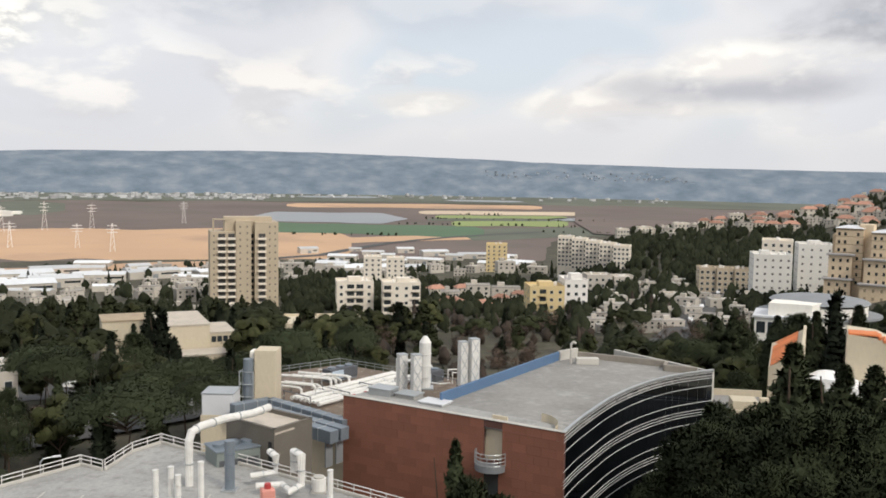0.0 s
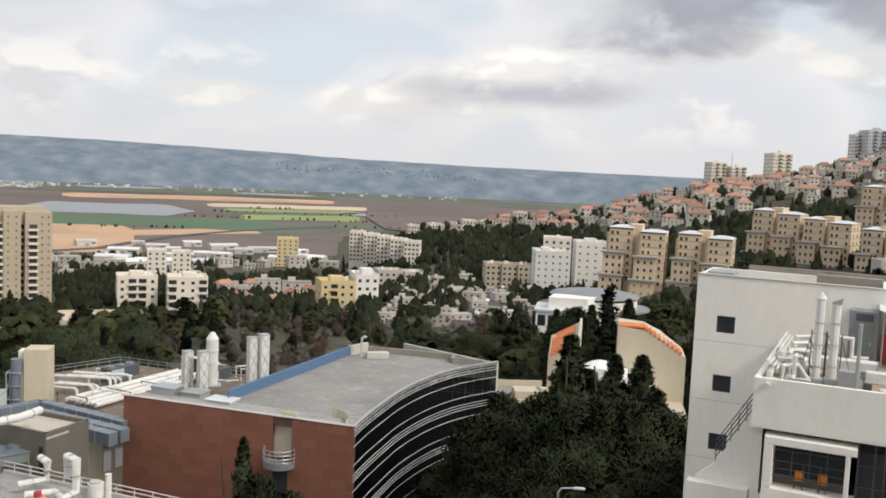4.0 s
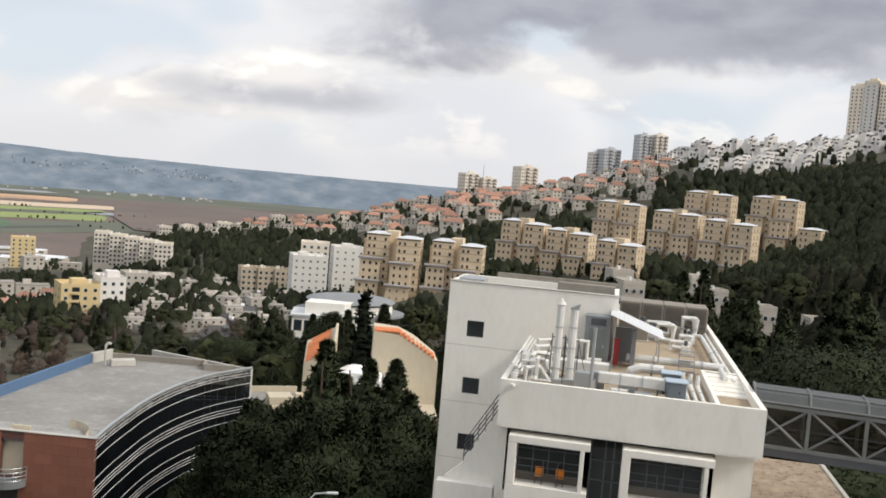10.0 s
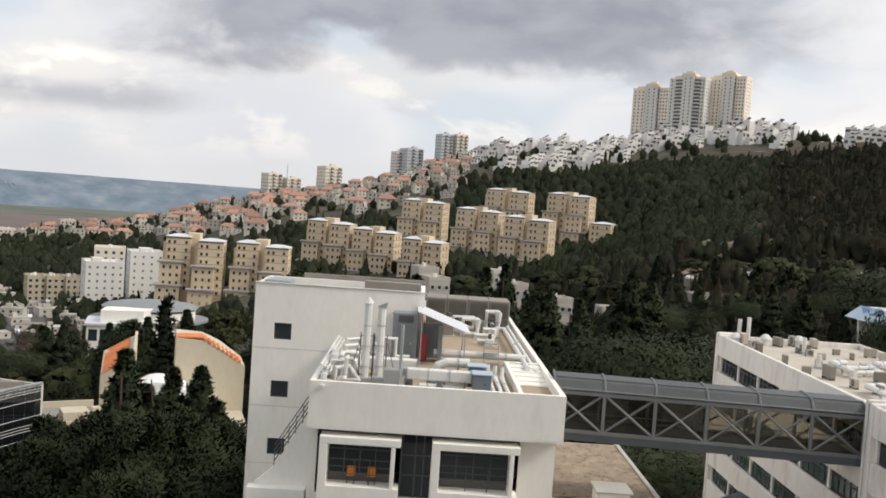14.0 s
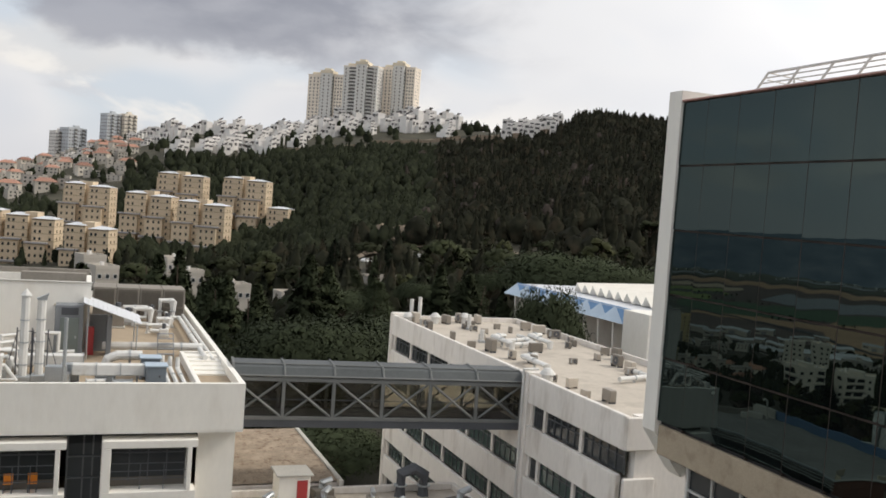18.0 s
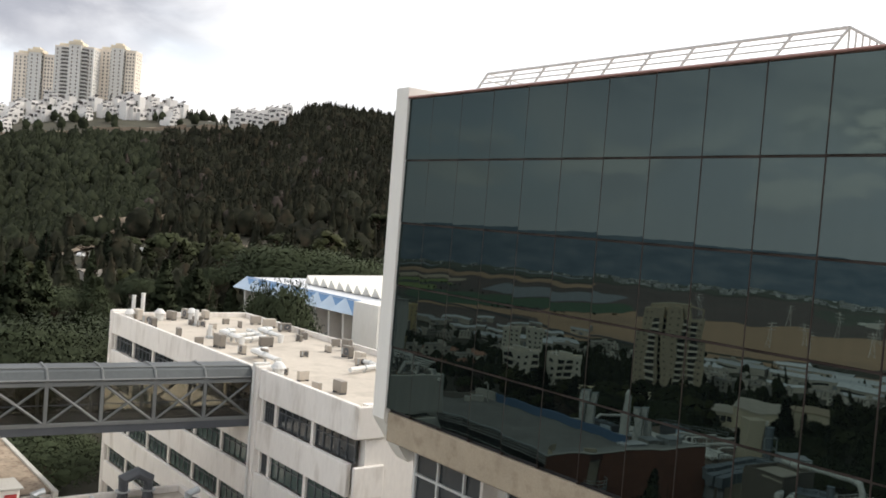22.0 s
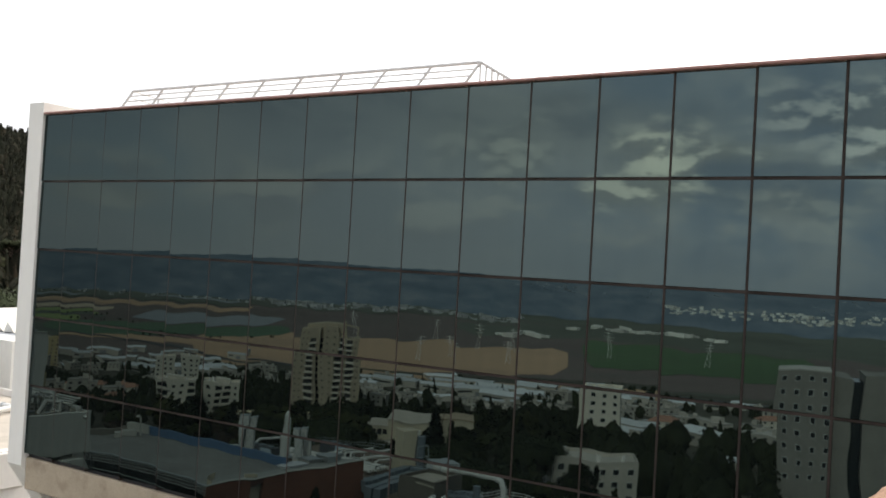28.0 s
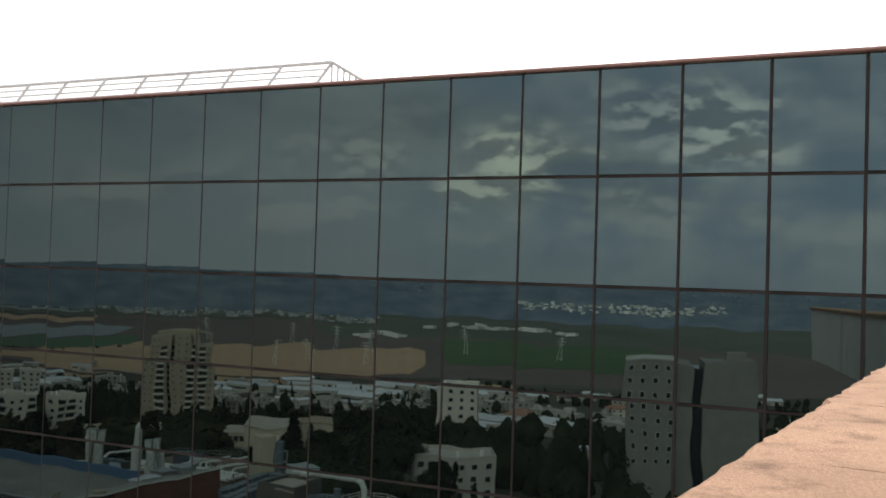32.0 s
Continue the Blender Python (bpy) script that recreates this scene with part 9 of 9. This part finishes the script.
            if kind == "bare":
                for _ in range(n):
                    d = Vector((rnd.gauss(0, 1), rnd.gauss(0, 1), abs(rnd.gauss(0.3, 1)))).normalized()
                    w = d.cross(Vector((rnd.uniform(-1, 1), rnd.uniform(-1, 1), rnd.uniform(-1, 1)))).normalized() * 0.0035
                    p = c + d * sz * rnd.random() * 0.5
                    e = p + d * sz * rnd.uniform(0.5, 1.0)
                    crown.add([p - w, p + w, e], [(0, 1, 2)])
            else:
                if k % thin == 0:
                    lobe(crown, c, sz * (0.4 if near else 0.86), flat, rnd)
                leaves(crown, c, sz * (1.15 if near else 1), n * dense // thin, leaf * small, rnd, flat, kind == "pine")
    part("trunk", trunk, "bark", t)
    slim = kind in ("cypress", "conifer")
    out = []
    for p in crown.v:
        q = Vector(p)
        axis = Vector((0, 0, q.z - 0.05 if slim else min(q.z, 0.55)))
        lump = Vector((noise.noise(q * 11), noise.noise(q * 11 + Vector((7, 0, 0))), noise.noise(q * 11 + Vector((0, 9, 0)))))
        out.append(tuple(((q - axis).normalized() + lump * (0.45 if near else 0.9)).normalized()))
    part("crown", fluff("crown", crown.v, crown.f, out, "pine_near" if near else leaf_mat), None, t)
    return t


TREES = {k: [tree_proto(k, 40 + i) for i in range(n)] for k, n in (("pine", 4), ("umbrella", 4), ("cypress", 2), ("conifer", 3), ("oak", 4), ("bare", 2))}
TREES["near_pine"] = [tree_proto("pine", 60 + i, True) for i in range(2)]
TREES["near_umbrella"] = [tree_proto("umbrella", 80, True)]
TREES["near_conifer"] = [tree_proto("conifer", 70 + i, True) for i in range(2)]
UNUSED = [t for ts in TREES.values() for t in ts]
tree_rnd = random.Random(99)


def plant(kind, x, y, height, wide=1.0):
    p = tree_rnd.choice(TREES[kind])
    m = at(x, y, ground_xy(x, y) - 0.2, tree_rnd.uniform(0, 360))
    if p in UNUSED:
        UNUSED.remove(p)
        c = p
        c.matrix_basis = m
    else:
        c = copy_thing(p, m)
    c.scale = (height * wide, height * wide, height)
    return c


def plant_to(kind, az, r, el, wide=1.0):
    """A tree whose top reaches the given height angle."""
    if (r < 215 and kind in ("pine", "conifer")) or (r < 240 and kind == "umbrella"):
        kind = "near_" + kind
    x, y = spot(az, r)
    plant(kind, x, y, r * math.tan(radians(el)) - ground_z(az, r) + 0.2, wide)


# what the campus buildings cover
for x, y, c in ((8, 130, 30), (-8, 145, 24), (-28, 96, 25), (-18, 122, 12), (28, 142, 14), (-28, 142, 8)):
    TAKEN.append((x * 0.82, y * 0.82, c * 0.82))
for a in range(45, 100, 6):
    for b, c in ((1.5, 11), (31, 9), (14, 9)):
        if a < 82 or b < 20:
            p = CAMPUS @ Vector((b, a, 0))
            TAKEN.append((p.x, p.y, c))
for a in range(-12, 26, 5):
    p = FACE @ Vector((22, a, 0))
    TAKEN.append((p.x, p.y, 10))

# named trees in front of and between the campus buildings
for row in (("conifer", -17.5, 262, -8.7, 1.1), ("conifer", -16.6, 255, -10.2, 1.0), ("cypress", -20.5, 148, -12.7, 0.75), ("conifer", -16.9, 222, -8.7, 1.0), ("conifer", -16.1, 218, -10.4, 1.0), ("umbrella", -15.0, 206, -11.5, 1.0), ("umbrella", -12.9, 212, -11.5, 1.0), ("oak", -13.9, 200, -11.7, 1.1), ("oak", -17.4, 208, -11.2, 1.0), ("cypress", -18.4, 240, -9.6, 0.9), ("umbrella", -22.6, 250, -9.9, 1.1), ("umbrella", -20.4, 262, -9.7, 1.1), ("umbrella", -7.0, 262, -9.4, 1.2), ("umbrella", -4.9, 258, -9.8, 1.1), ("oak", -9.8, 240, -10.6, 1.2), ("oak", 8.6, 205, -10.8, 1.2), ("oak", 12.4, 200, -10.5, 1.2), ("umbrella", -19.1, 150, -12.9, 1.2), ("umbrella", -22.3, 235, -10.6, 1.0),
            ("bare", -24.2, 172, -13.6, 1.2), ("bare", -25.6, 165, -13.0, 1.2), ("conifer", -22.6, 165, -14.5, 1.2), ("conifer", -23.3, 330, -8.8, 1.0), ("conifer", -21.4, 330, -9.0, 0.9), ("cypress", -12.6, 200, -12.2, 0.9),
            ("conifer", -19.9, 320, -8.9, 0.9), ("conifer", -18.7, 330, -9.3, 0.9), ("umbrella", -11.0, 270, -8.7, 1.2), ("umbrella", -8.8, 280, -10.0, 1.2), ("pine", -13.6, 205, -14.0, 1.3),
            ("conifer", 1.0, 80, -16.7, 0.62), ("pine", 2.0, 79, -19.0, 0.7), ("pine", 4.0, 80, -20.0, 0.8),
            ("conifer", 20.9, 98, -9.9, 1.1), ("conifer", 22.1, 101, -11.9, 1.3), ("conifer", 23.6, 97, -10.9, 1.1), ("conifer", 25.2, 100, -10.8, 1.1), ("conifer", 26.3, 98, -12.8, 1.3),
            ("pine", 16.9, 104, -13.8, 0.9), ("pine", 18.2, 100, -14.0, 1.1), ("pine", 19.6, 97, -13.6, 1.1), ("pine", 17.3, 94, -15.2, 1.1), ("pine", 21.4, 92, -13.4, 1.1), ("pine", 23.1, 92, -13.6, 1.1),
            ("pine", 25.2, 92, -13.6, 1.1), ("pine", 27.0, 94, -14.0, 1.1), ("pine", 20.0, 86, -17.0, 1.2), ("pine", 22.5, 86, -17.0, 1.2), ("pine", 25.0, 86, -16.8, 1.2), ("pine", 18.0, 86, -18.2, 1.2), ("pine", 27.2, 86, -16.6, 1.2), ("pine", 16.0, 90, -18.6, 1.0),
            ("pine", 14.6, 98, -17.6, 1.0), ("pine", 15.4, 100, -15.2, 1.1), ("pine", 16.4, 98, -14.9, 1.1), ("pine", 17.6, 99, -15.0, 1.1), ("conifer", 18.6, 97, -14.6, 1.1), ("pine", 13.4, 97, -18.0, 1.0), ("cypress", 22.96, 165, -6.95, 0.9), ("conifer", 24.2, 170, -7.5, 1.1), ("conifer", 22.0, 172, -8.0, 1.0), ("pine", 21.0, 175, -8.3, 1.1), ("conifer", 19.9, 178, -8.4, 1.0), ("pine", 25.8, 168, -8.8, 1.0),
            ("conifer", 17.4, 190, -8.5, 1.0), ("conifer", 16.6, 200, -8.8, 1.0), ("umbrella", 13.4, 225, -10.2, 1.1), ("umbrella", 11.6, 240, -10.0, 1.1), ("pine", 30.9, 165, -4.9, 1.1), ("umbrella", 32.6, 160, -5.0, 1.0), ("conifer", 37.8, 120, -4.7, 0.9), ("conifer", 42.0, 150, -3.9, 1.0), ("conifer", 43.2, 155, -3.6, 0.9),
            ("conifer", 50.8, 150, -3.4, 1.0), ("conifer", 52.0, 155, -4.0, 1.1), ("conifer", 58.8, 165, -3.5, 1.0), ("conifer", 60.6, 168, -4.0, 1.0), ("umbrella", 65.5, 98, -3.9, 0.34), ("umbrella", 66.2, 190, -2.0, 1.3), ("umbrella", 69.4, 185, -2.4, 1.3),
            ("umbrella", 51.5, 118, -7.0, 1.1), ("umbrella", 54.0, 125, -6.9, 1.2), ("umbrella", 57.2, 130, -6.8, 1.2), ("umbrella", 60.0, 128, -6.6, 1.1), ("umbrella", 62.3, 125, -6.5, 1.1), ("conifer", 46.0, 140, -5.0, 1.0), ("pine", 43.4, 190, -5.6, 1.1), ("conifer", 44.6, 186, -5.4, 0.9), ("pine", 41.4, 195, -5.4, 1.1), ("pine", 45.4, 182, -5.2, 1.0), ("conifer", 47.8, 135, -5.4, 1.0)):
    plant_to(*row)
for k in range(12):
    plant_to(("conifer", "pine", "cypress")[k % 3], 17.8 + 0.62 * k, 205 + 9 * (k % 3), -8.9 - 0.5 * ((k * 7) % 3), 1.1)


def grove(kinds, count, a0, a1, r0, r1, gap, heights, seed):
    rnd = random.Random(seed)
    done = []
    for _ in range(count * 25):
        if len(done) >= count:
            break
        az, r = rnd.uniform(a0, a1), math.sqrt(rnd.uniform(r0 * r0, r1 * r1))
        x, y = spot(az, r)
        if not is_free(x, y, 2.0) or any((x - p) ** 2 + (y - q) ** 2 < gap * gap for p, q in done):
            continue
        done.append((x, y))
        kind = rnd.choice(kinds)
        plant("near_" + kind if r < 240 and "near_" + kind in TREES else kind, x, y, rnd.uniform(*heights), rnd.uniform(0.85, 1.2))


grove(("pine", "umbrella", "oak", "umbrella", "conifer", "cypress"), 86, -27, -5, 158, 260, 7.5, (9, 16), 1)
grove(("pine", "pine", "oak", "conifer"), 60, -27, 0, 250, 335, 8.0, (9, 15), 11)
grove(("oak", "pine", "umbrella"), 40, 21, 50, 300, 352, 6.5, (4, 7), 12)
grove(("pine", "oak", "bare", "bare", "conifer", "umbrella"), 84, -9, 19, 165, 340, 8.5, (6, 11), 2)
grove(("pine", "conifer", "oak", "umbrella"), 40, 14, 31, 118, 215, 7.0, (8, 15), 3)
grove(("pine", "umbrella", "oak", "conifer", "umbrella"), 120, 38, 74, 100, 330, 6.5, (8, 15), 4)
grove(("pine", "oak", "oak"), 28, 25, 34, 185, 335, 6.0, (5, 9), 13)
grove(("pine", "oak"), 14, 8, 22, 96, 128, 6.0, (8, 13), 5)


def woods(name, label, a0, a1, r0, r1, area, heights, seed, mat="woods", keep=None, quads=30):
    """Woodland too dense to count: every tree a loose heap of leaf faces."""
    rnd = random.Random(seed)
    n = int(radians(a1 - a0) * (r1 * r1 - r0 * r0) / 2 / area)
    v, f, normals = [], [], []
    for _ in range(n):
        az, r = rnd.uniform(a0, a1), math.sqrt(rnd.uniform(r0 * r0, r1 * r1))
        x, y = spot(az, r)
        if (keep and not keep(az, r, rnd)) or not is_free(x, y, 0.5):
            continue
        h = rnd.uniform(*heights)
        w = h * rnd.uniform(0.36, 0.56)
        z0 = ground_z(az, r)
        tall = rnd.random() < (0.65 if mat == "forest" else 0.25)
        if tall:
            h, w = h * 1.25, w * 0.66
        lean = rnd.uniform(0, 100)
        # lobed body in five rings
        o, rings, seg = len(v), 5, 7
        for i in range(rings):
            u = i / (rings - 1)
            wide = (1.02 - u) ** 0.8 if tall else math.sin(math.pi * (0.16 + 0.80 * u)) ** 0.7
            for k in range(seg):
                a = 6.283 * (k + 0.5 * (i % 2)) / seg + lean
                rr = w * wide * rnd.uniform(0.58, 1.05)
                v.append((x + rr * math.cos(a), y + rr * math.sin(a), z0 + h * (0.06 + 0.90 * u) + h * rnd.uniform(-0.05, 0.05)))
                up = (0.45 if tall else u * 1.7 - 0.45) + rnd.uniform(-0.25, 0.25)
                normals.append(tuple(Vector((math.cos(a) + rnd.uniform(-0.35, 0.35), math.sin(a) + rnd.uniform(-0.35, 0.35), up)).normalized()))
        for i in range(rings - 1):
            for k in range(seg):
                p, q = o + i * seg + k, o + i * seg + (k + 1) % seg
                f += [(p, q, p + seg), (q, q + seg, p + seg)]
        v.append((x, y, z0 + h * (1.06 if tall else 0.99)))
        normals.append((0, 0, 1))
        f += [(o + (rings - 1) * seg + k, o + (rings - 1) * seg + (k + 1) % seg, len(v) - 1) for k in range(seg)]
        for _ in range(quads):
            u = rnd.random()
            a = rnd.uniform(0, 6.283)
            rr = w * ((1.02 - u) ** 0.8 if tall else math.sin(math.pi * (0.16 + 0.80 * u)) ** 0.7) * rnd.uniform(0.8, 1.12)
            c = Vector((x + rr * math.cos(a), y + rr * math.sin(a), z0 + h * (0.08 + 0.92 * u)))
            n = Vector((math.cos(a), math.sin(a), (0.45 if tall else u * 1.7 - 0.4) + rnd.uniform(-0.3, 0.4))).normalized()
            p = n.cross(Vector((rnd.uniform(-1, 1), rnd.uniform(-1, 1), rnd.uniform(-1, 1)))).normalized()
            q, sz = n.cross(p), h * 0.06 * rnd.uniform(0.5, 1.3)
            o = len(v)
            v += [tuple(c - p * sz), tuple(c + q * sz * 1.3), tuple(c + p * sz)]
            f.append((o, o + 1, o + 2))
            normals += [tuple(n)] * 3
    tagged(new(name, fluff(name, v, f, normals, mat)), label, "woodland", "", "stuff")


def patchy(lo, scale=0.012):
    return lambda az, r, rnd: noise.noise(Vector((*spot(az, r), 0)) * scale) > lo - rnd.random() * 0.25


def below_terraces(az, r, rnd):
    return r < float(np.interp(az, (60, 62, 64.9, 67.5), (crest(az) - 124, 640, 640, 770))) + 10 * noise.noise(Vector((az * 0.6, 5, 5)))


woods("hill_woodland", "dense dark pine forest covering the steep hillside", 58, 80, 352, 760, 17, (6, 10), 1, keep=below_terraces, quads=30, mat="forest")
woods("hill_woodland", "dense dark pine and oak woodland covering the hillside", 48, 58, 352, 745, 17, (5, 8.5), 31, keep=below_terraces, quads=30)
woods("terrace_trees", "dark garden trees between the white terraces", 41, 61, 690, 800, 300, (5, 9), 33, quads=26)
woods("hill_woodland", "dense dark scrub and woodland on the open hillside", 40, 48, 380, 780, 22, (4, 9), 2, keep=below_terraces, quads=24)
woods("crest_trees", "row of uneven dark pines along the hill crest", 65.6, 80, 735, 800, 70, (3, 7.5), 3, mat="forest", quads=40)
woods("crest_trees", "low uneven trees behind the white terraces", 59.3, 65.2, 728, 800, 90, (3, 6), 37, mat="forest", quads=40)
woods("hill_woodland", "dark woodland in the hollow below the houses of the shoulder", 8, 40, 430, 900, 46, (4.5, 8), 4, keep=lambda a, r, rnd: not upper(a, r) and patchy(-0.1)(a, r, rnd), quads=34)
woods("garden_trees", "dark garden trees among the houses of the shoulder", 10, 40, 590, 900, 150, (4, 7), 44, keep=lambda a, r, rnd: upper(a, r), quads=34)
woods("town_trees", "dark trees scattered through the town", -12, 9, 335, 660, 46, (4, 7.5), 5, keep=patchy(-0.10), quads=26)
woods("town_trees", "rounded dark trees at the edge of the town", -30, -12, 300, 420, 46, (6, 11), 25, keep=patchy(-0.05), quads=30)
woods("town_trees", "sparse trees among the sheds of the flat town", -60, 9, 420, 980, 420, (5, 9), 6, keep=patchy(0.0), quads=24)
woods("slope_trees", "dark trees on the slope below the towers", 8, 40, 215, 500, 62, (4.5, 8), 7, keep=patchy(0.0, 0.02), quads=40)
for a0_, a1_, r_ in ((-11, 3, 1430), (-4, 9.5, 1700), (-2, 10, 1880), (1, 12, 2060), (4, 13, 1550)):
    woods("hedgerow", "thin dark tree line between two fields", a0_, a1_, r_, r_ + 16, 220, (3, 5.5), 8 + r_, keep=patchy(0.05, 0.006), quads=10)
woods("foot_woodland", "dark mixed trees at the foot of the wooded hill", 37, 80, 205, 356, 70, (6, 12), 21, mat="forest", quads=34)
woods("side_woodland", "dark pines on the slope beside the campus", -62, -27, 110, 335, 130, (8, 13), 22, quads=40)
woods("dead_trees", "reddish dead pines in the hillside wood", 56, 78, 360, 640, 700, (7, 10), 9, mat="dead")
woods("bare_scrub", "brown leafless scrub on the slope", -4, 19, 200, 430, 300, (3.5, 6), 10, mat="dead")
